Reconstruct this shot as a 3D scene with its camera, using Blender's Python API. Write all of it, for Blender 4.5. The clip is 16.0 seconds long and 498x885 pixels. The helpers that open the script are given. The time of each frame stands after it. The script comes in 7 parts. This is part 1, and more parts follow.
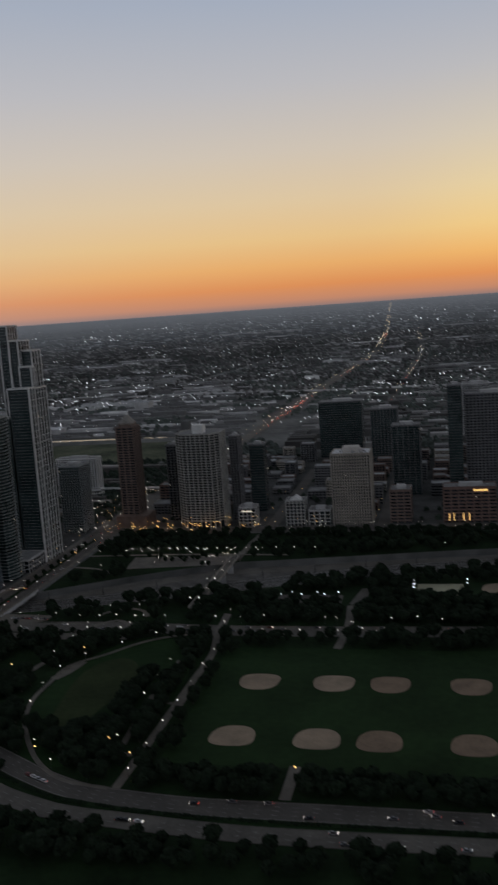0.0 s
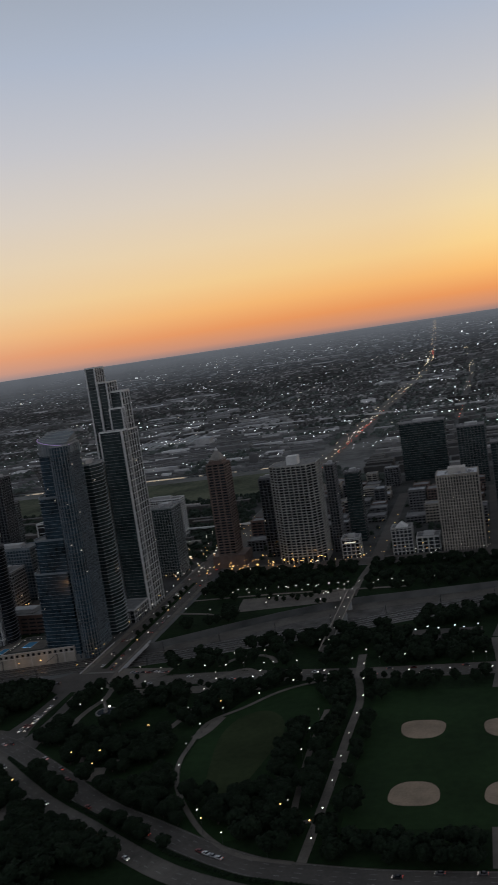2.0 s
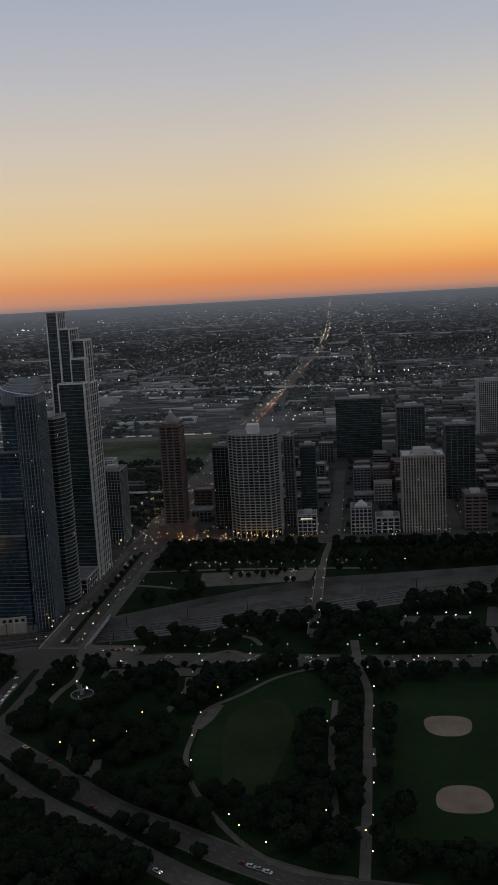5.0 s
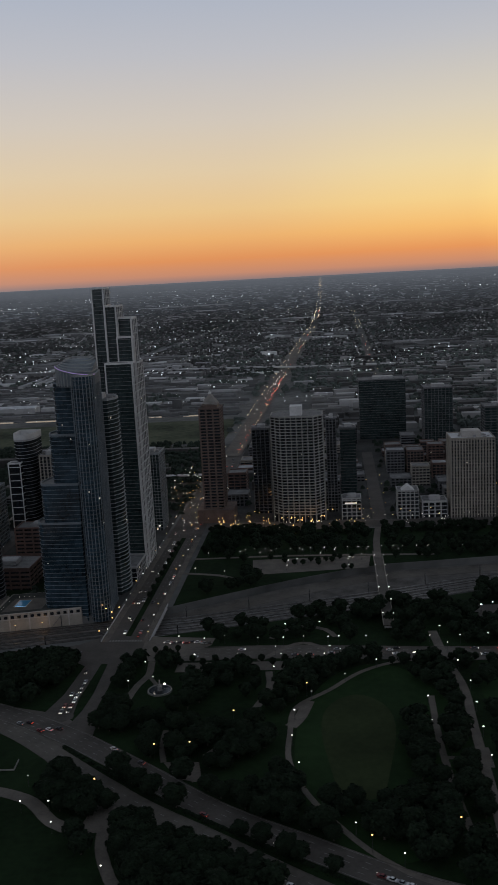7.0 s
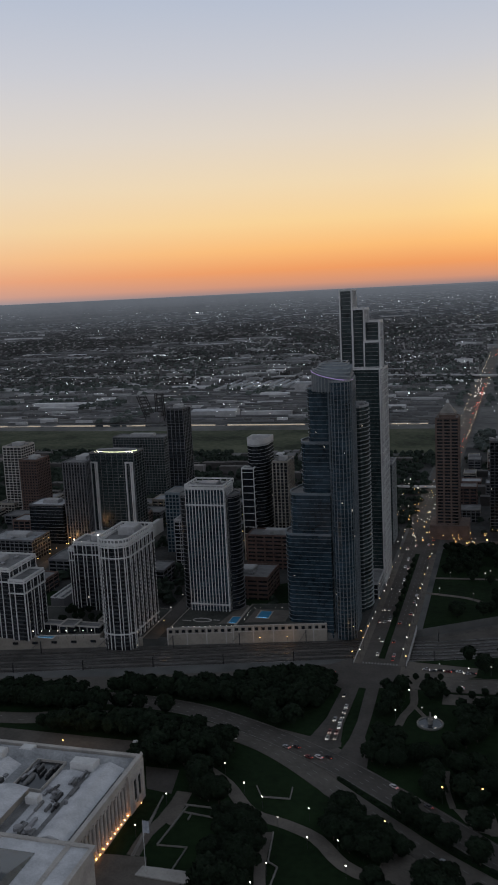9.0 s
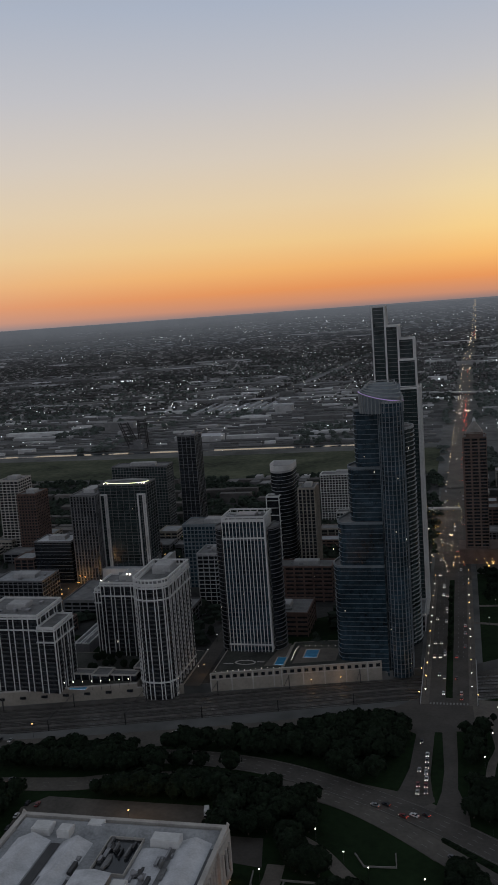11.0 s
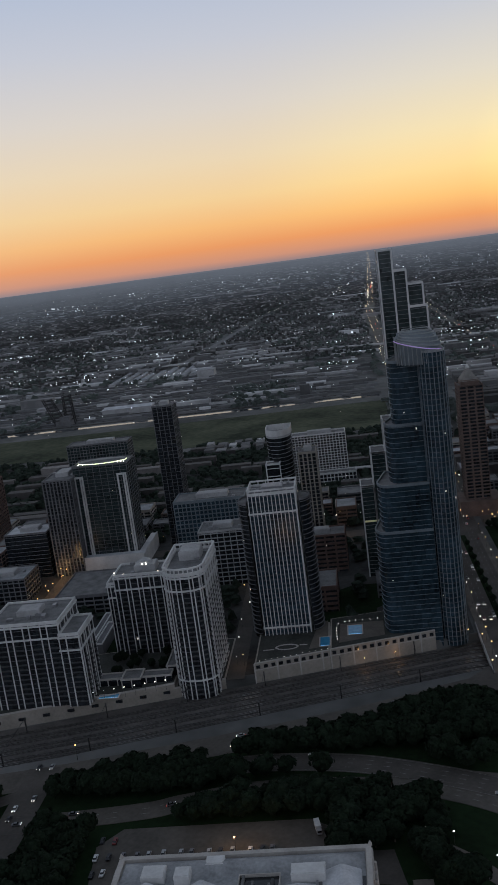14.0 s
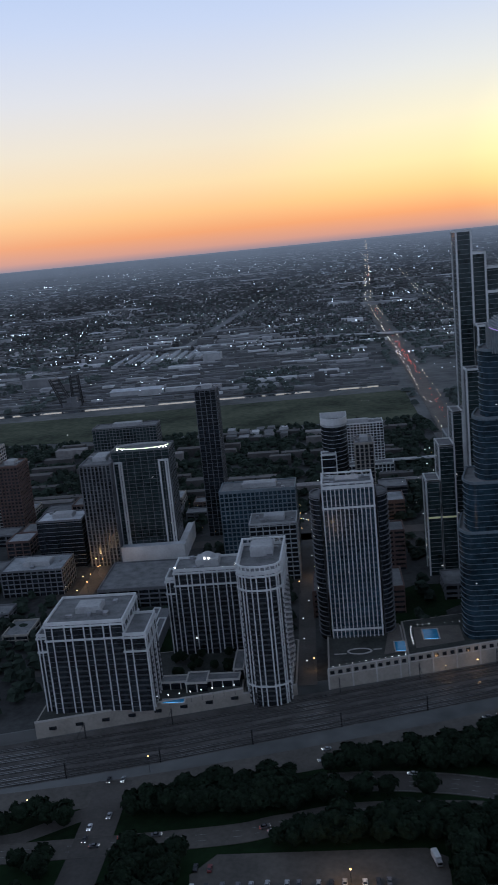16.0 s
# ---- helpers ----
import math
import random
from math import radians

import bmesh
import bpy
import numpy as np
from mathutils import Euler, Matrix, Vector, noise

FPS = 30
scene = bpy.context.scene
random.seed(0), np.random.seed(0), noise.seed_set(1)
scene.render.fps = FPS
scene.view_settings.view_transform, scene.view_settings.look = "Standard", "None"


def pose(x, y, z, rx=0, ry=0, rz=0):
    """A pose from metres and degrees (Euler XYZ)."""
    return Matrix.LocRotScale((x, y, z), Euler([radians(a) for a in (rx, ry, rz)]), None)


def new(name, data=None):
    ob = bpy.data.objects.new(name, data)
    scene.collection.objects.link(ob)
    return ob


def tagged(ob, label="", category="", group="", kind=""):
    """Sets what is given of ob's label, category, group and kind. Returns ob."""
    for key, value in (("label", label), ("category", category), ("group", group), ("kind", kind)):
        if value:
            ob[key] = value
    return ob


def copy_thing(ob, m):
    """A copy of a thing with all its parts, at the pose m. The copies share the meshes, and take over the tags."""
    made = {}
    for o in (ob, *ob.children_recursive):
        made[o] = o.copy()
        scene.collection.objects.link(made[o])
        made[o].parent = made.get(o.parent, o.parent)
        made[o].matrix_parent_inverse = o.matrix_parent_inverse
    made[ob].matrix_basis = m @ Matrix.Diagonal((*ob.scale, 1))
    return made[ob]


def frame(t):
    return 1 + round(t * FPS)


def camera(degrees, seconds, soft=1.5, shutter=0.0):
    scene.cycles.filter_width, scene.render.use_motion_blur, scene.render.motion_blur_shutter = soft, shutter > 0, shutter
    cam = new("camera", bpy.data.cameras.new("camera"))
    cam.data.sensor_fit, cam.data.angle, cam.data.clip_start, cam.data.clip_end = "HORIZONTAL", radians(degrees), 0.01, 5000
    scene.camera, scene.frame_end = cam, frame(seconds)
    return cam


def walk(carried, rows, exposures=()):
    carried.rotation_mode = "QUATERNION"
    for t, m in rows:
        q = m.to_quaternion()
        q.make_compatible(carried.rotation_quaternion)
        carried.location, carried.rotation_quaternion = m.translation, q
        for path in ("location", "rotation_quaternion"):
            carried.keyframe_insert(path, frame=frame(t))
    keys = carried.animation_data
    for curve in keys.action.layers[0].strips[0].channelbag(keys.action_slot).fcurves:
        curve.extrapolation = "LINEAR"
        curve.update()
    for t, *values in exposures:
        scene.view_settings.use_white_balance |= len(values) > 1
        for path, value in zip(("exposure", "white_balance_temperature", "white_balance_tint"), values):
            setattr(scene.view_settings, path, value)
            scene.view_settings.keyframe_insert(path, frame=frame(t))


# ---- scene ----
cam = camera(31.2, 16.0, soft=1.5, shutter=0.4)
METRES, EYE, TILT, LEAN, TURN = 580.0, 241.3, 0.0, 0.0, 13.2
ROWS = [
    (0.0, -0.0005, 0.0003, -0.0013, -0.61, -8.41, 3.98),
    (0.5, -0.0266, 0.0185, -0.0009, 2.75, -6.32, 3.78),
    (1.0, -0.0529, 0.0362, -0.0005, 4.54, -8.21, 3.48),
    (1.5, -0.0794, 0.0536, -0.0000, 5.39, -9.73, 7.50),
    (2.0, -0.1060, 0.0708, 0.0003, 1.42, -6.20, 8.39),
    (2.5, -0.1328, 0.0876, 0.0007, -2.08, -6.68, 5.42),
    (3.0, -0.1597, 0.1043, 0.0011, -2.99, -7.79, 4.98),
    (5.5, -0.2952, 0.1857, 0.0026, -7.12, -9.13, 2.66),
    (6.0, -0.3224, 0.2018, 0.0028, -7.54, -9.29, 2.47),
    (6.5, -0.3495, 0.2180, 0.0030, -7.92, -9.75, 2.60),
    (7.0, -0.3765, 0.2343, 0.0032, -7.92, -10.37, 2.94),
    (7.5, -0.4034, 0.2506, 0.0034, -7.47, -10.98, 3.36),
    (8.0, -0.4302, 0.2671, 0.0036, -6.45, -11.88, 4.09),
    (8.5, -0.4569, 0.2836, 0.0037, -0.31, -10.77, 3.38),
    (9.0, -0.4833, 0.3004, 0.0039, 2.99, -9.50, 2.75),
    (9.5, -0.5096, 0.3173, 0.0040, 2.75, -8.61, 2.69),
    (10.0, -0.5357, 0.3345, 0.0041, 2.27, -8.09, 2.91),
    (12.5, -0.6620, 0.4238, 0.0043, -4.72, -9.09, 6.15),
    (13.0, -0.6863, 0.4425, 0.0043, -5.85, -9.56, 6.72),
    (13.5, -0.7102, 0.4615, 0.0043, -6.71, -10.31, 7.18),
    (14.0, -0.7336, 0.4807, 0.0043, -7.88, -11.23, 7.29),
    (14.5, -0.7566, 0.5003, 0.0042, -8.99, -12.04, 7.25),
    (15.0, -0.7792, 0.5202, 0.0042, -9.44, -12.50, 6.91),
    (15.5, -0.8013, 0.5404, 0.0041, -9.63, -12.63, 6.41),
    (16.0, -0.8228, 0.5609, 0.0040, -8.84, -12.22, 5.44),
]
walk(cam, [(t, pose(0, 0, EYE, TILT, LEAN, TURN) @ pose(METRES * x, METRES * y, METRES * z, 90 + pitch, roll, yaw)) for t, x, y, z, yaw, pitch, roll in ROWS],
     [(0.0, -0.1, 6500, 10), (1.0, 0.0, 6900, 10), (1.5, 0.34, 6300, 10), (2.2, 0.0, 6500, 10), (6.0, -0.1, 6500, 10), (7.2, 0.0, 6200, 10), (8.0, 0.16, 5650, 10), (8.6, 0.2, 6100, 10), (9.3, 0.14, 6400, 10), (10.0, 0.03, 6500, 10), (13.0, 0.0, 6500, 10), (14.0, 0.15, 6000, 10), (14.6, 0.25, 5600, 10), (15.0, 0.35, 5300, 10), (16.0, 0.38, 5250, 10)])

# ---- dusk sky ----
world = bpy.data.worlds.new("dusk_sky")
scene.world = world
world.use_nodes = True
wn, wl = world.node_tree.nodes, world.node_tree.links
wn.clear()
w_out = wn.new("ShaderNodeOutputWorld")
w_bg = wn.new("ShaderNodeBackground")
w_tc = wn.new("ShaderNodeTexCoord")
w_sep = wn.new("ShaderNodeSeparateXYZ")
wl.new(w_tc.outputs["Generated"], w_sep.inputs[0])


def sky_ramp(stops):
    node = wn.new("ShaderNodeValToRGB")
    el = node.color_ramp.elements
    while len(el) < len(stops):
        el.new(0.5)
    for e, (p, c) in zip(el, stops):
        e.position, e.color = p, (*c, 1)
    wl.new(w_sep.outputs["Z"], node.inputs[0])
    return node


# the afterglow in the west, and the blue-grey eastern sky
glow = sky_ramp([(0.0, (0.27, 0.19, 0.18)), (0.008, (0.545, 0.248, 0.15)), (0.024, (0.735, 0.284, 0.10)), (0.046, (0.82, 0.425, 0.15)),
                 (0.075, (0.81, 0.545, 0.25)), (0.115, (0.745, 0.58, 0.365)), (0.165, (0.64, 0.56, 0.465)), (0.23, (0.505, 0.50, 0.52)),
                 (0.31, (0.375, 0.425, 0.52)), (0.42, (0.27, 0.31, 0.37)), (0.62, (0.19, 0.21, 0.245)), (1.0, (0.145, 0.162, 0.188))])
east = sky_ramp([(0.0, (0.42, 0.435, 0.48)), (0.08, (0.52, 0.53, 0.585)), (0.2, (0.54, 0.555, 0.615)), (0.5, (0.28, 0.305, 0.35)), (1.0, (0.150, 0.168, 0.195))])
w_dot = wn.new("ShaderNodeVectorMath")
w_dot.operation = "DOT_PRODUCT"
w_dot.inputs[1].default_value = (0.45, 0.893, 0.0)
wl.new(w_tc.outputs["Generated"], w_dot.inputs[0])
w_map = wn.new("ShaderNodeMapRange")
w_map.interpolation_type = "SMOOTHSTEP"
for k, v in (("From Min", -0.35), ("From Max", 0.85), ("To Min", 0.0), ("To Max", 1.0)):
    w_map.inputs[k].default_value = v
wl.new(w_dot.outputs["Value"], w_map.inputs["Value"])
w_mix = wn.new("ShaderNodeMix")
w_mix.data_type = "RGBA"
wl.new(w_map.outputs[0], w_mix.inputs["Factor"])
wl.new(east.outputs[0], w_mix.inputs["A"])
wl.new(glow.outputs[0], w_mix.inputs["B"])
# brighter glow where the sun went down, north of west
w_sun = wn.new("ShaderNodeVectorMath")
w_sun.operation = "DOT_PRODUCT"
w_sun.inputs[1].default_value = (0.2625, 0.9627, 0.066)
wl.new(w_tc.outputs["Generated"], w_sun.inputs[0])
w_lobe = wn.new("ShaderNodeMapRange")
w_lobe.interpolation_type = "SMOOTHSTEP"
for k, v in (("From Min", 0.9925), ("From Max", 1.0), ("To Min", 0.0), ("To Max", 1.0)):
    w_lobe.inputs[k].default_value = v
wl.new(w_sun.outputs["Value"], w_lobe.inputs["Value"])
w_add = wn.new("ShaderNodeMix")
w_add.data_type, w_add.blend_type = "RGBA", "ADD"
wl.new(w_lobe.outputs[0], w_add.inputs["Factor"])
wl.new(w_mix.outputs["Result"], w_add.inputs["A"])
w_add.inputs["B"].default_value = (0.10, 0.085, 0.015, 1)
# low yellow band that brightens towards the north-west
band = sky_ramp([(0.0, (0.0, 0.0, 0.0)), (0.02, (0.05, 0.015, 0.0)), (0.055, (0.10, 0.075, 0.0)), (0.10, (0.10, 0.09, 0.0)), (0.17, (0.05, 0.045, 0.0)), (0.26, (0.0, 0.0, 0.0))])
w_az = wn.new("ShaderNodeMapRange")
w_az.interpolation_type = "SMOOTHSTEP"
for k, v in (("From Min", 0.93), ("From Max", 1.0), ("To Min", 0.0), ("To Max", 1.0)):
    w_az.inputs[k].default_value = v
wl.new(w_sun.outputs["Value"], w_az.inputs["Value"])
w_low = wn.new("ShaderNodeMix")
w_low.data_type, w_low.blend_type = "RGBA", "ADD"
wl.new(w_az.outputs[0], w_low.inputs["Factor"])
wl.new(w_add.outputs["Result"], w_low.inputs["A"])
wl.new(band.outputs[0], w_low.inputs["B"])
wl.new(w_low.outputs["Result"], w_bg.inputs["Color"])
w_bg.inputs["Strength"].default_value = 1.05
wl.new(w_bg.outputs[0], w_out.inputs[0])


# ---- materials ----
def material(name, color, rough=0.8, metal=0.0, scale=0.2, vary=0.35, bump=0.0, second=None, emit=0.0, panel=None, island=0.0, spec=0.5, sparse=0.0):
    """Procedural surface: base colour with two scales of noise, an optional second colour in patches, panel-wise or piece-wise variation."""
    m = bpy.data.materials.new(name)
    m.use_nodes = True
    n, l = m.node_tree.nodes, m.node_tree.links
    b = n["Principled BSDF"]
    b.inputs["Roughness"].default_value, b.inputs["Metallic"].default_value = rough, metal
    b.inputs["Specular IOR Level"].default_value = spec
    geo = n.new("ShaderNodeNewGeometry")

    def noise_at(s, detail=4):
        t = n.new("ShaderNodeTexNoise")
        t.inputs["Scale"].default_value, t.inputs["Detail"].default_value = s, detail
        l.new(geo.outputs["Position"], t.inputs["Vector"])
        return t.outputs["Fac"]

    def math_node(op, a, c):
        k = n.new("ShaderNodeMath")
        k.operation = op
        for i, v in enumerate((a, c)):
            if isinstance(v, (int, float)):
                k.inputs[i].default_value = v
            else:
                l.new(v, k.inputs[i])
        return k.outputs[0]

    big, fine = noise_at(scale, 5), noise_at(scale * 9, 3)
    fac = math_node("ADD", math_node("MULTIPLY", big, 0.65), math_node("MULTIPLY", fine, 0.35))
    rnd = None
    if panel:
        snap = n.new("ShaderNodeVectorMath")
        snap.operation = "SNAP"
        snap.inputs[1].default_value = panel
        l.new(geo.outputs["Position"], snap.inputs[0])
        wnz = n.new("ShaderNodeTexWhiteNoise")
        l.new(snap.outputs[0], wnz.inputs["Vector"])
        rnd = wnz.outputs["Value"]
    elif island:
        rnd = geo.outputs["Random Per Island"]
    mix = n.new("ShaderNodeMix")
    mix.data_type = "RGBA"
    dark = [c * (1 - vary) for c in color]
    lite = second or [min(1, c * (1 + vary)) for c in color]
    mix.inputs["A"].default_value, mix.inputs["B"].default_value = (*dark, 1), (*lite, 1)
    ramp = n.new("ShaderNodeMapRange")
    ramp.inputs["From Min"].default_value, ramp.inputs["From Max"].default_value = 0.36, 0.64
    l.new(fac, ramp.inputs["Value"])
    l.new(ramp.outputs[0], mix.inputs["Factor"])
    out = mix.outputs["Result"]
    if rnd is not None:
        sc = n.new("ShaderNodeVectorMath")
        sc.operation = "SCALE"
        l.new(out, sc.inputs[0])
        amount = island or 0.3
        if sparse:  # mostly dull pieces with a few pale ones
            l.new(math_node("ADD", 0.5, math_node("MULTIPLY", math_node("POWER", rnd, 5.0), sparse)), sc.inputs["Scale"])
        else:
            l.new(math_node("ADD", 1 - amount, math_node("MULTIPLY", rnd, 2 * amount)), sc.inputs["Scale"])
        out = sc.outputs[0]
        if panel:
            l.new(math_node("ADD", rough, math_node("MULTIPLY", rnd, 0.12)), b.inputs["Roughness"])
    l.new(out, b.inputs["Base Color"])
    if bump:
        bp = n.new("ShaderNodeBump")
        bp.inputs["Strength"].default_value, bp.inputs["Distance"].default_value = 0.6, bump
        l.new(fine, bp.inputs["Height"])
        l.new(bp.outputs[0], b.inputs["Normal"])
    if emit:
        b.inputs["Emission Color"].default_value = (*color, 1)
        b.inputs["Emission Strength"].default_value = emit
        m.cycles.emission_sampling = "NONE"
    return m


# ground colour lightened to stand in for aerial haze over the plain
GROUND = material("hazed_city_ground", (0.095, 0.100, 0.097), 0.95, scale=0.006, vary=0.45, second=(0.155, 0.155, 0.152), spec=0.2)
ASPHALT = material("asphalt", (0.060, 0.0535, 0.047), 0.9, scale=0.06, vary=0.28, bump=0.02)
CONCRETE_ROAD = material("pale_road_concrete", (0.078, 0.070, 0.060), 0.9, scale=0.05, vary=0.32, bump=0.02)
PATH = material("path_paving", (0.108, 0.095, 0.081), 0.9, scale=0.1, vary=0.28, bump=0.02)
HOUSE_BRICK = material("terrace_brick", (0.115, 0.107, 0.103), 0.9, scale=0.02, vary=0.35, island=0.5, sparse=2.4)
LOTS = material("paved_lots", (0.040, 0.041, 0.040), 0.95, scale=0.03, vary=0.4, second=(0.07, 0.07, 0.068), spec=0.2)
CROWN_GLOW = material("crown_glow", (0.65, 0.45, 0.85), 0.5, emit=0.14, vary=0.0)
PAINT = material("road_paint", (0.19, 0.19, 0.178), 0.8, scale=0.5, vary=0.4)
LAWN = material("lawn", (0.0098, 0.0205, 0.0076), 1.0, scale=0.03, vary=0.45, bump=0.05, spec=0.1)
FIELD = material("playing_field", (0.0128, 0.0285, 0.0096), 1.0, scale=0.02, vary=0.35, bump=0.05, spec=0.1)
DRY = material("worn_grass", (0.024, 0.034, 0.014), 1.0, scale=0.03, vary=0.25, spec=0.1)
DIRT = material("infield_dirt", (0.225, 0.17, 0.12), 1.0, scale=0.08, vary=0.22, bump=0.02)
DIRT_BROWN = material("brown_infield_dirt", (0.155, 0.108, 0.072), 1.0, scale=0.08, vary=0.25, bump=0.02)
BALLAST = material("track_ballast", (0.080, 0.074, 0.068), 1.0, scale=0.1, vary=0.45, bump=0.05)
SLEEPER = material("dark_sleepers", (0.035, 0.032, 0.030), 0.95, scale=0.4, vary=0.4)
RAIL = material("rail_steel", (0.30, 0.29, 0.28), 0.35, 0.9, scale=0.2, vary=0.2)
GLASS = material("dark_blue_glass", (0.0185, 0.035, 0.049), 0.10, scale=0.05, vary=0.55, panel=(3.0, 3.0, 3.2), spec=0.55)
GLASS_GREEN = material("green_grey_glass", (0.022, 0.033, 0.034), 0.12, scale=0.05, vary=0.5, panel=(2.6, 2.6, 3.1), spec=0.6)
WINDOW = material("window_glass", (0.018, 0.021, 0.025), 0.15, scale=0.1, vary=0.4, panel=(1.9, 1.9, 3.0), spec=0.7)
BLACK_GLASS = material("black_glass", (0.010, 0.013, 0.017), 0.12, scale=0.05, vary=0.3, panel=(2.5, 2.5, 3.3), spec=0.6)
WHITE = material("white_concrete", (0.54, 0.54, 0.535), 0.75, scale=0.08, vary=0.15, bump=0.01)
PALE_CONC = material("pale_concrete", (0.28, 0.28, 0.275), 0.8, scale=0.08, vary=0.15, bump=0.01)
GREY = material("grey_concrete", (0.34, 0.34, 0.34), 0.8, scale=0.08, vary=0.2, bump=0.01)
DARK_CONC = material("dark_concrete", (0.12, 0.12, 0.125), 0.85, scale=0.08, vary=0.25)
TAN = material("tan_precast", (0.27, 0.245, 0.213), 0.85, scale=0.08, vary=0.2, bump=0.01)
LIMESTONE = material("limestone", (0.37, 0.35, 0.325), 0.85, scale=0.1, vary=0.18, bump=0.02)
BROWN = material("red_brown_brick", (0.118, 0.083, 0.070), 0.9, scale=0.15, vary=0.22, bump=0.01)
BRICK = material("dark_red_brick", (0.115, 0.072, 0.060), 0.9, scale=0.2, vary=0.25, bump=0.01)
BALCONY = material("balcony_slab", (0.24, 0.255, 0.26), 0.7, scale=0.2, vary=0.2)
STONE_GREY = material("weathered_stone", (0.20, 0.19, 0.175), 0.9, scale=0.15, vary=0.25, bump=0.02)
BLUE_PANEL = material("blue_grey_panel", (0.125, 0.150, 0.168), 0.5, scale=0.1, vary=0.25)
METAL = material("painted_metal", (0.25, 0.25, 0.26), 0.5, 0.6, scale=0.3, vary=0.2)
DARK_METAL = material("dark_metal", (0.04, 0.04, 0.042), 0.5, 0.5, scale=0.3, vary=0.2)
ROOF = material("gravel_roof", (0.15, 0.15, 0.15), 0.95, scale=0.15, vary=0.35, bump=0.02)
ROOF_PALE = material("pale_roof_membrane", (0.47, 0.48, 0.50), 0.9, scale=0.12, vary=0.22, second=(0.57, 0.58, 0.60))
BALCONY_RAIL = material("balcony_rail", (0.042, 0.045, 0.048), 0.6, scale=0.2, vary=0.25)
POOL = material("pool_water", (0.05, 0.24, 0.42), 0.08, scale=0.3, vary=0.15)
WATER = material("river_water", (0.03, 0.035, 0.04), 0.12, scale=0.05, vary=0.2)
BARK = material("bark", (0.06, 0.048, 0.038), 0.95, scale=1.0, vary=0.3)
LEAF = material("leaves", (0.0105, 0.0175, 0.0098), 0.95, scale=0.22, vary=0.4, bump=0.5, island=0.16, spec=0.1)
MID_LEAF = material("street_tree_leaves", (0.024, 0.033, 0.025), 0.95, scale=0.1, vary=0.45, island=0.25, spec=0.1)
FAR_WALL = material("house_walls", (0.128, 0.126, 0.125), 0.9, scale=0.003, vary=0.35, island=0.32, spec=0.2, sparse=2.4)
# leaf colour raised so that distant trees look hazed
FAR_LEAF = material("hazed_street_foliage", (0.080, 0.094, 0.086), 0.95, scale=0.003, vary=0.4, island=0.2, spec=0.1)
FAR_ROOF = material("shed_roofs", (0.24, 0.24, 0.242), 0.9, scale=0.01, vary=0.3, island=0.7, spec=0.2, sparse=1.9)
# paler, bluer roof colour that carries the distance haze
FAR_CITY = material("hazed_far_roofs", (0.15, 0.158, 0.166), 0.9, scale=0.002, vary=0.3, island=0.3, spec=0.2, sparse=2.4)
GARDEN = material("garden_deck", (0.024, 0.031, 0.022), 0.95, scale=0.08, vary=0.5, second=(0.055, 0.056, 0.05))
MEADOW = material("vacant_meadow", (0.046, 0.064, 0.039), 1.0, scale=0.012, vary=0.55, second=(0.094, 0.104, 0.068), spec=0.1)
ROOF_WORN = material("worn_pale_roof", (0.25, 0.26, 0.27), 0.9, scale=0.09, vary=0.3, second=(0.35, 0.36, 0.37))
BALCONY_MID = material("grey_spandrel", (0.17, 0.175, 0.18), 0.7, scale=0.2, vary=0.2)
OCTAGON = material("weathered_precast", (0.255, 0.25, 0.235), 0.85, scale=0.05, vary=0.22, bump=0.01)
LAMP_WHITE = material("lamp_white", (1.0, 0.90, 0.76), 0.5, emit=5.0, vary=0.0)
LAMP_GOLD = material("lamp_gold", (1.0, 0.76, 0.44), 0.5, emit=5.0, vary=0.0)
LAMP_WARM = material("lamp_sodium", (1.0, 0.52, 0.16), 0.5, emit=5.0, vary=0.0)
LAMP_COOL = material("lamp_cool", (0.90, 0.95, 1.0), 0.5, emit=5.0, vary=0.0)
LAMP_RED = material("tail_lamp", (1.0, 0.09, 0.05), 0.5, emit=2.5, vary=0.0)
LIT = material("lit_window", (1.0, 0.88, 0.70), 0.5, emit=0.65, vary=0.0)
LIT_SIGN = material("sign_glow", (1.0, 0.6, 0.2), 0.5, emit=1.2, vary=0.0)
CROWN_DIM = material("terrace_glow", (0.95, 0.9, 0.5), 0.5, emit=0.05, vary=0.0)
CROWN = material("crown_light", (0.95, 0.98, 0.55), 0.5, emit=1.3, vary=0.0)


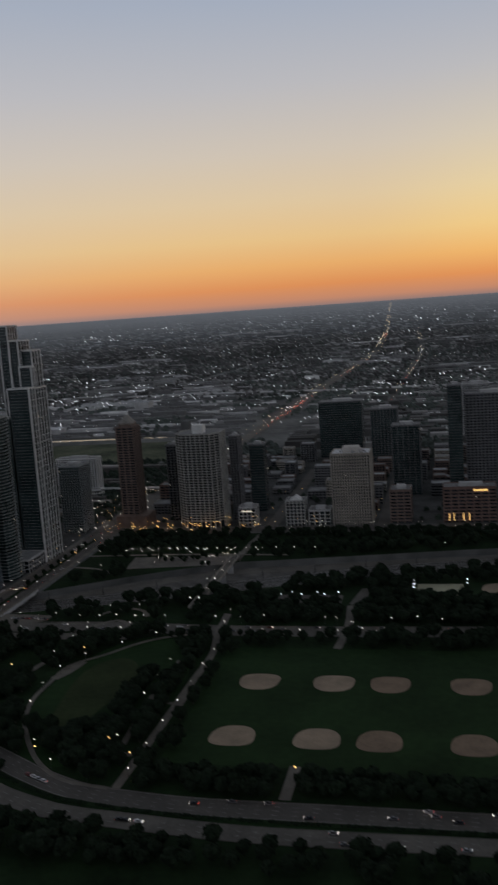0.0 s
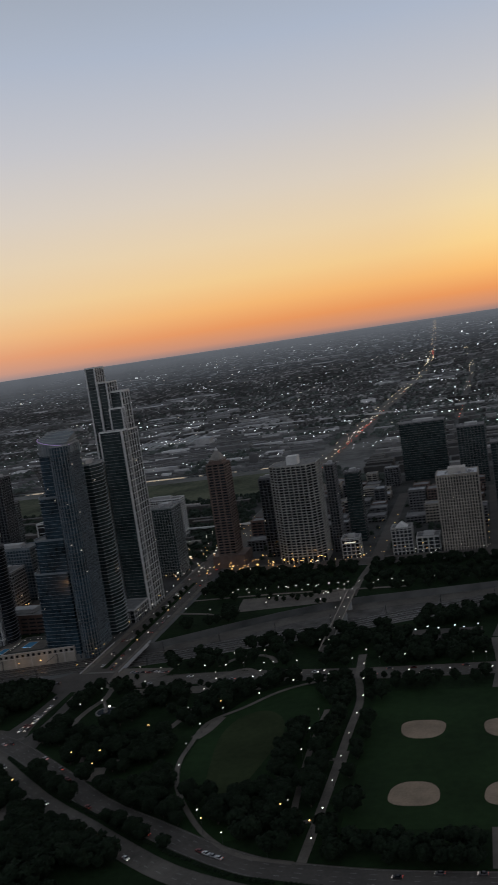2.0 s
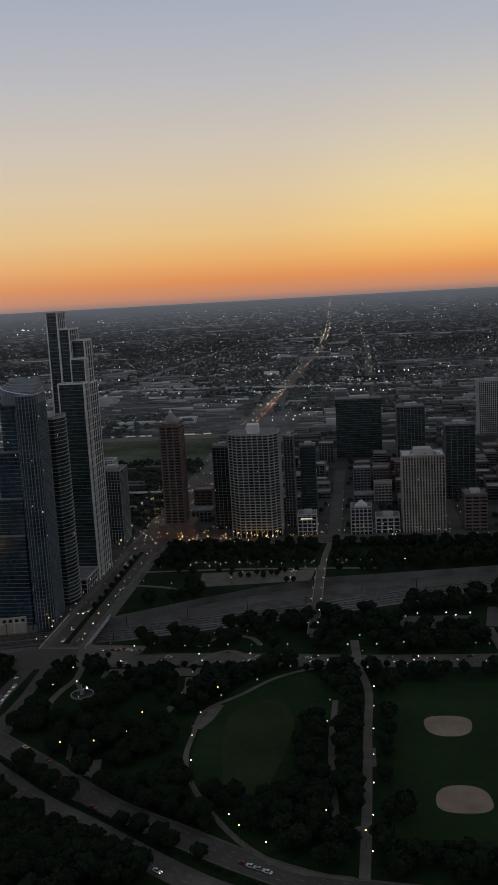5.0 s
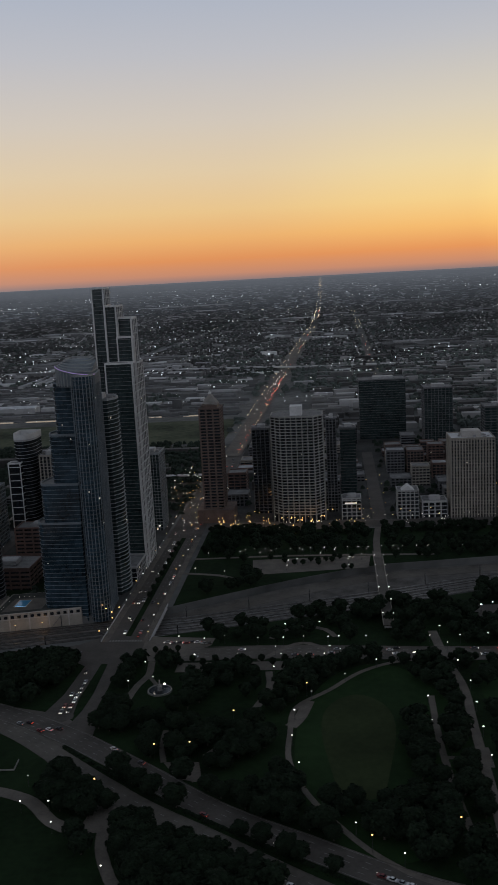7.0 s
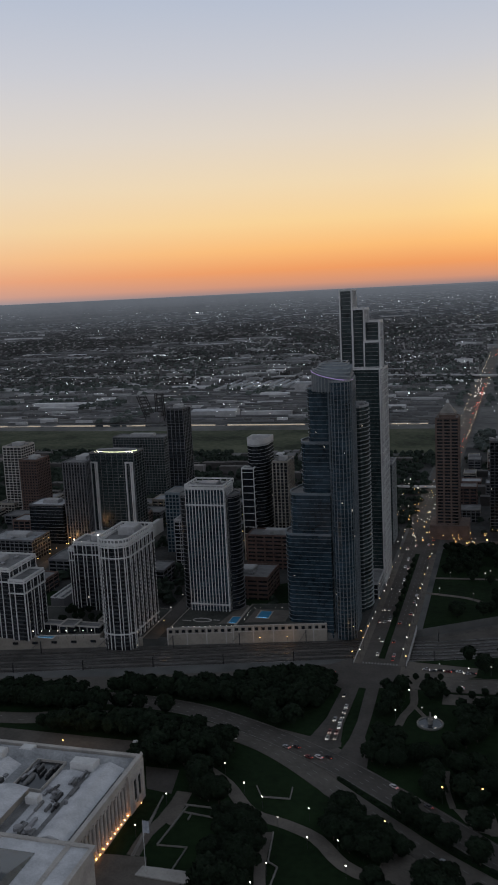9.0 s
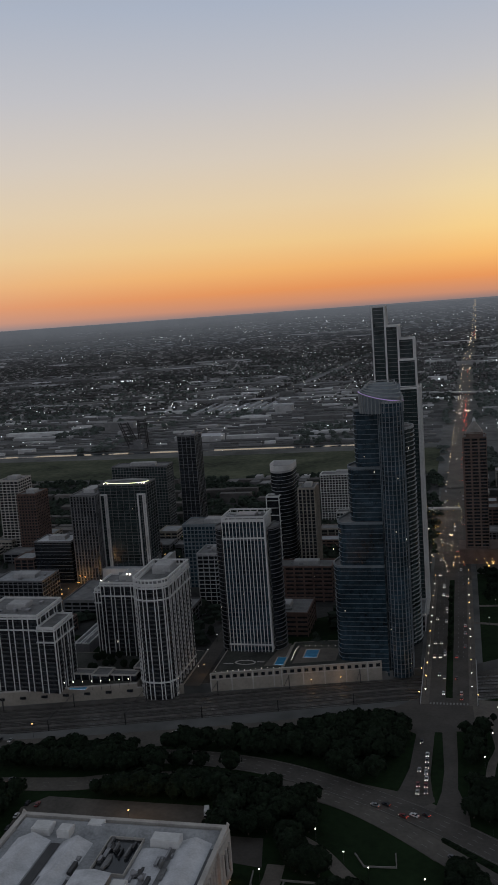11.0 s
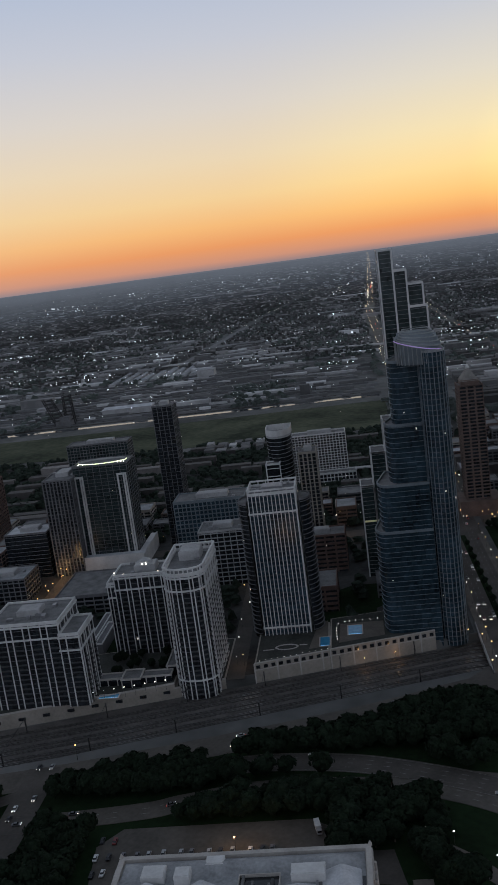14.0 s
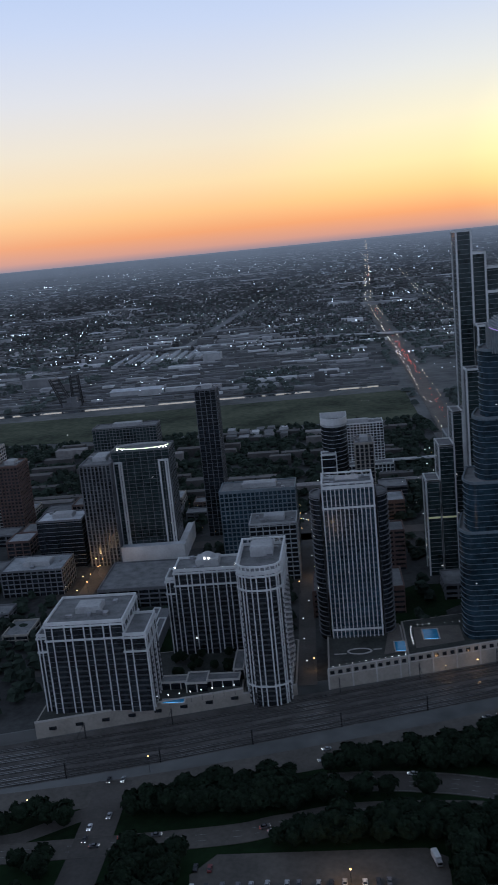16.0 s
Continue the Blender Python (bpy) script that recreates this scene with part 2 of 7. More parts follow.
# ---- mesh helpers ----
class Shell:
    """Collects boxes and prisms, then becomes one mesh."""

    def __init__(self):
        self.v, self.f = [], []

    def box(self, x0, x1, y0, y1, z0, z1):
        return self.prism([(x0, y0), (x1, y0), (x1, y1), (x0, y1)], z0, z1)

    def prism(self, poly, z0, z1, top=None):
        n, k = len(poly), len(self.v)
        top = top or poly
        self.v += [(x, y, z0) for x, y in poly] + [(x, y, z1) for x, y in top]
        self.f += [tuple(k + i for i in reversed(range(n))), tuple(k + n + i for i in range(n))]
        self.f += [(k + i, k + (i + 1) % n, k + n + (i + 1) % n, k + n + i) for i in range(n)]
        return self

    def ring(self, poly, width, z0, z1):
        """A wall along the inside of a polygon's edge."""
        inner = offset(poly, -width)
        n, k = len(poly), len(self.v)
        for z in (z0, z1):
            self.v += [(x, y, z) for x, y in poly] + [(x, y, z) for x, y in inner]
        a, b, c, d = k, k + n, k + 2 * n, k + 3 * n
        for i in range(n):
            j = (i + 1) % n
            self.f += [(a + i, a + j, c + j, c + i), (b + j, b + i, d + i, d + j), (c + i, c + j, d + j, d + i), (b + i, b + j, a + j, a + i)]
        return self

    def tube(self, x, y, z0, z1, r0, r1, n=8):
        a = [(x + r0 * math.cos(2 * math.pi * i / n), y + r0 * math.sin(2 * math.pi * i / n)) for i in range(n)]
        b = [(x + r1 * math.cos(2 * math.pi * i / n), y + r1 * math.sin(2 * math.pi * i / n)) for i in range(n)]
        return self.prism(a, z0, z1, b)

    def ball(self, x, y, z, r, n=8, rings=5):
        k = len(self.v)
        self.v.append((x, y, z - r))
        for i in range(1, rings):
            t = math.pi * i / rings
            self.v += [(x + r * math.sin(t) * math.cos(2 * math.pi * j / n), y + r * math.sin(t) * math.sin(2 * math.pi * j / n), z - r * math.cos(t)) for j in range(n)]
        self.v.append((x, y, z + r))
        e = len(self.v) - 1
        for j in range(n):
            q = (j + 1) % n
            self.f.append((k, k + 1 + q, k + 1 + j))
            for i in range(rings - 2):
                a, b = k + 1 + i * n, k + 1 + (i + 1) * n
                self.f.append((a + j, a + q, b + q, b + j))
            self.f.append((e, e - n + j, e - n + q))
        return self

    def mesh(self, name, mat):
        me = bpy.data.meshes.new(name)
        me.from_pydata(self.v, [], self.f)
        me.materials.append(mat)
        return me


def offset(poly, d):
    """The polygon (counter-clockwise) moved outwards by d."""
    out, n = [], len(poly)
    for i in range(n):
        (ax, ay), (bx, by), (cx, cy) = poly[i - 1], poly[i], poly[(i + 1) % n]
        u, w = Vector((bx - ax, by - ay)).normalized(), Vector((cx - bx, cy - by)).normalized()
        n1, n2 = Vector((u.y, -u.x)), Vector((w.y, -w.x))
        s = (n1 + n2) / max(0.4, 1 + n1.dot(n2))
        out.append((bx + d * s.x, by + d * s.y))
    return out


def rect(x0, x1, y0, y1):
    return [(x0, y0), (x1, y0), (x1, y1), (x0, y1)]


def part(name, shape, mat, parent=None, label="", at=None):
    """Links a Shell or a mesh as one object under its thing."""
    me = shape.mesh(name, mat) if isinstance(shape, Shell) else shape
    ob = new(name, me)
    if parent:
        ob.parent = parent
    if at:
        ob.location = at
    return tagged(ob, label=label)


def thing(name, label, category, at=(0, 0, 0), group="", kind="", turn=0):
    ob = new(name)
    ob.location, ob.rotation_euler[2] = at, radians(turn)
    return tagged(ob, label, category, group, kind)


def structure(name, shape, mat, label, category):
    return tagged(part(name, shape, mat), label, category, "", "structure")


def spline(pts, step=6.0):
    """A smooth line through points of the plan."""
    p = [Vector(q) for q in pts]
    p = [2 * p[0] - p[1]] + p + [2 * p[-1] - p[-2]]
    out = []
    for i in range(1, len(p) - 2):
        a, b, c, d = p[i - 1:i + 3]
        n = max(2, int((c - b).length / step))
        for k in range(n):
            t = k / n
            out.append(0.5 * ((2 * b) + (c - a) * t + (2 * a - 5 * b + 4 * c - d) * t * t + (3 * b - a - 3 * c + d) * t ** 3))
    out.append(p[-2])
    return out


def ribbon(pts, width, z, thick=0.12, smooth=True, shell=None):
    """A strip of even width along a line of the plan, with thickness."""
    line = spline(pts) if smooth else [Vector(q) for q in pts]
    s = shell or Shell()
    k, n = len(s.v), len(line)
    for i, q in enumerate(line):
        d = (line[min(i + 1, n - 1)] - line[max(i - 1, 0)]).normalized()
        o = Vector((d.y, -d.x)) * width / 2
        zz = z(q) if callable(z) else z
        s.v += [(q.x - o.x, q.y - o.y, zz), (q.x + o.x, q.y + o.y, zz), (q.x - o.x, q.y - o.y, zz - thick), (q.x + o.x, q.y + o.y, zz - thick)]
    for i in range(n - 1):
        a, b = k + 4 * i, k + 4 * i + 4
        s.f += [(a, a + 1, b + 1, b), (a + 2, a, b, b + 2), (a + 1, a + 3, b + 3, b + 1)]
    return s


def sheet(poly, z, thick=0.1):
    return Shell().prism(poly, z - thick, z)


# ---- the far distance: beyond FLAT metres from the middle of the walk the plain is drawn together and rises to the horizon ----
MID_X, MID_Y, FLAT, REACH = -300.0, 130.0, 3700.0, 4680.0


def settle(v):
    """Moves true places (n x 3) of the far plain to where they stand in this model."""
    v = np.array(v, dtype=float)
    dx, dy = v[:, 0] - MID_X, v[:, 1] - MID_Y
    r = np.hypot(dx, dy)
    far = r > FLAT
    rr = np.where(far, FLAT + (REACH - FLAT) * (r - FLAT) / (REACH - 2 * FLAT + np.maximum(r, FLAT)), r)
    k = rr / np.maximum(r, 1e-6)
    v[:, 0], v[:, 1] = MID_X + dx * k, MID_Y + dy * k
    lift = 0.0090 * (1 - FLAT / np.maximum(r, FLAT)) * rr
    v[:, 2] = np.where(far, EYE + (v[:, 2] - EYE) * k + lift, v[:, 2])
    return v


def bulk(name, v, f, mat, label, category, move=True):
    """One joined mesh of many small pieces."""
    me = bpy.data.meshes.new(name)
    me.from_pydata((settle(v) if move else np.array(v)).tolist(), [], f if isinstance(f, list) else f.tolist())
    me.materials.append(mat)
    return tagged(new(name, me), label, category, "", "stuff")


def boxes(c, s, rot=None):
    """Vertices and faces (no floors) of many boxes: base centres c (n x 3), sizes s (n x 3)."""
    n = len(c)
    u = np.array([(-.5, -.5, 0), (.5, -.5, 0), (.5, .5, 0), (-.5, .5, 0), (-.5, -.5, 1), (.5, -.5, 1), (.5, .5, 1), (-.5, .5, 1)])
    p = u[None] * s[:, None]
    if rot is not None:
        ca, sa = np.cos(rot)[:, None], np.sin(rot)[:, None]
        p = np.stack([p[..., 0] * ca - p[..., 1] * sa, p[..., 0] * sa + p[..., 1] * ca, p[..., 2]], -1)
    p = (p + c[:, None]).reshape(-1, 3)
    q = np.array([(4, 5, 6, 7), (0, 1, 5, 4), (1, 2, 6, 5), (2, 3, 7, 6), (3, 0, 4, 7)])
    return p, (q[None] + 8 * np.arange(n)[:, None, None]).reshape(-1, 4)


def blobs(c, r, hgt, rng):
    """Many small uneven crowns: five-sided, two rings."""
    n = len(c)
    ang = np.arange(5) * math.pi * 0.4
    prof = [(1.0, 0.3), (0.7, 0.78)]
    v = []
    for k, (pr, pz) in enumerate(prof):
        wob = rng.uniform(0.7, 1.25, (n, 5))
        v.append(np.stack([c[:, None, 0] + r[:, None] * pr * wob * np.cos(ang + k * 0.5), c[:, None, 1] + r[:, None] * pr * wob * np.sin(ang + k * 0.5),
                           c[:, None, 2] + hgt[:, None] * (pz + rng.uniform(-0.07, 0.07, (n, 5)))], -1))
    top = np.stack([c[:, 0], c[:, 1], c[:, 2] + hgt], -1)[:, None]
    v = np.concatenate(v + [top], 1).reshape(-1, 3)
    f = []
    for i in range(5):
        j = (i + 1) % 5
        f += [(i, j, 5 + j), (i, 5 + j, 5 + i), (5 + i, 5 + j, 10)]
    f = np.array(f)
    return v, (f[None] + 11 * np.arange(n)[:, None, None]).reshape(-1, 3)


# ---- ground: one sheet to the horizon, with the sunken railway cutting ----
E_LINE = [(-1500, 400), (-760, 575), (-648, 599), (-422, 662), (-366, 668), (-288, 694), (-206, 722), (-150, 745), (-60, 775), (200, 830), (900, 900)]
W_LINE = [(-1500, 447), (-432.6, 706), (-374, 722), (-292, 775), (-219, 812), (-134, 826), (0, 850), (200, 880), (900, 940)]
CUT = -5.5


def east_edge(x):
    return float(np.interp(x, *zip(*E_LINE)))


def west_edge(x):
    return float(np.interp(x, *zip(*W_LINE)))


xs = sorted(set([-40000, -25000, -16000, -11000, -8000, -6000, -4800, -4000, -3400, -2900, -2500, -2100, -1800, 1200, 1600, 2000, 2500, 3000, 3600, 4300, 5200, 6500, 8500, 12000, 18000, 27000]
                + list(range(-40000, 27001, 2000)) + list(range(-1500, 901, 50)) + [int(p[0]) for p in E_LINE + W_LINE]))
ys_near, ys_far = [-27000, -12000, -6000, -3500, -2500, -1500, -600, 0, 300], [1000, 1200, 1500, 1900, 2300, 2600, 2900, 3100, 3400, 3800, 4300, 5000, 6000, 7500, 9500, 12500, 17000, 27000]
cols = []
for x in xs:
    e, w = east_edge(x), west_edge(x)
    cols.append([(x, y, 0) for y in ys_near] + [(x, e - 2, 0), (x, e, CUT), (x, w - 0.3, CUT), (x, w, 0)] + [(x, y, 0) for y in ys_far])
rows = len(cols[0])
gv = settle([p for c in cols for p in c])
gf = [(i * rows + j, (i + 1) * rows + j, (i + 1) * rows + j + 1, i * rows + j + 1) for i in range(len(xs) - 1) for j in range(rows - 1)]
g_me = bpy.data.meshes.new("ground")
g_me.from_pydata(gv.tolist(), [], gf)
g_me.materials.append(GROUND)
tagged(new("ground", g_me), "dark city plain running to the horizon, colour lifted for haze", "ground", "", "structure")


def edge_poly(x0, x1, line, y, n=24, gap=0.0):
    side = [(x0 + (x1 - x0) * i / n, line(x0 + (x1 - x0) * i / n) + gap) for i in range(n + 1)]
    return side, y


# glowing see-through curtain imitating pale haze that thickens where the plain meets the sky, one plain far backdrop
HAZE = bpy.data.materials.new("glowing_haze_curtain")
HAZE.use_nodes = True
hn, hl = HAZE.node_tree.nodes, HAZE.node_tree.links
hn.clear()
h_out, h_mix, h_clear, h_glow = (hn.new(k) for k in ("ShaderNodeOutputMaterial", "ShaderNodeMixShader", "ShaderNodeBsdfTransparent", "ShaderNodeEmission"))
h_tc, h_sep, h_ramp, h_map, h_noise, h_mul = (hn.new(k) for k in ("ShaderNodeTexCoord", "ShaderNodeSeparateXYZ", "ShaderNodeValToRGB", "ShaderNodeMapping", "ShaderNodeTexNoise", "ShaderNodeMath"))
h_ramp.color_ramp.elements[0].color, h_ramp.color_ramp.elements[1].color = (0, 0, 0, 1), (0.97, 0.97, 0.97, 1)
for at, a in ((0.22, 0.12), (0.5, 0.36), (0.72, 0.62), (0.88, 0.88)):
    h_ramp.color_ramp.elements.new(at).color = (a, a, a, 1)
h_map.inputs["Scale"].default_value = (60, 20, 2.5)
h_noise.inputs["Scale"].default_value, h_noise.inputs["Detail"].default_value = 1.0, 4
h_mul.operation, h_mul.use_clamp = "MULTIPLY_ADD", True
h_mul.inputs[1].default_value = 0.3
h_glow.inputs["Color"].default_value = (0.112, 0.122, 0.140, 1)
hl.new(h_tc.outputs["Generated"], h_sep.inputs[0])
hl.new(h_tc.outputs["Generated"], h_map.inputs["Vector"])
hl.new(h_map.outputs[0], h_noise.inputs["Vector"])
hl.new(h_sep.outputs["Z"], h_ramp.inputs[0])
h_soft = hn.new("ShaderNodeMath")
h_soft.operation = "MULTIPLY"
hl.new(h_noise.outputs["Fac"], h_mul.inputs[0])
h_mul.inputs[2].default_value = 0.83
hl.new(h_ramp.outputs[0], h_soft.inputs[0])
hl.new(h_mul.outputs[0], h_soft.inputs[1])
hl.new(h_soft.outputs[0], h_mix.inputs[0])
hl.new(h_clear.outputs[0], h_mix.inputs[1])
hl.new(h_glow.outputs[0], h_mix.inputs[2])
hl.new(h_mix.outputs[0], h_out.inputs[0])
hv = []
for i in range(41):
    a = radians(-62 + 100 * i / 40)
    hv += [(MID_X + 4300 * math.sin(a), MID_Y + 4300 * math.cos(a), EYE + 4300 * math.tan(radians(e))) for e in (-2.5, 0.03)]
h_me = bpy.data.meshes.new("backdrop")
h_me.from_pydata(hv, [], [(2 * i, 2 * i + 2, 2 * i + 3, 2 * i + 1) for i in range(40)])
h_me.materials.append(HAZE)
tagged(new("backdrop", h_me), "glowing curtain painted as blue-grey haze along the far horizon", "backdrop", "", "structure")
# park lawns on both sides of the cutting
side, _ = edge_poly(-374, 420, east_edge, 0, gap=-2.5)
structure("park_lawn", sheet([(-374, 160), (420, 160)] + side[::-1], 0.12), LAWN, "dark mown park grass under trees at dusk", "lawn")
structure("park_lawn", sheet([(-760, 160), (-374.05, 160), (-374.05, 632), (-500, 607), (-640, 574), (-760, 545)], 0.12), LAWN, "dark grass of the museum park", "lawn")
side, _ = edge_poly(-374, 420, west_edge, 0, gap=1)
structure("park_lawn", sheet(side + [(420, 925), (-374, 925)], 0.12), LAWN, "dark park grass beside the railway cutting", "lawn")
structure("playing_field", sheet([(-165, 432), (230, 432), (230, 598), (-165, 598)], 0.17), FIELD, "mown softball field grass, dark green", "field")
# oval lawn
oval = [(-226 + 46 * math.cos(a), 518 + 98 * math.sin(a)) for a in [2 * math.pi * i / 40 for i in range(40)]]
structure("oval_lawn", sheet(oval, 0.16), FIELD, "oval dark green park lawn", "lawn")
worn = [(-238 + 19 * math.cos(a) * (1 + 0.15 * math.sin(3 * a)), 520 + 60 * math.sin(a) * (1 + 0.1 * math.cos(2 * a))) for a in [2 * math.pi * i / 40 for i in range(40)]]
structure("worn_grass", sheet(worn, 0.2), DRY, "worn dry grass in the middle of the oval lawn", "lawn")

# roads
ROOS_X = -395.5


def lay(name, pts, width, z, mat, label, smooth=True, category="road"):
    return structure(name, ribbon(pts, width, z, 0.15, smooth), mat, label, category)


structure("road", sheet([(-428, 650), (-428, 628), (-413, 616), (-378, 624), (-382, 666), (-414, 664)], 0.235), ASPHALT, "wide asphalt junction of avenue and park drive", "road")
structure("road", sheet([(-426, 536), (-412, 536), (-401, 546), (-404, 570), (-403, 620), (-413, 622), (-415, 577), (-419, 556)], 0.245), ASPHALT, "asphalt approach lanes to the junction", "road")
structure("road", sheet([(-401, 538), (-384, 526), (-385, 540), (-390, 559), (-390, 587), (-391, 624), (-399, 624), (-397, 576), (-398, 555)], 0.245), ASPHALT, "asphalt lanes leaving the junction", "road")
structure("plaza", sheet([(-380, 628), (-371, 622), (-351, 628), (-346, 636), (-334, 648), (-333, 660), (-371, 663), (-382, 664)], 0.27), PATH, "pale paved corner plaza with tree pits", "plaza")
lay("road", [(ROOS_X, y) for y in (655, 700, 730, 800, 1000, 1200, 1300)], 33, 0.25, ASPHALT, "wide grey asphalt avenue", False)
SB = [(420, 393), (60, 391.5), (-55, 391.5), (-128, 391), (-172, 394.5), (-201, 400), (-231, 413), (-263, 431), (-305, 455), (-350, 490.5), (-391, 521.5), (-420, 540), (-453, 557), (-490, 571), (-527, 577), (-560, 577)]
NB = [(420, 374), (60, 373), (-55, 371), (-110, 371), (-166, 375.5), (-193, 378), (-214, 383), (-250, 398), (-305, 434), (-347, 462), (-389, 498), (-426, 529), (-456, 546), (-490, 553), (-540, 555), (-575, 548), (-610, 541), (-760, 530)]
STRIP = [(420, 383.5), (60, 382.5), (-55, 381.5), (-120, 381.5), (-168, 385), (-205, 391), (-222, 397), (-255, 414.5), (-302, 443.5), (-350, 475.5), (-396, 514)]
structure("road", sheet([(-395, 517), (-386, 531), (-410, 551), (-441, 560), (-436, 538), (-413, 512), (-400, 498)], 0.225), CONCRETE_ROAD, "broad paved mouth of the junction", "road")
lay("road", SB, 15, 0.26, ASPHALT, "curving lakeside drive carriageway, dark asphalt")
lay("road", NB, 12.5, 0.24, CONCRETE_ROAD, "curving lakeside drive carriageway, pale concrete")
lay("road", [(420, 640), (60, 636), (-150, 631), (-280, 636), (-362, 633), (-395, 646), (-425, 641), (-502, 614), (-640, 580), (-760, 562)], 20, 0.21, CONCRETE_ROAD, "pale park drive beside the railway")
lay("road", [(-656, 586), (-656, 555), (-657, 510), (-664, 440), (-675, 300)], 17, 0.28, ASPHALT, "asphalt cross street with worn markings")
lay("road", [(-656, 566), (-690, 545), (-760, 528)], 9, 0.23, ASPHALT, "asphalt slip road", False)
lay("road", [(-374, 941), (420, 941)], 26, 0.2, ASPHALT, "asphalt avenue along the park front", False)
lay("road", [(-720, 930), (-430, 941)], 18, 0.2, ASPHALT, "asphalt street between towers", False)
lay("road", [(-564, 672), (-566, 800), (-568, 1000)], 11, 0.2, ASPHALT, "narrow street between towers", False)
lay("road", [(-735, 700), (-735, 894)], 12, 0.2, ASPHALT, "narrow street ending at the tan tower", False)
lay("footpath", [(-213, 834), (-212, 880), (-208, 928)], 6, 0.31, PATH, "paved walk from the footbridge to the avenue", False, "footpath")
lay("road", [(-205, 955), (-205, 1300)], 14, 0.2, ASPHALT, "city street", False)
lay("road", [(-80, 955), (-80, 1300)], 14, 0.2, ASPHALT, "city street", False)
lay("busway", [(420, 868), (0, 836), (-134, 812), (-219, 795), (-292, 757), (-372, 706)], 15, CUT + 0.15, CONCRETE_ROAD, "pale concrete busway in the cutting", True)
# lane markings
def lane_lines(pts, offsets, dash, gap, z, width=0.22, name="lane_marking", mat=None, label="worn white lane markings", thick=0.01):
    s = Shell()
    for o in offsets:
        line = spline(pts, 1.5)
        k = 0
        while k + dash < len(line):
            seg = []
            for i in (k, k + dash):
                d = (line[min(i + 1, len(line) - 1)] - line[i - 1 if i else 0]).normalized()
                seg.append((line[i].x + d.y * o, line[i].y - d.x * o))
            ribbon(seg, width, z, thick, False, s)
            k += dash + gap
    structure(name, s, mat or PAINT, label, name.replace("_", " "))


lane_lines(SB, (-3.6, 0.0, 3.6), 2, 4, 0.275)
lane_lines(SB, (-7.1, 7.1), 4, 0, 0.275, 0.16)
lane_lines(NB, (-2.0, 2.0), 2, 4, 0.255)
lane_lines([(-395.5, 730), (-395.5, 1200)], (-9, -5.6, 5.6, 9), 2, 4, 0.265)
lane_lines([(60, 636), (-150, 631), (-280, 636), (-362, 633)], (-5, 0, 5), 2, 3, 0.225)
for y in (657,):
    s = Shell()
    for i in range(16):
        s.box(-411 + i * 2, -410 + i * 2, y - 1.4, y + 1.4, 0.24, 0.275)
    structure("crosswalk", s, PAINT, "worn white crosswalk bars at the junction", "road marking")
for line, half in ((SB, 7.7), (NB, 6.45)):
    lane_lines(line, (-half, half), 2, 0, 0.36, 0.45, "kerb", CONCRETE_ROAD, "worn concrete kerb along the drive", 0.3)
lane_lines([(60, 636), (-150, 631), (-280, 636), (-362, 633)], (-10.2, 10.2), 2, 0, 0.34, 0.45, "kerb", CONCRETE_ROAD, "worn concrete kerb along the park drive", 0.3)
# median strips with kerbs
structure("median", ribbon(STRIP, 3.4, 0.45, 0.3), LAWN, "planted strip between the drive's carriageways", "median")
structure("median", ribbon([(-395.5, 665), (-395.5, 760), (-395.5, 905)], 4.2, 0.42, 0.2, False), LAWN, "planted median strip in the avenue", "median")
structure("median", sheet([(-402, 550), (-398, 556), (-397, 576), (-399, 619), (-403, 619), (-404, 570)], 0.42), LAWN, "grass traffic island", "median")
# paths
PATHS = [([(-179, 402), (-178, 433), (-177, 476), (-176, 536), (-175, 584), (-181, 622)], 5), ([(-181, 622), (-184, 668)], 6),
         ([(-89, 401), (-89, 434)], 6), ([(-87, 598), (-84, 640), (-87, 690)], 6),
         ([(-195, 572), (-196, 521), (-194, 476), (-190, 440), (-180, 440)], 3.6), ([(-179, 504), (-195, 504)], 3),
         ([(-183, 403), (-209, 408), (-226, 419), (-242, 436), (-263, 469), (-274, 500), (-275, 528), (-273, 558), (-254, 580), (-234, 605), (-209, 620), (-182, 622)], 3),
         ([(-275, 536), (-270, 547), (-266, 566)], 7), ([(-302, 529), (-297, 554), (-290, 583), (-292, 606)], 4.5), ([(-302, 529), (-318, 505)], 4),
         ([(-370, 622), (-368, 603), (-372, 588), (-374, 571), (-373, 559)], 4.5), ([(-367, 600), (-360, 588)], 2.5), ([(-323, 499), (-321, 490), (-319, 481)], 5), ([(-339, 499), (-343, 515), (-344, 532)], 3),
         ([(-468, 512), (-450, 498), (-432, 477), (-414, 471), (-397, 463), (-382, 447), (-367, 441), (-353, 446), (-349, 451)], 7), ([(-357, 449), (-355, 434), (-352, 423), (-345, 408), (-340, 399), (-336, 370)], 5.5),
         ([(-420, 463), (-417, 440), (-412, 420), (-411, 400), (-420, 370)], 5), ([(-470, 487), (-470, 468), (-474, 450), (-474, 434)], 6),
         ([(-300, 622), (-272, 650), (-245, 625)], 4), ([(-430, 380), (-410, 350), (-400, 300), (-360, 280)], 5), ([(-380, 800), (-346, 792), (-330, 780)], 4), ([(-374, 838), (-300, 842), (-229, 841), (-164, 839)], 4),
         ([(-294, 658), (-287, 671), (-272, 679), (-257, 673), (-250, 660)], 4)]
for pts, w in PATHS:
    lay("footpath", pts, w, 0.3 - 0.004 * PATHS.index((pts, w)), PATH, "pale paved park footpath", True, "footpath")
structure("plaza", sheet([(-365, 463), (-367, 446), (-353, 439), (-347, 447), (-342, 460), (-351, 466)], 0.228), PATH, "paved mouth of the park path beside the drive", "plaza")
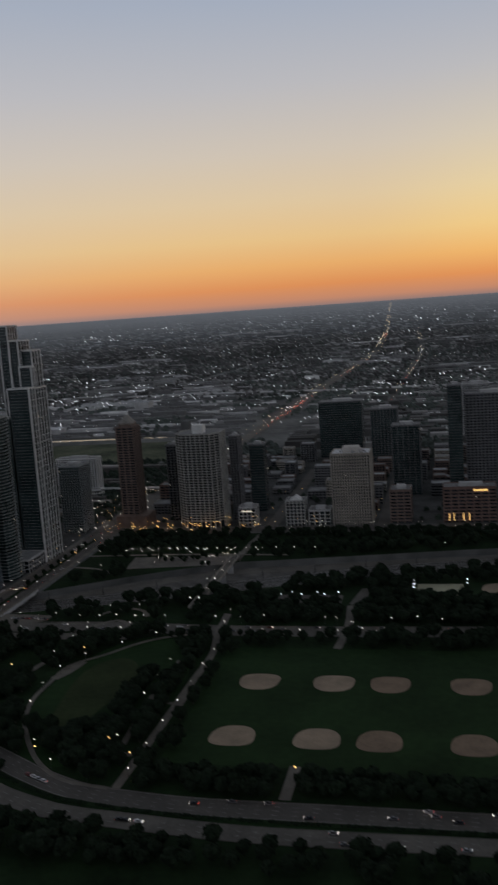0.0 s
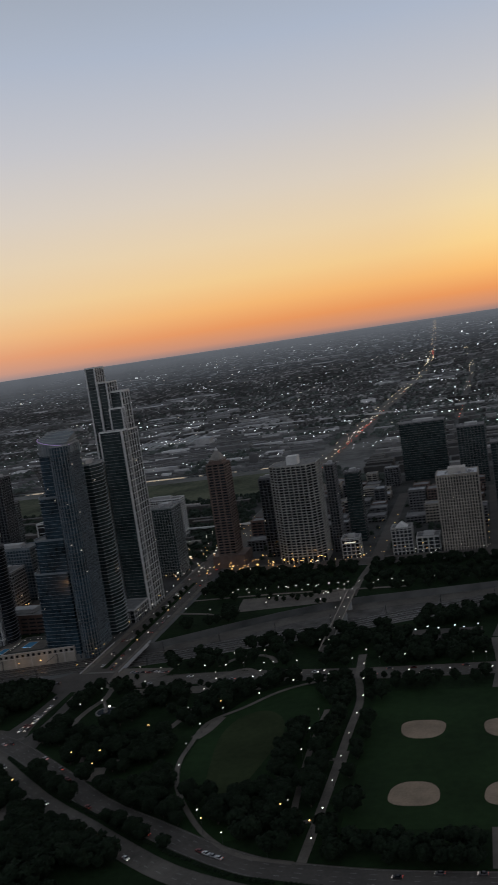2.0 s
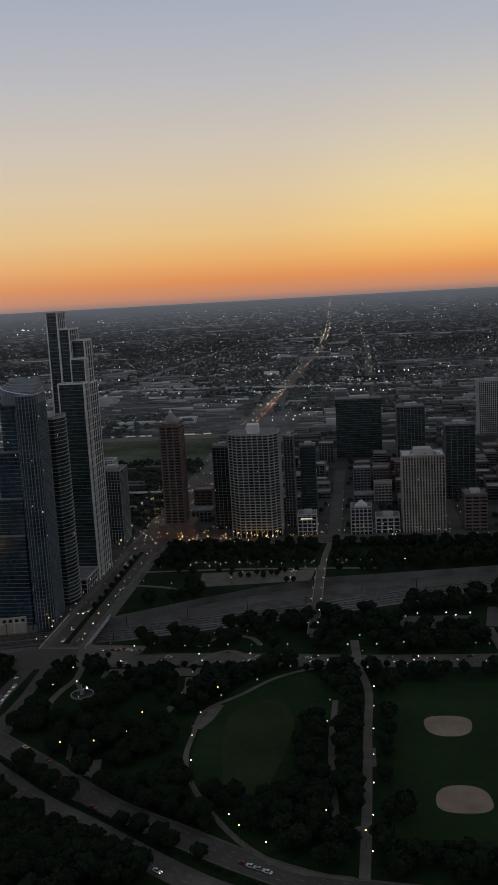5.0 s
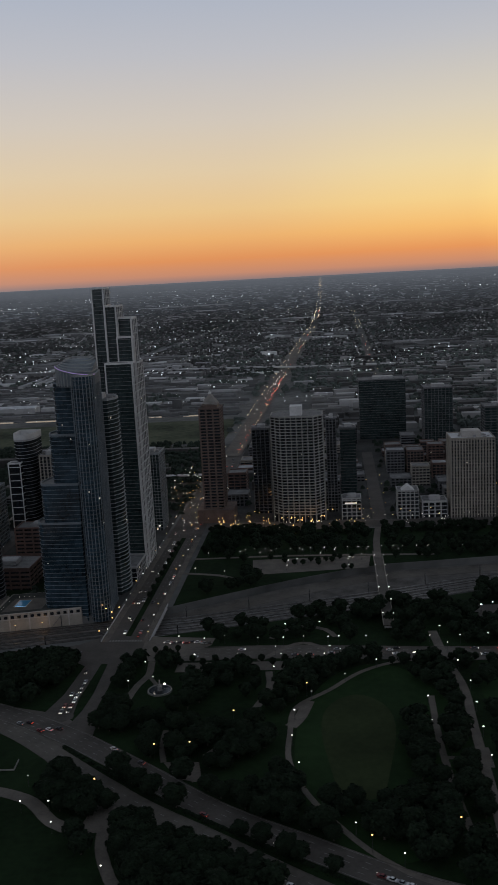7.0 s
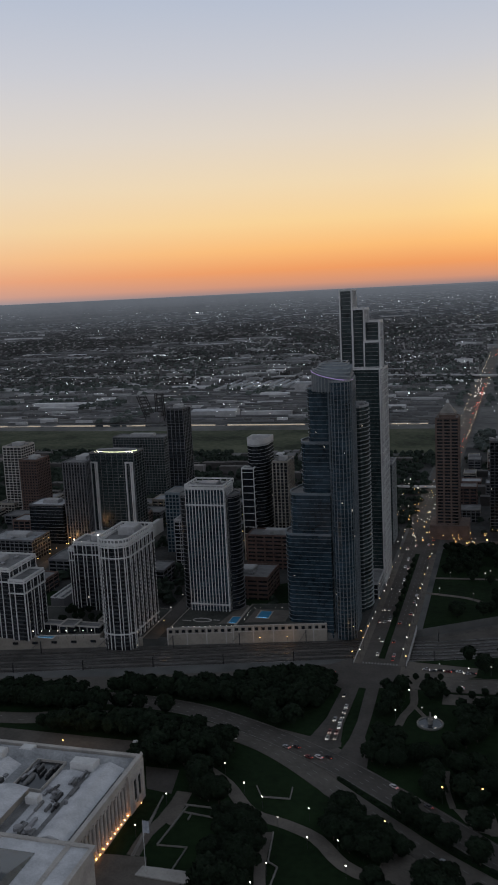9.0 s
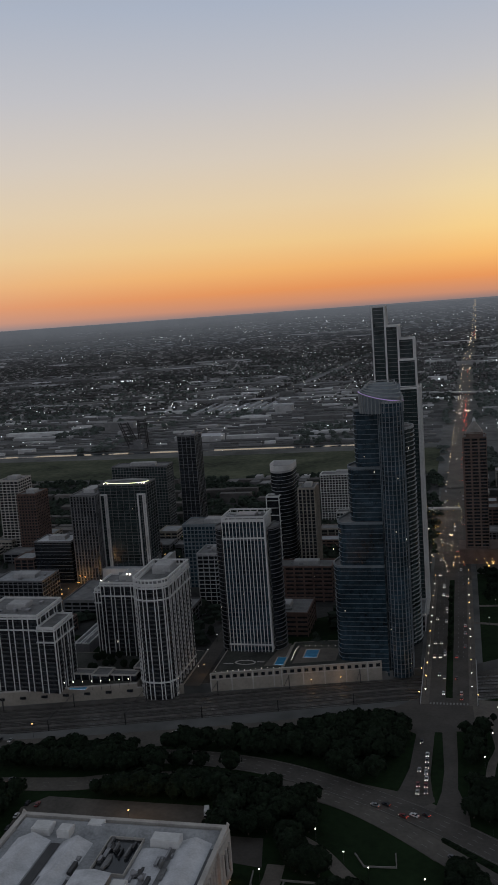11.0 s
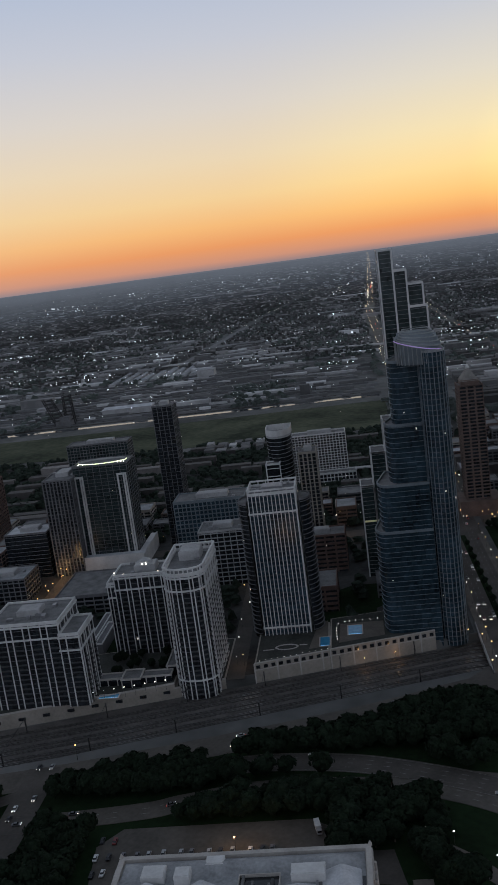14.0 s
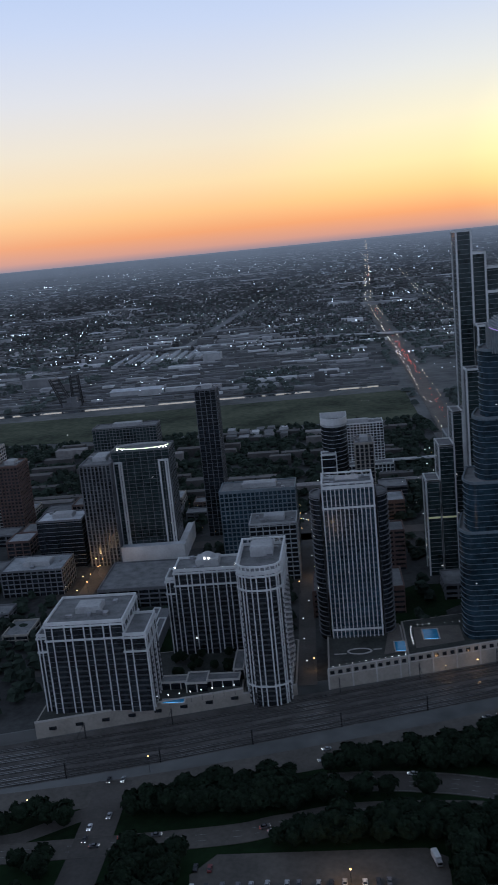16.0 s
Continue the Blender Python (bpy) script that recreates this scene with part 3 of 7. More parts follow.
structure("plaza", sheet([(-339, 499), (-330, 484), (-319, 481), (-323, 499)], 0.215), PATH, "small paved park plaza", "plaza")
structure("terrace", Shell().prism([(-478, 396), (-441, 399), (-446, 427), (-464, 425), (-467, 433), (-489, 431), (-489, 406), (-478, 405)], 0.0, 1.0), PATH, "paved museum entrance terrace", "terrace")
structure("courtyard_lawn", sheet([(-556, 738), (-474, 750), (-474, 765), (-440, 790), (-440, 812), (-490, 812), (-556, 764)], 0.16), LAWN, "dark lawn between the towers", "lawn")
structure("courtyard_lawn", sheet([(-720, 690), (-646, 690), (-646, 760), (-720, 760)], 0.16), LAWN, "dark courtyard planting behind the towers", "lawn")
structure("plaza", sheet([(-352, 606), (-250, 610), (-250, 622), (-352, 620)], 0.18), PATH, "paved park edge with young trees", "plaza")
structure("plaza", sheet([(-474, 463), (-464, 458), (-465, 487), (-472, 486)], 0.225), PATH, "pale paved court among garden beds", "plaza")
structure("plaza", sheet([(-498, 506), (-489, 486), (-475, 484), (-479, 506)], 0.215), ASPHALT, "paved plaza before the museum", "plaza")
structure("plaza", sheet([(-179, 495), (-172, 495), (-172, 514), (-179, 514)], 0.2), PATH, "small paved court beside the path", "plaza")
structure("car_park", sheet([(-606, 484), (-508, 484), (-506, 524), (-514, 530), (-600, 530), (-610, 518)], 0.19), CONCRETE_ROAD, "museum car park asphalt", "car park")
structure("plaza", sheet([(-318, 792), (-222, 806), (-219, 838), (-322, 832)], 0.19), PATH, "pale paved park strip with small trees", "plaza")
structure("tennis_court", sheet([(-150, 690), (-96, 690), (-96, 716), (-150, 716)], 0.2), ASPHALT, "dark hard sports court", "court")
structure("sports_court", sheet([(-36, 708), (2, 708), (2, 746), (-36, 746)], 0.2), material("court_sand", (0.30, 0.29, 0.20), 0.95, scale=0.1, vary=0.15), "floodlit pale sports court", "court")

# avenue bridge over the cutting
structure("bridge", Shell().box(-413, -378, 655, 726, -1.6, 0.1), GREY, "concrete avenue bridge over the railway", "bridge")
for x in (-412.6, -378.4):
    b = tagged(part("bridge_rail", Shell().box(x - 0.2, x + 0.2, 655, 726, 0.1, 1.3), GREY), "pale concrete bridge parapet", "parapet", "", "structure")
for x in (-410, -381):
    structure("pavement", Shell().box(x - 2.4, x + 2.4, 655, 905, 0.1, 0.40), PATH, "pale paved footway beside the avenue", "pavement")

# paved lots between the buildings
side, _ = edge_poly(-1000, -415, west_edge, 0, gap=1)
structure("paved_lot", sheet(side + [(-415, 1385), (-1000, 1385)], 0.06), LOTS, "dark paved lots between the buildings", "pavement")
structure("paved_lot", sheet([(-378, 956), (200, 956), (200, 1460), (-378, 1460)], 0.06), LOTS, "dark paved lots behind the park front", "pavement")
structure("sports_court", sheet([(-89, 693), (-76, 692), (-75, 734), (-82, 734)], 0.2), CONCRETE_ROAD, "pale hard court among trees", "court")
# rails
for off in (10, 14.6, 21.5, 26.1, 33, 37.6, 44):
    s = Shell()
    for q in (-0.75, 0.75):
        line = [(x, east_edge(x) + off + q) for x in range(-760, 421, 20)]
        ribbon([p for p in line if p[1] < west_edge(p[0]) - 4], 0.35, CUT + 0.35, 0.2, False, s)
    bed = [(x, east_edge(x) + off) for x in range(-760, 421, 20)]
    structure("sleeper_bed", ribbon([p for p in bed if p[1] < west_edge(p[0]) - 4], 3.5, CUT + 0.16, 0.1, False), SLEEPER, "dark strip of sleepers under the rails", "track bed")
    structure("railway_track", s, RAIL, "pair of dull steel rails on ballast", "railway track")
k0 = [(x, east_edge(x) + 2) for x in range(-760, 421, 20)] + [(x, west_edge(x) - 2) for x in range(420, -761, -20)]
structure("track_bed", Shell().prism(k0, CUT - 0.1, CUT + 0.05), BALLAST, "dark stone ballast of the railway", "track bed")


structure("verge", ribbon([(x, east_edge(x) + 4.2) for x in range(-760, 421, 20)], 4.5, CUT + 0.2, 0.1, False), LAWN, "weedy green verge along the railway tracks", "verge")


# ---- towers ----
def along(poly, spacing, margin=0.0):
    """Places and outward directions at even steps along each side of a polygon."""
    out = []
    for i, a in enumerate(poly):
        b = poly[(i + 1) % len(poly)]
        d = Vector((b[0] - a[0], b[1] - a[1]))
        n = max(1, round((d.length - 2 * margin) / spacing))
        u = d.normalized()
        for k in range(n + 1 if margin else n):
            t = margin + (d.length - 2 * margin) * k / n
            out.append((a[0] + u.x * t, a[1] + u.y * t, math.atan2(u.y, u.x)))
    return out


def block(parent, poly, z0, z1, glass, frame_mat, floor=3.2, slab=(0.5, 0.25), pier=None, pier_mat=None, roof=ROOF, seed=1, lit=0.02, parapet=1.2, base=0.0, slab_mat=None, fine=True):
    """One volume of a tower: glazed core, a slab edge at each floor, upright piers, roof deck and parapet, a few lit windows."""
    rng = random.Random(seed)
    wall = part("glazed_wall", Shell().prism(poly, z0, z1), glass, parent)
    n = max(1, int((z1 - z0 - base) / floor))
    if not fine:
        s = Shell()
        for i in range(1, n + 1):
            if slab:
                s.ring(offset(poly, slab[1]), slab[1] + 0.3, z0 + base + i * floor - slab[0], z0 + base + i * floor)
        if pier:
            for x, y, a in along(poly, pier[0]):
                c, q, hw, d = math.cos(a), math.sin(a), pier[1] / 2, pier[2]
                s.prism([(x - c * hw + q * d, y - q * hw - c * d), (x + c * hw + q * d, y + q * hw - c * d), (x + c * hw - q * 0.25, y + q * hw + c * 0.25), (x - c * hw - q * 0.25, y - q * hw + c * 0.25)], z0, z1 + parapet * 0.6)
        if s.v:
            tagged(part("facade_grid", s, slab_mat or frame_mat, parent), kind="stuff")
    if slab and fine:
        me = Shell().ring(offset(poly, slab[1]), slab[1] + 0.3, 0, slab[0]).mesh("floor_slab", slab_mat or frame_mat)
        for i in range(1, n + 1):
            part("floor_slab", me, None, parent, at=(0, 0, z0 + base + i * floor - slab[0]))
    if pier and fine:
        sp, w, d = pier
        me = Shell().box(-w / 2, w / 2, -d, 0.25, 0, z1 - z0 + parapet * 0.6).mesh("pier", pier_mat or frame_mat)
        for x, y, a in along(poly, sp):
            ob = part("pier", me, None, parent, at=(x, y, z0))
            ob.rotation_euler[2] = a
    part("roof", Shell().prism(offset(poly, -0.5), z1, z1 + 0.25), roof, parent)
    part("parapet", Shell().ring(offset(poly, 0.35), 0.8, z1 - 0.3, z1 + parapet), frame_mat, parent)
    # lit rooms
    for x, y, a in along(offset(poly, 0.06), 2.8, 1.4):
        for i in range(n):
            if rng.random() < lit * 0.3:
                c, q = math.cos(a), math.sin(a)
                z = z0 + base + i * floor + 0.8
                w = rng.choice((0.3, 0.45, 0.7))
                pl = [(x - c * w + q * 0.1, y - q * w - c * 0.1), (x + c * w + q * 0.1, y + q * w - c * 0.1), (x + c * w - q * 0.08, y + q * w + c * 0.08), (x - c * w - q * 0.08, y - q * w + c * 0.08)]
                part("lit_window", Shell().prism(pl, z, z + rng.choice((0.5, 0.8, 1.3))), LIT, wall, "warmly lit room window")


def plant(parent, x0, x1, y0, y1, z, h, mat=GREY, seed=1, units=5):
    """Roof penthouse with small machines round it."""
    rng = random.Random(seed)
    pent = part("penthouse", Shell().box(x0, x1, y0, y1, z, z + h).box(x0 + 0.6, x1 - 0.6, y0 + 0.6, y1 - 0.6, z + h, z + h + 0.4), mat, parent)
    for i in range(units):
        x, y, a, b = rng.uniform(x0 - 6, x1 + 6), rng.uniform(y0 - 4, y1 + 4), rng.uniform(0.8, 2), rng.uniform(0.8, 2)
        part("roof_unit", Shell().box(x - a, x + a, y - b, y + b, z, z + rng.uniform(1, 2.2)), METAL, pent)


def arc(cx, cy, rx, ry, a0, a1, n):
    return [(cx + rx * math.cos(radians(a0 + (a1 - a0) * i / n)), cy + ry * math.sin(radians(a0 + (a1 - a0) * i / n))) for i in range(n + 1)]


# staggered bundled glass tower, the tallest
t = thing("skyscraper", "tallest stepped dark glass tower with white frame edges", "skyscraper", group="towers")
for i, (x0, x1, y0, y1, z1) in enumerate([(-447, -437.3, 831, 852, 242), (-437.3, -428, 833, 858, 226.5), (-428, -416.5, 838, 858, 216), (-428, -415.2, 831, 838, 200),
                                          (-446, -437, 818, 831, 150), (-437, -414, 818, 831, 179), (-437, -413, 831, 856, 178)]):
    p = rect(x0, x1, y0, y1)
    block(t, p, 0, z1, GLASS_GREEN, WHITE, 3.15, (0.25, 0.1), None, seed=10 + i, lit=0.012, parapet=0.8, slab_mat=BALCONY_MID)
    for x, y in p:
        part("corner_pier", Shell().box(x - 0.55, x + 0.55, y - 0.55, y + 0.55, 0, z1 + 0.9), WHITE, t)
    part("crown_beam", Shell().ring(offset(p, 0.5), 0.9, z1 - 0.6, z1 + 0.5), WHITE, t)
# pale gridded north side
me = Shell().box(-0.35, 0.35, 0, 0.5, 0, 1).mesh("pier", WHITE)
for x, ya, yb, z1 in ((-413, 818, 856, 178.5), (-415.0, 831, 838, 200), (-416.3, 838, 858, 216), (-427.8, 833, 858, 226.5), (-437.1, 831, 852, 242)):
    n = max(2, round((yb - ya) / 6.0))
    for k in range(n + 1):
        o = part("pier", Shell().box(x - 0.1, x + 0.55, ya + (yb - ya) * k / n - 0.3, ya + (yb - ya) * k / n + 0.3, 0 if x > -414 else 170, z1), WHITE, t)
    z = 3.15 if x > -414 else 171
    beam = Shell().box(x - 0.1, x + 0.5, ya, yb, -0.22, 0.22).mesh("beam", WHITE)
    while z < z1:
        part("beam", beam, None, t, at=(0, 0, z))
        z += 6.3

# tower with curved glass crown and stepped south side
t = thing("skyscraper", "tall curved blue glass tower with a lens-shaped crown", "skyscraper", group="towers")
main = arc(-427, 712, 8, 9, 180, 360, 10) + [(-420.5, 738), (-435, 742)]
block(t, main, -4, 181, GLASS, BALCONY, 3.2, (0.3, 0.12), (2.4, 0.42, 0.4), BLUE_PANEL, seed=21, lit=0.02, parapet=1.0, slab_mat=DARK_CONC)
lens = arc(-433, 719, 14.5, 15, 188, 352, 16) + [(-420, 736), (-433, 741), (-446, 737)]


def rim(x, y):
    return 183.6 - 0.24 * (x + 433) + 0.05 * (y - 704)


core = Shell().prism(offset(lens, -1.4), 174, 184)
core.v = [(x, y, z if z < 175 else rim(x, y) * (1 - (y - 704) / 36) + 192.6 * (y - 704) / 36 - 0.8) for x, y, z in core.v]
part("crown", core, BLUE_PANEL, t, "ribbed blue-grey roof crown sloping towards the lake")
for x, y, a in along(lens, 2.6):
    s = Shell().box(-0.2, 0.2, -0.35, 0.3, 174, rim(x, y) - 0.3)
    o = part("drum_fin", s, BALCONY, t, at=(x, y, 0))
    o.rotation_euler[2] = a
for i in range(6):
    s = Shell().ring(offset(lens, 0.3 - i * 1.1), 0.8, 0, 0.55)
    lift = 0.22 * i
    s.v = [(x, min(740, y + 1.5 * i), z + rim(x, y) * (1 - lift) + (190.5 + i * 0.4) * lift if i < 5 else z + 192.4) for x, y, z in s.v]
    part("crown_fin", s, BALCONY, t, "thin curved crown fin")
s = Shell().prism(arc(-433, 719, 15.0, 15.5, 188, 350, 14) + arc(-433, 719, 14.6, 15.1, 350, 188, 14), 0, 0.5)
s.v = [(x, y, z + rim(x, y) + 0.3) for x, y, z in s.v]
part("crown_lamp", s, CROWN_GLOW, t, "violet-lit rim of the crown")
for i, (x0, y0, zb, z1) in enumerate([(-453, 716, 137.2, 175.2), (-458, 713, 101.2, 137), (-466, 707, 72.2, 101), (-470, 705, -4, 72)]):
    p = arc(x0 + 6, y0 + 12, 6, 12, 180, 270, 6) + [(-435.1, y0), (-435.1, 746), (x0 + 6, 744)]
    block(t, p, zb, z1, GLASS, BLUE_PANEL, 3.2, (0.26, 0.28), None, seed=25 + i, lit=0.008, parapet=1.3, slab_mat=BLUE_PANEL)
# balconied companion tower
t = thing("skyscraper", "dark residential tower ringed with curved balconies", "skyscraper", group="towers")
p = [(-444, 752), (-420, 750)] + arc(-422, 764, 6.5, 12, -70, 70, 6) + [(-420, 780), (-444, 780)]
block(t, p, 0, 157, GLASS_GREEN, BALCONY, 3.15, (0.3, 0.8), None, seed=31, lit=0.01, parapet=1.4)
plant(t, -438, -426, 756, 772, 157, 4, GREY, 3)
part("roof_mast", Shell().tube(-430, 754, 157, 172, 0.25, 0.1, 6), METAL, t)
part("roof_lamp", Shell().box(-433, -432, 751.5, 752, 159, 160).box(-429.6, -428.8, 751.5, 752, 158.6, 159.6).box(-427.3, -426.6, 751.8, 752.2, 159, 159.7), CROWN, t, "bright roof lamps")
t = thing("podium_building", "low podium and driveway roof beneath the towers", "podium")
block(t, rect(-440, -414, 781, 817), 0, 12, BLACK_GLASS, GREY, 4, (0.5, 0.2), (5, 0.5, 0.3), seed=33, lit=0.05)


# white-striped residential towers by the railway: piers in pairs, balconies stacked in the wide bays
def paired(parent, poly, z0, z1, unit, floor, w=0.62, d=0.5):
    """White piers in pairs along each side, with a stack of balconies in every wide bay that faces the railway or the side streets."""
    pier_me = Shell().box(-w / 2, w / 2, -d, 0.25, 0, z1 - z0 + 0.9).mesh("pier", WHITE)
    decks = Shell()
    for i, a in enumerate(poly):
        b = poly[(i + 1) % len(poly)]
        side = Vector((b[0] - a[0], b[1] - a[1]))
        u, ang = side.normalized(), math.atan2(side.y, side.x)
        out = Vector((u.y, -u.x))
        n = max(1, round(side.length / unit))
        q = side.length / n
        for k in range(n):
            for t in (0.0, 0.36):
                o = part("pier", pier_me, None, parent, at=(a[0] + u.x * q * (k + t), a[1] + u.y * q * (k + t), z0))
                o.rotation_euler[2] = ang
            if q < 4.5 or u.x < -0.5:
                continue
            c = Vector(a) + u * q * (k + 0.68)
            l, r = c - u * 0.24 * q, c + u * 0.24 * q
            for j in range(1, int((z1 - z0 - 11) / floor)):
                z = z0 + j * floor
                decks.prism([tuple(l + out * 0.75), tuple(r + out * 0.75), tuple(r - out * 0.1), tuple(l - out * 0.1)], z - 0.25, z)
                decks.prism([tuple(l + out * 0.75), tuple(r + out * 0.75), tuple(r + out * 0.68), tuple(l + out * 0.68)], z, z + 0.85)
    if decks.v:
        tagged(part("balcony_stack", decks, BALCONY_RAIL, parent, "dark grey concrete"), kind="stuff")


def striped(name_label, parts, seed, floor=3.05, group="striped towers"):
    th = thing("apartment_tower", name_label, "apartment tower", group=group)
    for i, (poly, z0, z1, unit) in enumerate(parts):
        block(th, poly, z0, z1, WINDOW, WHITE, floor, (0.28, 0.03), None, seed=seed + i, lit=0.012, parapet=1.5, slab_mat=DARK_CONC)
        paired(th, poly, z0, z1, unit, floor)
        for zz in (z1 - 9.5, z1 - 1.6):
            part("band_course", Shell().ring(offset(poly, 0.85), 1.1, zz, zz + 0.9), WHITE, th)
    return th


POD = 4.0
a = striped("broad white-striped apartment tower with stepped roof", [(rect(-702, -659, 647, 684), POD, 56, 10.8), (rect(-708, -702.2, 650, 674), POD, 48.5, 8.0), (rect(-658.8, -647, 645, 674), POD, 48.5, 9.6)], 41)
plant(a, -688, -674, 660, 672, 56.3, 3.2, GREY, 5, 7)
bp_front = [(-597, 667), (-594, 662.6), (-589, 660.2), (-581, 660.2), (-575.5, 662.6), (-573, 667), (-572, 709), (-597, 709)]
b = striped("slim white-striped tower with an open curved crown", [(bp_front, -5, 72.5, 6.6)], 45)
crown = Shell().ring(offset(bp_front, 0.4), 0.8, 73.6, 74.4).ring(offset(bp_front, 0.5), 1.0, 76.4, 77.4)
for x, y, _ in along(bp_front, 3.0):
    crown.box(x - 0.35, x + 0.35, y - 0.35, y + 0.35, 72.5, 76.6)
part("crown_ring", crown, WHITE, b, "open white roof screen with square openings")
part("band_course", Shell().ring(offset(bp_front, 0.85), 1.1, 6.5, 7.5), WHITE, b)
plant(b, -591, -578, 688, 702, 72.8, 5.5, GREY, 6, 4)
c = striped("broad white-striped apartment block behind a courtyard", [(rect(-641, -602, 712, 734), POD, 58, 7.8), (rect(-647, -641.2, 715, 732), POD, 52, 5.8)], 48)
plant(c, -628, -614, 717, 729, 58.3, 4, GREY, 8, 8)
part("roof_dome", Shell().tube(-621, 723, 62.3, 64.5, 5, 4, 14).tube(-621, 723, 64.5, 66, 4, 1.2, 14), GREY, c, "low round roof lantern")
part("roof_lamp", Shell().box(-640.5, -639.7, 712, 712.5, 60.4, 60.9).box(-634.5, -633.7, 712, 712.5, 59, 59.5).box(-622.6, -621.8, 717.6, 718.1, 63, 63.9).box(-620.2, -619.4, 717.6, 718.1, 63, 63.9).box(-611.5, -610.7, 712, 712.5, 59, 59.5).box(-603.4, -602.6, 712, 712.5, 60.4, 61.2).box(-602.6, -602, 716, 716.6, 59.4, 60.4), LAMP_WHITE, c, "warm roof lamps")
d = thing("apartment_tower", "tall white-ribbed tower with rounded balcony flanks", "apartment tower", group="striped towers")
fr = rect(-548, -518, 719, 742)
block(d, fr, POD, 101, GLASS, WHITE, 3.1, (0.3, 0.12), (2.5, 0.5, 0.6), WHITE, seed=51, lit=0.015, parapet=1.6, slab_mat=DARK_CONC)
part("band_course", Shell().ring(offset(fr, 0.8), 1.0, 88.5, 89.6), WHITE, d)
part("band_course", Shell().ring(offset(fr, 0.8), 1.0, 11, 12), WHITE, d)
block(d, arc(-549, 731, 7, 10, 100, 260, 8), POD, 95, BLACK_GLASS, DARK_CONC, 3.1, (0.25, 0.7), None, seed=52, lit=0.008)
block(d, arc(-517, 731, 7.5, 10, -80, 80, 8), POD, 95, BLACK_GLASS, DARK_CONC, 3.1, (0.25, 0.7), None, seed=53, lit=0.008)
screen = Shell().ring(rect(-548.5, -517.5, 718.6, 745), 0.7, 103.6, 104.6)
for x, y, _ in along(rect(-548.1, -517.9, 719, 744.6), 5.0):
    screen.box(x - 0.3, x + 0.3, y - 0.3, y + 0.3, 101, 103.7)
part("roof_screen", screen, WHITE, d, "open white roof screen")
plant(d, -540, -526, 726, 738, 101.3, 2.5, METAL, 9, 9)


# podium walls with garden roofs along the cutting
def podium(label, x0, x1, top, seed):
    y0, y1 = west_edge(x0) - 0.9, west_edge(x1) - 0.9
    th = thing("podium", label, "podium")
    part("wall", Shell().prism([(x0, y0), (x1, y1), (x1, y1 + 46), (x0, y0 + 50)], CUT, top - 1.2), TAN, th)
    part("deck", Shell().prism([(x0 + 1, y0 + 1), (x1 - 1, y1 + 1), (x1 - 1, y1 + 45), (x0 + 1, y0 + 49)], top - 1.2, top - 1.0), GARDEN, th)
    L = Vector((x1 - x0, y1 - y0))
    u, n = L.normalized(), int(L.length / 4.6)
    ang = math.degrees(math.atan2(u.y, u.x))
    part("coping", Shell().prism([(x0, y0 - 0.25), (x1, y1 - 0.25), (x1, y1 + 0.6), (x0, y0 + 0.6)], top - 0.1, top + 0.35), LIMESTONE, th)
    part("parapet", Shell().prism([(x0, y0), (x1, y1), (x1, y1 + 0.45), (x0, y0 + 0.45)], top - 1.2, top - 0.1), TAN, th)
    part("string_course", Shell().prism([(x0, y0 - 0.22), (x1, y1 - 0.22), (x1, y1 + 0.3), (x0, y0 + 0.3)], top - 4.5, top - 4.1), LIMESTONE, th)
    me = Shell().box(-1.25, 1.25, -0.12, 0.1, top - 3.6, top - 1.4).mesh("opening", BLACK_GLASS)
    pil = Shell().box(-0.4, 0.4, -0.3, 0.1, CUT, top - 0.2).mesh("pilaster", LIMESTONE)
    for i in range(n):
        q = Vector((x0, y0)) + u * (L.length * (i + 0.5) / n)
        o = part("opening", me, None, th, at=(q.x, q.y, 0))
        o.rotation_euler[2] = radians(ang)
        if i % 3 == 0:
            q -= u * 2.3
            o = part("pilaster", pil, None, th, at=(q.x, q.y, 0))
            o.rotation_euler[2] = radians(ang)
    return th


podium("tan podium wall with square openings above the railway", -552, -506, 7.2, 1)
podium("long tan podium wall with square openings and pool deck", -505.5, -440, 7.6, 2)
th = thing("podium", "plain tan retaining wall carrying a garden deck", "podium")
for x0, x1, top in ((-712, -600, 4.2), (-600, -570, 1.0)):
    y0, y1 = west_edge(x0) - 0.9, west_edge(x1) - 0.9
    part("wall", Shell().prism([(x0, y0), (x1, y1), (x1, y1 + 60), (x0, y0 + 72)], CUT, top - 0.4), TAN, th)
    part("garden_deck", Shell().prism([(x0 + 1, y0 + 1.2), (x1 - 1, y1 + 1.2), (x1 - 1, y1 + 59), (x0 + 1, y0 + 71)], top - 0.4, top - 0.25), GARDEN, th)
    part("coping", Shell().prism([(x0, y0 - 0.2), (x1, y1 - 0.2), (x1, y1 + 0.6), (x0, y0 + 0.6)], top - 0.4, top + 0.5), LIMESTONE, th)
for x in range(-705, -604, 14):
    part("drain_opening", Shell().box(x, x + 4, west_edge(x) - 1.1, west_edge(x) + 0.8, -1.5, 0.2), BLACK_GLASS, th)
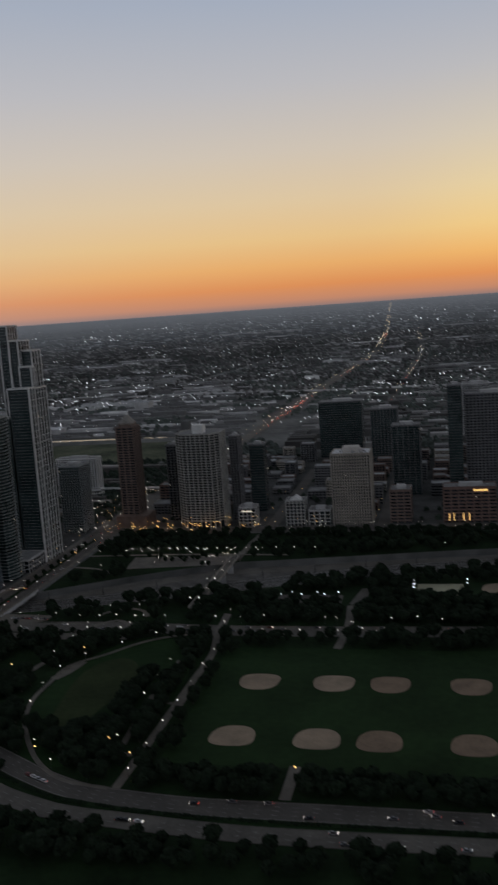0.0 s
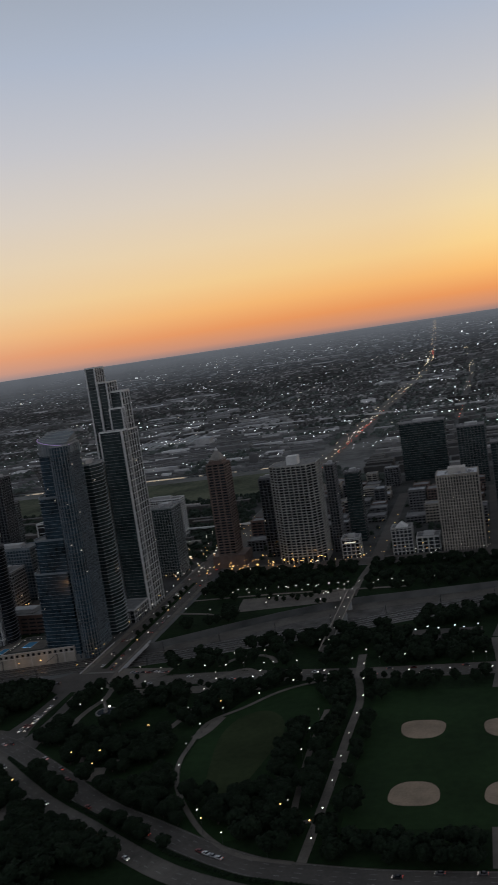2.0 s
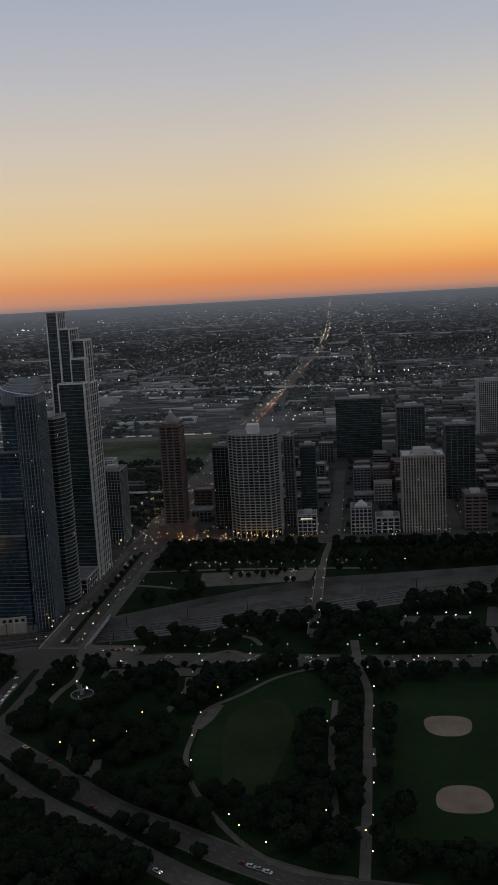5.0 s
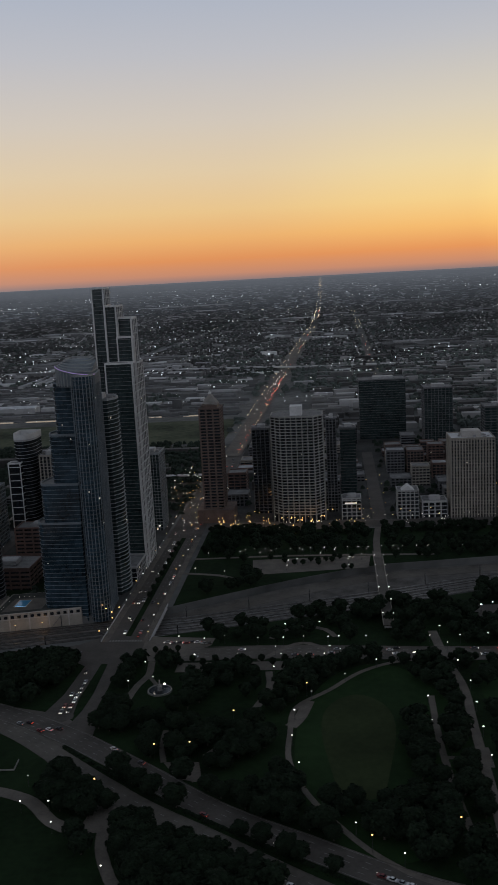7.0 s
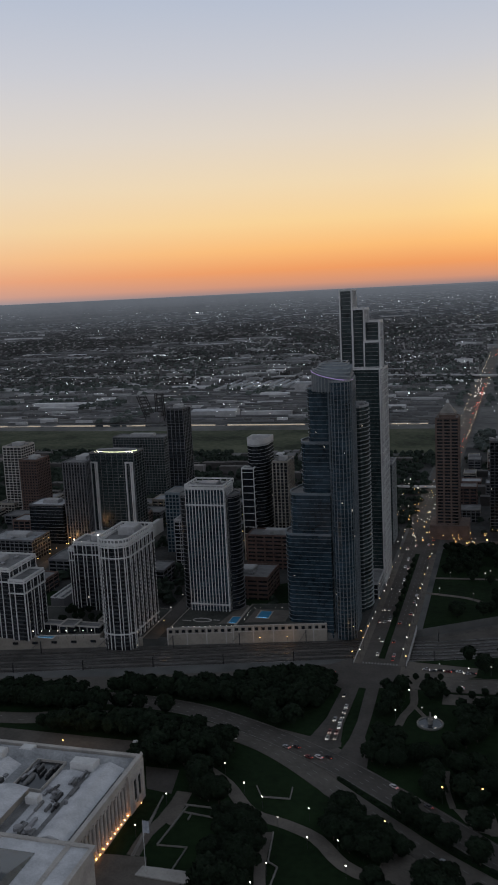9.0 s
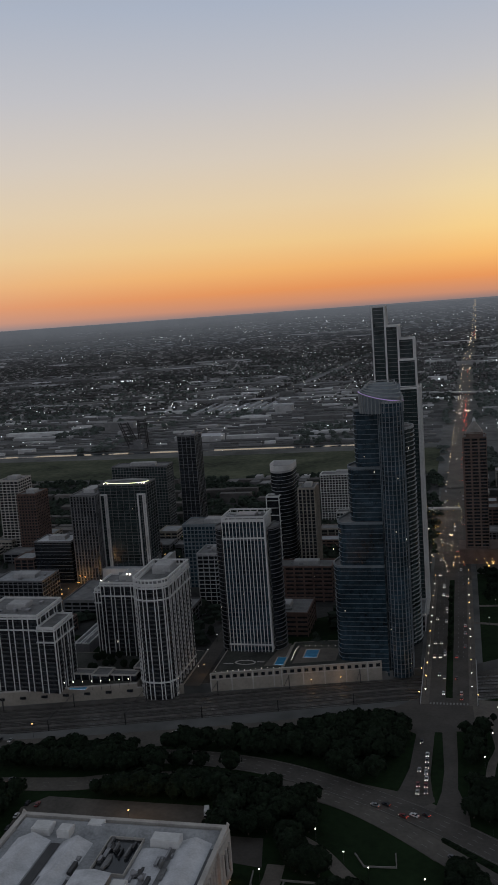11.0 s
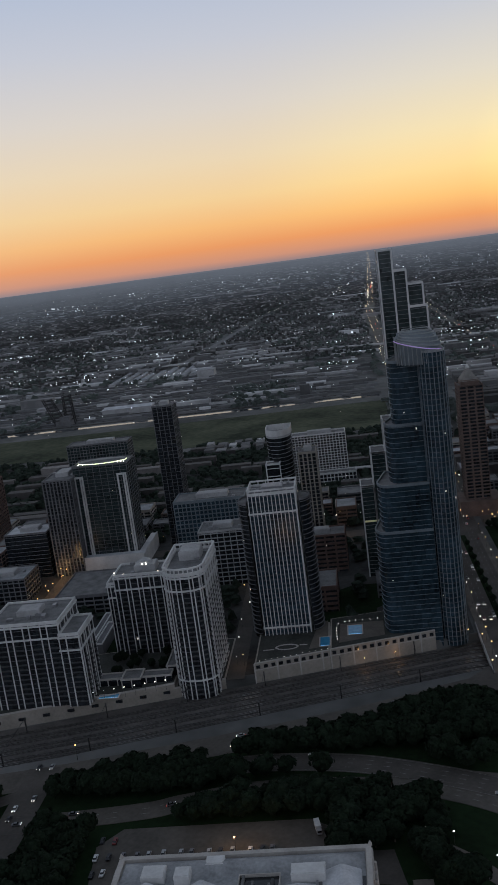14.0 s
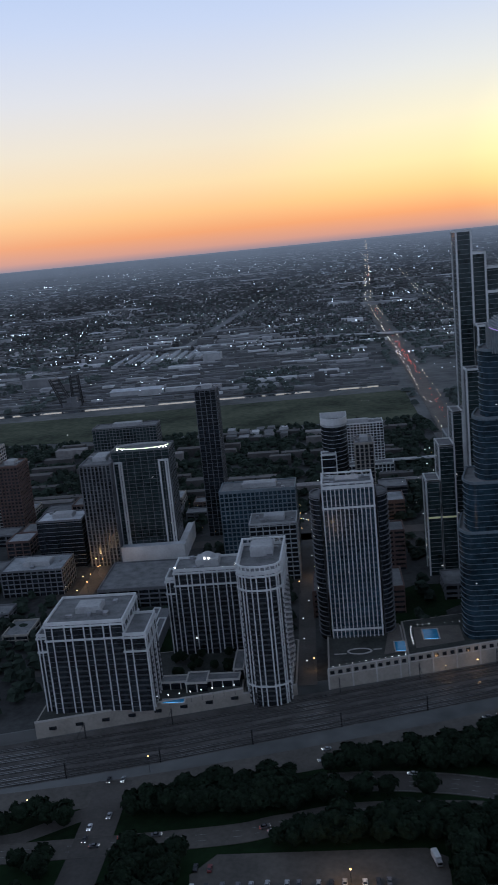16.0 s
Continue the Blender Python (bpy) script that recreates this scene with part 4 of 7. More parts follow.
for x0, x1, y0, y1 in ((-494, -485, 709, 723), (-512, -505.8, 696, 709), (-644, -632, 652, 656.5)):
    z = 6.75 if x0 > -506 else (6.4 if x0 > -520 else 4.1)
    pl = thing("swimming_pool", "bright blue outdoor pool on a podium deck", "pool", group="pools")
    part("basin_rim", Shell().ring(rect(x0 - 0.6, x1 + 0.6, y0 - 0.6, y1 + 0.6), 0.7, z - 0.2, z + 0.12), LIMESTONE, pl)
    part("water", Shell().box(x0 + 0.02, x1 - 0.02, y0 + 0.02, y1 - 0.02, z - 0.2, z + 0.04), POOL, pl)
    part("pool_lamp", Shell().box(x0 + 0.5, x1 - 0.5, y0 + 0.3, y0 + 0.5, z + 0.05, z + 0.12), material("pool_light", (0.2, 0.6, 1.0), emit=0.8, vary=0), pl)
dk = thing("deck_paving", "pale paved sun deck with a planted garden loop", "deck")
part("paving", Shell().prism([(-519, 693), (-507, 696), (-507, 735), (-513, 735)], 6.2, 6.3), PATH, dk)
part("paving", Shell().prism([(-500, 698), (-471, 705), (-471, 727), (-499, 727)], 6.6, 6.7), PATH, dk)
part("garden_path", Shell().ring(arc(-533, 699, 7.5, 4.2, 0, 345, 20), 1.2, 6.2, 6.32).box(-548, -541, 696, 697, 6.2, 6.32).box(-525, -520, 700, 701, 6.2, 6.32), LIMESTONE, dk, "pale looping garden path")
lowb = thing("clubhouse", "low grey clubhouse with flat stepped roof", "building")
for x0, x1, y0, y1, h in ((-648, -602, 668, 676, 5), (-632, -620, 663.4, 676.6, 6.2), (-606, -600, 676, 700, 7)):
    part("wall", Shell().box(x0, x1, y0, y1, 3, 3 + h), BLACK_GLASS, lowb, "dark glazed wall")
    part("roof", Shell().box(x0 + 0.6, x1 - 0.6, y0 + 0.6, y1 - 0.6, 3 + h, 3 + h + 0.25), ROOF, lowb, "grey gravel roof")
    for k in range(max(2, round((x1 - x0) / 6))):
        part("pier", Shell().box(x0 + 6 * k, x0 + 6 * k + 0.6, y0 - 0.25, y0 + 0.1, 3, 3 + h - 0.3), LIMESTONE, lowb)
    part("parapet", Shell().ring(rect(x0 - 0.3, x1 + 0.3, y0 - 0.3, y1 + 0.3), 0.8, 3 + h - 0.3, 3 + h + 0.8), LIMESTONE, lowb)

# city towers behind, each with its own make-up
def city(label, x0, x1, y0, y1, h, glass, fm, floor=3.2, slab=(0.5, 0.25), pier=None, pm=None, seed=1, lit=0.015, roof=ROOF, pent=True, z0=0.0, name="tower"):
    th = thing(name, label, name.replace("_", " "), group="city buildings")
    block(th, rect(x0, x1, y0, y1), z0, h, glass, fm, floor, slab, pier, pm, roof, seed, lit, fine=False)
    if pent and x1 - x0 > 9:
        w, q = x1 - x0, y1 - y0
        plant(th, x0 + 0.3 * w, x1 - 0.25 * w, y0 + 0.3 * q, y1 - 0.3 * q, h + 0.25, 3.2, GREY, seed, 5)
    return th


e = city("dark glass apartment tower with a glowing roof ring", -721, -673, 908, 934, 92, GLASS_GREEN, DARK_CONC, 3.1, (0.3, 0.25), (6.2, 0.35, 0.3), seed=61, lit=0.004, pent=False)
ringp = arc(-697, 921, 22, 11, 0, 345, 24)
part("crown_ring", Shell().ring(ringp, 0.8, 92.6, 94.0), GREY, e)
part("crown_lamp", Shell().ring(offset(ringp, 0.06), 0.3, 93.1, 93.75), CROWN, e, "greenish glowing roof ring")
for x0, x1 in ((-720.5, -712.6), (-682.4, -674)):
    fin = Shell().box(x0, x1, 906.4, 909, 82.5, 84)
    for x in (x0, x1 - 3.1, x1 - 1.2):
        fin.box(x, x + 1.2, 906.4, 909, 4, 82.6)
    part("white_fin", fin, WHITE, e, "white frame of paired fins with a cap")
part("roof_lamp", Shell().box(-716, -715.2, 909, 909.5, 93.4, 94.2).box(-712, -711.2, 909, 909.5, 93.4, 94.2).box(-681, -680.2, 909, 909.5, 93.4, 94.2).box(-678, -677.2, 909, 909.5, 93.4, 94.2).box(-675.4, -674.6, 909, 909.5, 93.4, 94.2), LAMP_WHITE, e, "small bright roof lamps")
city("tan concrete slab tower beside the glass tower", -745, -720, 895, 945, 85, WINDOW, DARK_CONC, 3.1, (0.35, 0.08), (3.1, 1.05, 0.5), LIMESTONE, seed=62, lit=0.004)
wp = thing("podium", "plain white parking podium wrapped round the glass tower", "podium", group="city buildings")
part("front_wall", Shell().box(-723, -666.5, 896, 907.3, 0, 13).box(-723, -666.5, 896, 897, 13, 14.2), WHITE, wp)
part("side_wall", Shell().box(-672.6, -666.5, 907.4, 958, 0, 13).box(-667.3, -666.5, 907.4, 958, 13, 14.2), WHITE, wp)
part("roof_deck", Shell().box(-722.5, -667.4, 897.1, 907.2, 13, 13.2), ROOF_PALE, wp)
low = thing("terrace_building", "low parking building with white roof edges", "building", group="city buildings")
part("wall", Shell().box(-671, -659, 722, 778, 0, 8), DARK_CONC, low)
for x0, x1, y0, y1 in ((-671, -666, 722, 778), (-664.5, -659, 722, 760)):
    part("parapet", Shell().ring(rect(x0, x1, y0, y1), 0.6, 8, 9), WHITE, low)
city("slim near-black residential tower", -654, -636, 955, 978, 130, BLACK_GLASS, DARK_CONC, 3.3, (0.3, 0.06), (4.6, 0.5, 0.2), seed=64, lit=0.004)
f = thing("tower", "dark glass tower with a curved pale crown", "tower", group="city buildings")
cp = arc(-538, 890, 10, 15, 180, 360, 12) + [(-528, 905), (-548, 905)]
block(f, cp, 0, 106, BLACK_GLASS, GREY, 3.2, (0.3, 0.1), None, seed=65, lit=0.004)
part("crown", Shell().ring(offset(cp, 0.3), 0.6, 106, 112), WHITE, f, "pale curved roof screen")
city("white-framed slab with balconies", -549, -538, 868, 878, 86, BLACK_GLASS, WHITE, 6.4, (0.6, 0.2), (8, 0.9, 0.5), WHITE, seed=66, lit=0.002, pent=False)
city("tan concrete residential slab tower", -523, -509, 880, 905, 90, WINDOW, TAN, 3.1, (0.5, 0.15), (3.5, 1.1, 0.4), seed=67, lit=0.004)
city("pale slab block with a regular window grid", -545, -486, 1138, 1158, 53, WINDOW, WHITE, 3.0, (0.8, 0.3), (3.4, 0.9, 0.3), WHITE, seed=68, lit=0.002)
city("low pale gridded annexe building", -526, -478, 1122, 1137, 12, WINDOW, WHITE, 4, (0.8, 0.2), (4, 0.8, 0.2), WHITE, seed=69, lit=0.03, pent=False)
city("blue-grey gridded office block with curved roof", -632, -572, 884, 912, 58, GLASS, BLUE_PANEL, 3.6, (0.9, 0.25), (3.6, 0.8, 0.3), BLUE_PANEL, seed=70, lit=0.01)
city("square dark office block with a white roof frame", -606, -571, 838, 866, 44, BLACK_GLASS, GREY, 3.6, (0.8, 0.3), (5, 0.6, 0.3), GREY, seed=71, lit=0.01)
t = thing("tower", "stepped green glass apartment tower with white frame edges", "tower", group="city buildings")
for i, (x0, x1, y0, y1, h) in enumerate(((-476, -466.2, 828, 848, 71), (-466, -455.2, 828, 850, 96), (-455, -448, 832, 852, 118.5))):
    q = rect(x0, x1, y0, y1)
    block(t, q, 0, h, GLASS_GREEN, BALCONY, 3.15, (0.25, 0.1), None, seed=72 + i, lit=0.05, parapet=0.9, fine=False)
    edge = Shell().ring(offset(q, 0.35), 0.9, h - 0.5, h + 1.1)
    for x, y in q[:2] + q[3:]:
        edge.box(x - 0.5, x + 0.5, y - 0.5, y + 0.5, 0, h + 1)
    part("white_frame", edge, WHITE, t, "white frame edges")
part("lit_floor", Shell().box(-475.5, -455.5, 827.75, 828.1, 43.2, 44.6), CROWN_DIM, t, "yellowish lit terrace floor")
city("grey-green tower with ribbed front and pale roof edge", -446, -421, 935, 965, 78, GLASS_GREEN, BALCONY, 3.1, (0.3, 0.12), (3.2, 0.35, 0.25), BALCONY, seed=74, lit=0.02)
city("low dark office block with pale roof", -788, -750, 897, 925, 40, BLACK_GLASS, DARK_CONC, 3.5, (0.4, 0.1), None, seed=75, lit=0.006, roof=ROOF_PALE)
city("low grey block with a pale flat roof beside the lit street", -800, -752, 836, 870, 20, BLACK_GLASS, DARK_CONC, 3.6, (0.9, 0.15), (5, 0.8, 0.2), seed=175, lit=0.02, roof=ROOF_WORN)
city("low dark garage block with white roof edge", -716, -664, 802, 858, 14, BLACK_GLASS, DARK_CONC, 3.5, (1.3, 0.15), (7, 0.9, 0.2), seed=176, lit=0.01, pent=False)
city("grey slab block far beyond the towers", -790, -722, 1110, 1135, 74, GLASS_GREEN, DARK_CONC, 3.3, (0.6, 0.15), (3.6, 0.5, 0.2), seed=76, lit=0.004)
city("dark red brick apartment block", -857, -836, 1000, 1030, 66, WINDOW, BRICK, 3.3, (1.4, 0.2), (3.6, 1.4, 0.2), BRICK, seed=77, lit=0.006)
city("tan apartment block with stacked balconies", -884, -860, 1010, 1040, 80, WINDOW, LIMESTONE, 3.2, (0.9, 0.5), (5, 0.9, 0.4), seed=177, lit=0.01)
city("long brick loft building", -560, -500, 765, 800, 18, WINDOW, BRICK, 3.6, (2.1, 0.12), (9, 1.4, 0.2), BRICK, seed=78, lit=0.01)
city("red brick loft building", -540, -492, 845, 868, 30, WINDOW, BRICK, 3.5, (2.0, 0.12), (8, 1.4, 0.2), BRICK, seed=79, lit=0.02)
br = thing("bascule_bridge", "raised black steel bascule railway bridge leaves", "bridge")


def truss(x0, y0, lean, h, w, n):
    """A leaning steel truss: two chords with rungs and diagonals."""
    s = Shell()
    for y in (y0, y0 + 9):
        for q in (0, w):
            s.prism([(x0 + q - 1.2, y - 0.8), (x0 + q + 1.2, y - 0.8), (x0 + q + 1.2, y + 0.8), (x0 + q - 1.2, y + 0.8)], 0, h,
                    [(x0 + q * 0.8 + lean - 1.0, y - 0.7), (x0 + q * 0.8 + lean + 1.0, y - 0.7), (x0 + q * 0.8 + lean + 1.0, y + 0.7), (x0 + q * 0.8 + lean - 1.0, y + 0.7)])
        for k in range(n):
            z, zz = h * (k + 0.5) / n, h * (k + 1) / n
            xa, xb = x0 + lean * z / h, x0 + lean * zz / h
            s.box(xa, xa + w * 0.95, y - 0.5, y + 0.5, z - 0.8, z + 0.8)
            s.prism([(xa, y - 0.4), (xa + 1.6, y - 0.4), (xa + 1.6, y + 0.4), (xa, y + 0.4)], z, zz, [(xb + w * 0.85, y - 0.4), (xb + w * 0.85 + 1.6, y - 0.4), (xb + w * 0.85 + 1.6, y + 0.4), (xb + w * 0.85, y + 0.4)])
    return s


part("leaf", truss(-1012, 1742, -20, 52, 19, 8), DARK_METAL, br)
part("leaf", truss(-998, 1756, 0, 55, 17, 8), DARK_METAL, br)
part("counterweight", Shell().box(-1012, -982, 1738, 1770, 0, 9).box(-1004, -986, 1740, 1768, 9, 17), DARK_CONC, br)

# brown brick tower with a pyramid roof
t = thing("tower", "brown brick tower with a pyramid roof and lantern", "tower", group="city buildings")
bp = rect(-382, -361.5, 961, 984)
block(t, bp, 0, 117, WINDOW, BROWN, 3.1, (1.25, 0.2), (6.2, 1.6, 0.35), BROWN, seed=85, lit=0.004, fine=False)
part("setback", Shell().prism(offset(bp, -2.5), 117, 122), BROWN, t)
part("roof_pyramid", Shell().prism(offset(bp, -2.2), 121, 131.5, offset(bp, -9.4)), STONE_GREY, t, "grey hipped roof")
part("lantern", Shell().box(-373.2, -370.2, 971, 974, 131, 132.4).prism(rect(-373.2, -370.2, 971, 974), 132.4, 135, rect(-371.8, -371.6, 972.4, 972.6)), WHITE, t, "pale lantern on the pyramid's tip")
part("base_block", Shell().box(-389, -352, 956, 990, 0, 14), BROWN, t)

# octagonal pale concrete tower
t = thing("tower", "pale gridded concrete tower with chamfered corners", "tower", group="city buildings")
op = [(-310.5, 961), (-301, 951), (-268, 949), (-259, 959), (-259, 985), (-267, 994), (-303, 994), (-310.5, 985)]
block(t, op, 0, 107, WINDOW, OCTAGON, 3.0, (0.9, 0.45), (5.6, 0.9, 0.75), OCTAGON, seed=88, lit=0.01, base=6, fine=False)
part("penthouse", Shell().box(-291, -279, 962, 976, 107, 116.5), WHITE, t, "pale concrete roof penthouse")
city("narrow dark tower beside the octagonal tower", -333, -315, 990, 1010, 90, BLACK_GLASS, DARK_CONC, 3.2, (0.5, 0.2), (4, 0.6, 0.2), seed=89)
city("grey-brown slab behind the octagonal tower", -256, -246, 990, 1010, 98, WINDOW, DARK_CONC, 3.1, (0.7, 0.2), (3.4, 0.8, 0.3), seed=90)
city("teal glass tower with open top", -242, -225, 1030, 1050, 81, GLASS_GREEN, DARK_CONC, 3.2, (0.3, 0.1), None, seed=91, lit=0.01)
w = city("broad pale tower with a dense window grid", -134, -92, 956, 990, 79, WINDOW, TAN, 3.4, (0.8, 0.03), (2.8, 1.3, 0.6), TAN, seed=93, lit=0.004, roof=ROOF_PALE)
plant(w, -122, -104, 964, 980, 79, 6, LIMESTONE, 12, 8)
city("small white building with a pitched roof", -187, -166, 955, 975, 28, WINDOW, PALE_CONC, 3.8, (1.0, 0.2), (4.5, 1.0, 0.25), PALE_CONC, seed=94, lit=0.004, pent=False)
part("roof_gable", Shell().prism(rect(-183, -170, 958, 970), 28.2, 33, rect(-177, -176, 958, 970)), WHITE, thing("roof_house", "white gabled roof house", "roof house"))
fas = city("low grey building with a lit fascia", -242, -223, 958, 976, 21, WINDOW, GREY, 4, (0.8, 0.2), (5, 0.8, 0.2), seed=95, lit=0.03)
part("lit_fascia", Shell().box(-239, -227, 957.4, 957.7, 16.4, 17.5), LIT, fas, "white lit fascia strip")
city("low grey warehouse block", -162, -138, 958, 980, 16, WINDOW, GREY, 4, (0.8, 0.2), (6, 1.2, 0.2), seed=96, lit=0.004)
city("broad dark blue office slab", -211, -143, 1400, 1440, 88, GLASS_GREEN, DARK_CONC, 3.6, (0.35, 0.06), None, seed=97, lit=0.004, roof=ROOF)
city("dark tower with flat roof", -123, -84, 1330, 1370, 82, GLASS_GREEN, DARK_CONC, 3.4, (0.4, 0.1), (5, 0.5, 0.2), DARK_CONC, seed=98, lit=0.003)
city("dark brown residential tower slab", -77, -43, 1105, 1135, 87, GLASS_GREEN, DARK_CONC, 3.2, (0.4, 0.1), (7, 0.5, 0.15), DARK_CONC, seed=99, lit=0.004)
city("tall grey ribbed office tower", 14, 56, 1505, 1545, 96, WINDOW, GREY, 3.5, (0.7, 0.2), (3, 0.8, 0.3), seed=100, lit=0.004)
city("slim tall teal glass tower", -8, 8, 1040, 1062, 140, GLASS_GREEN, DARK_CONC, 3.3, (0.3, 0.1), None, seed=101, lit=0.006)
city("grey hotel slab with ribbed front", 12, 70, 1050, 1080, 128, WINDOW, DARK_CONC, 3.3, (1.2, 0.15), (4.2, 1.0, 0.15), seed=102, lit=0.004)
ent = city("dark office building with lit entrance", -15, 40, 960, 985, 38, WINDOW, BRICK, 3.8, (2.0, 0.12), (8, 1.4, 0.2), BRICK, seed=103, lit=0.06)
for x in (-9.5, -4.5, 5.5, 11.5):
    part("entrance_lamp", Shell().box(x - 0.35, x + 0.35, 958.6, 959.4, 2.5, 10.5), LIT_SIGN, ent, "tall warm entrance lamp")
for i in range(6):
    part("sign_bar", Shell().box(17 + i * 2.5, 18.6 + i * 2.5, 959.2, 959.6, 34, 36.4), LIT_SIGN, ent, "glowing orange sign bar")
city("brown brick office tower", -72, -50, 962, 990, 36, WINDOW, BROWN, 3.6, (1.8, 0.12), (7, 1.2, 0.2), BRICK, seed=104, lit=0.01)
# small city blocks between
rng = random.Random(5)
MIX = [("dark brick loft building", WINDOW, BRICK), ("grey concrete block", WINDOW, DARK_CONC), ("tan apartment block", WINDOW, TAN), ("dark glass office block", BLACK_GLASS, DARK_CONC), ("brown brick walk-up block", WINDOW, BROWN)]
TAKEN = [(-388, -240, 945, 1012), (-240, -140, 945, 1075), (-138, -88, 950, 995), (-78, -38, 955, 995), (-17, 72, 955, 1085), (-80, -40, 1100, 1140), (-215, -70, 1325, 1445), (-412, -379, 900, 1500), (-209, -201, 900, 1400), (-84, -76, 900, 1400)]
for gx in range(-368, 140, 26):
    for gy in range(958, 1400, 34):
        w, q = rng.uniform(14, 23), rng.uniform(16, 28)
        x, y = gx + rng.uniform(-2, 2), gy + rng.uniform(-2, 2)
        if any(x + w > a and x < b and y + q > c0 and y < d0 for a, b, c0, d0 in TAKEN) or rng.random() < 0.22:
            continue
        h = rng.choice((7, 9, 12, 15, 18, 22, 28)) if gy > 1040 else rng.choice((8, 12, 18, 24))
        lb, gl, fm = rng.choice(MIX)
        city(lb + rng.choice((" with gravel roof", " with flat roof", " with pale roof")), x, x + w, y, y + q, h, gl, fm, 3.5, (rng.uniform(0.7, 1.9), 0.12), rng.choice(((4.2, 1.0, 0.2), (7.5, 1.2, 0.15), None)), seed=200 + gx + gy, lit=0.008, roof=rng.choice((ROOF, ROOF, ROOF_WORN)), pent=False, name="city_building")
TAKEN2 = [(-750, -655, 880, 950), (-656, -628, 950, 985), (-634, -568, 836, 915), (-552, -510, 862, 910), (-548, -474, 1118, 1162), (-492, -446, 818, 856), (-675, -655, 718, 782), (-730, -660, 890, 962), (-792, -745, 893, 930), (-565, -490, 762, 870), (-449, -410, 815, 970), (-572, -560, 600, 1000), (-720, -430, 926, 946), (-748, -723, 790, 895), (-802, -750, 834, 872), (-718, -662, 800, 860)]
for gx in range(-980, -440, 30):
    for gy in range(748, 1060, 36):
        w, q = rng.uniform(16, 27), rng.uniform(16, 30)
        x, y = gx + rng.uniform(-2, 2), gy + rng.uniform(-2, 2)
        if any(x + w > a and x < b and y + q > c0 and y < d0 for a, b, c0, d0 in TAKEN2) or (x > -650 and y < 765) or rng.random() < 0.34:
            continue
        h = rng.choice((6, 8, 10, 12, 14, 18))
        lb, gl, fm = rng.choice(MIX)
        city(lb + rng.choice((" with gravel roof", " with flat roof", " with pale roof")), x, x + w, y, y + q, h, gl, fm, 3.5, (rng.uniform(0.7, 1.9), 0.12), rng.choice(((4.2, 1.0, 0.2), (7.5, 1.2, 0.15), None)), seed=900 + gx + gy, lit=0.008, roof=rng.choice((ROOF, ROOF, ROOF_WORN)), pent=False, name="city_building")


# ---- museum ----
mu = thing("museum", "long neoclassical limestone museum with a pale flat roof and colonnade", "museum")
part("wall", Shell().box(-584, -492, 268, 478, 0, 20), LIMESTONE, mu)
for x0, x1 in ((-499, -487), (-586, -577)):
    part("corner_pavilion", Shell().box(x0, x1, 462, 480, 0, 20.5), LIMESTONE, mu)
part("portico", Shell().box(-492, -478, 346, 406, 0, 21), LIMESTONE, mu)
part("portico_roof", Shell().box(-520, -479, 347, 405, 21, 21.6), ROOF_PALE, mu)
part("portico_cornice", Shell().ring(rect(-522, -477, 345, 407), 2.0, 20.6, 22.4), LIMESTONE, mu)
part("cornice", Shell().ring(rect(-586.5, -487.5, 266, 480.5), 2.2, 20.5, 22), LIMESTONE, mu, "projecting stone cornice")
part("cornice", Shell().box(-493, -488.2, 408, 463, 17.6, 20.4), LIMESTONE, mu)
part("roof", Shell().box(-584, -490, 268, 478, 20.1, 20.7), ROOF_WORN, mu, "pale weathered flat roof")
part("hall_skylight", Shell().prism(rect(-565, -500, 352, 398), 21.6, 24.5, rect(-563, -502, 370, 380)), GLASS_GREEN, mu, "dark green glazed hall skylight")
col = Shell().tube(0, 0, 2, 17.6, 0.95, 0.8, 10).box(-1.2, 1.2, -1.2, 1.2, 1.2, 2).box(-1.2, 1.2, -1.2, 1.2, 16.8, 17.6).mesh("column", LIMESTONE)
UPLIGHT = material("uplight_glow", (1.0, 0.38, 0.11), 0.5, emit=80.0, vary=0.0)
UPLIGHT.cycles.emission_sampling = "AUTO"
lampm = Shell().ball(0, 0, 0, 0.17, 8, 5).mesh("uplight", UPLIGHT)
for i in range(15):
    y = 409 + i * 3.8
    part("column", col, None, mu, at=(-489.2, y, 0))
    part("window_bay", Shell().box(-492.15, -491.9, y + 1.2, y + 2.6, 4, 14), WINDOW, mu)
    if i < 14:
        part("uplight", lampm, None, mu, "warm facade uplight", at=(-487.75, y + 1.9, 1.5))
part("uplight", lampm, None, mu, "warm facade uplight", at=(-485.6, 471, 2.0))
part("stylobate", Shell().box(-492, -487.6, 407, 463, 0, 1.2), LIMESTONE, mu)
for x in (-497, -493.4, -490):
    part("pavilion_column", Shell().tube(x, 480.3, 3, 17, 0.8, 0.7, 8), LIMESTONE, mu)
for y in (465.5, 470.5, 476.5):
    part("pavilion_column", Shell().tube(-486.7, y, 3, 17, 0.8, 0.7, 8), LIMESTONE, mu)
part("pavilion_window", Shell().box(-487.05, -486.9, 467, 475, 5, 15), WINDOW, mu)
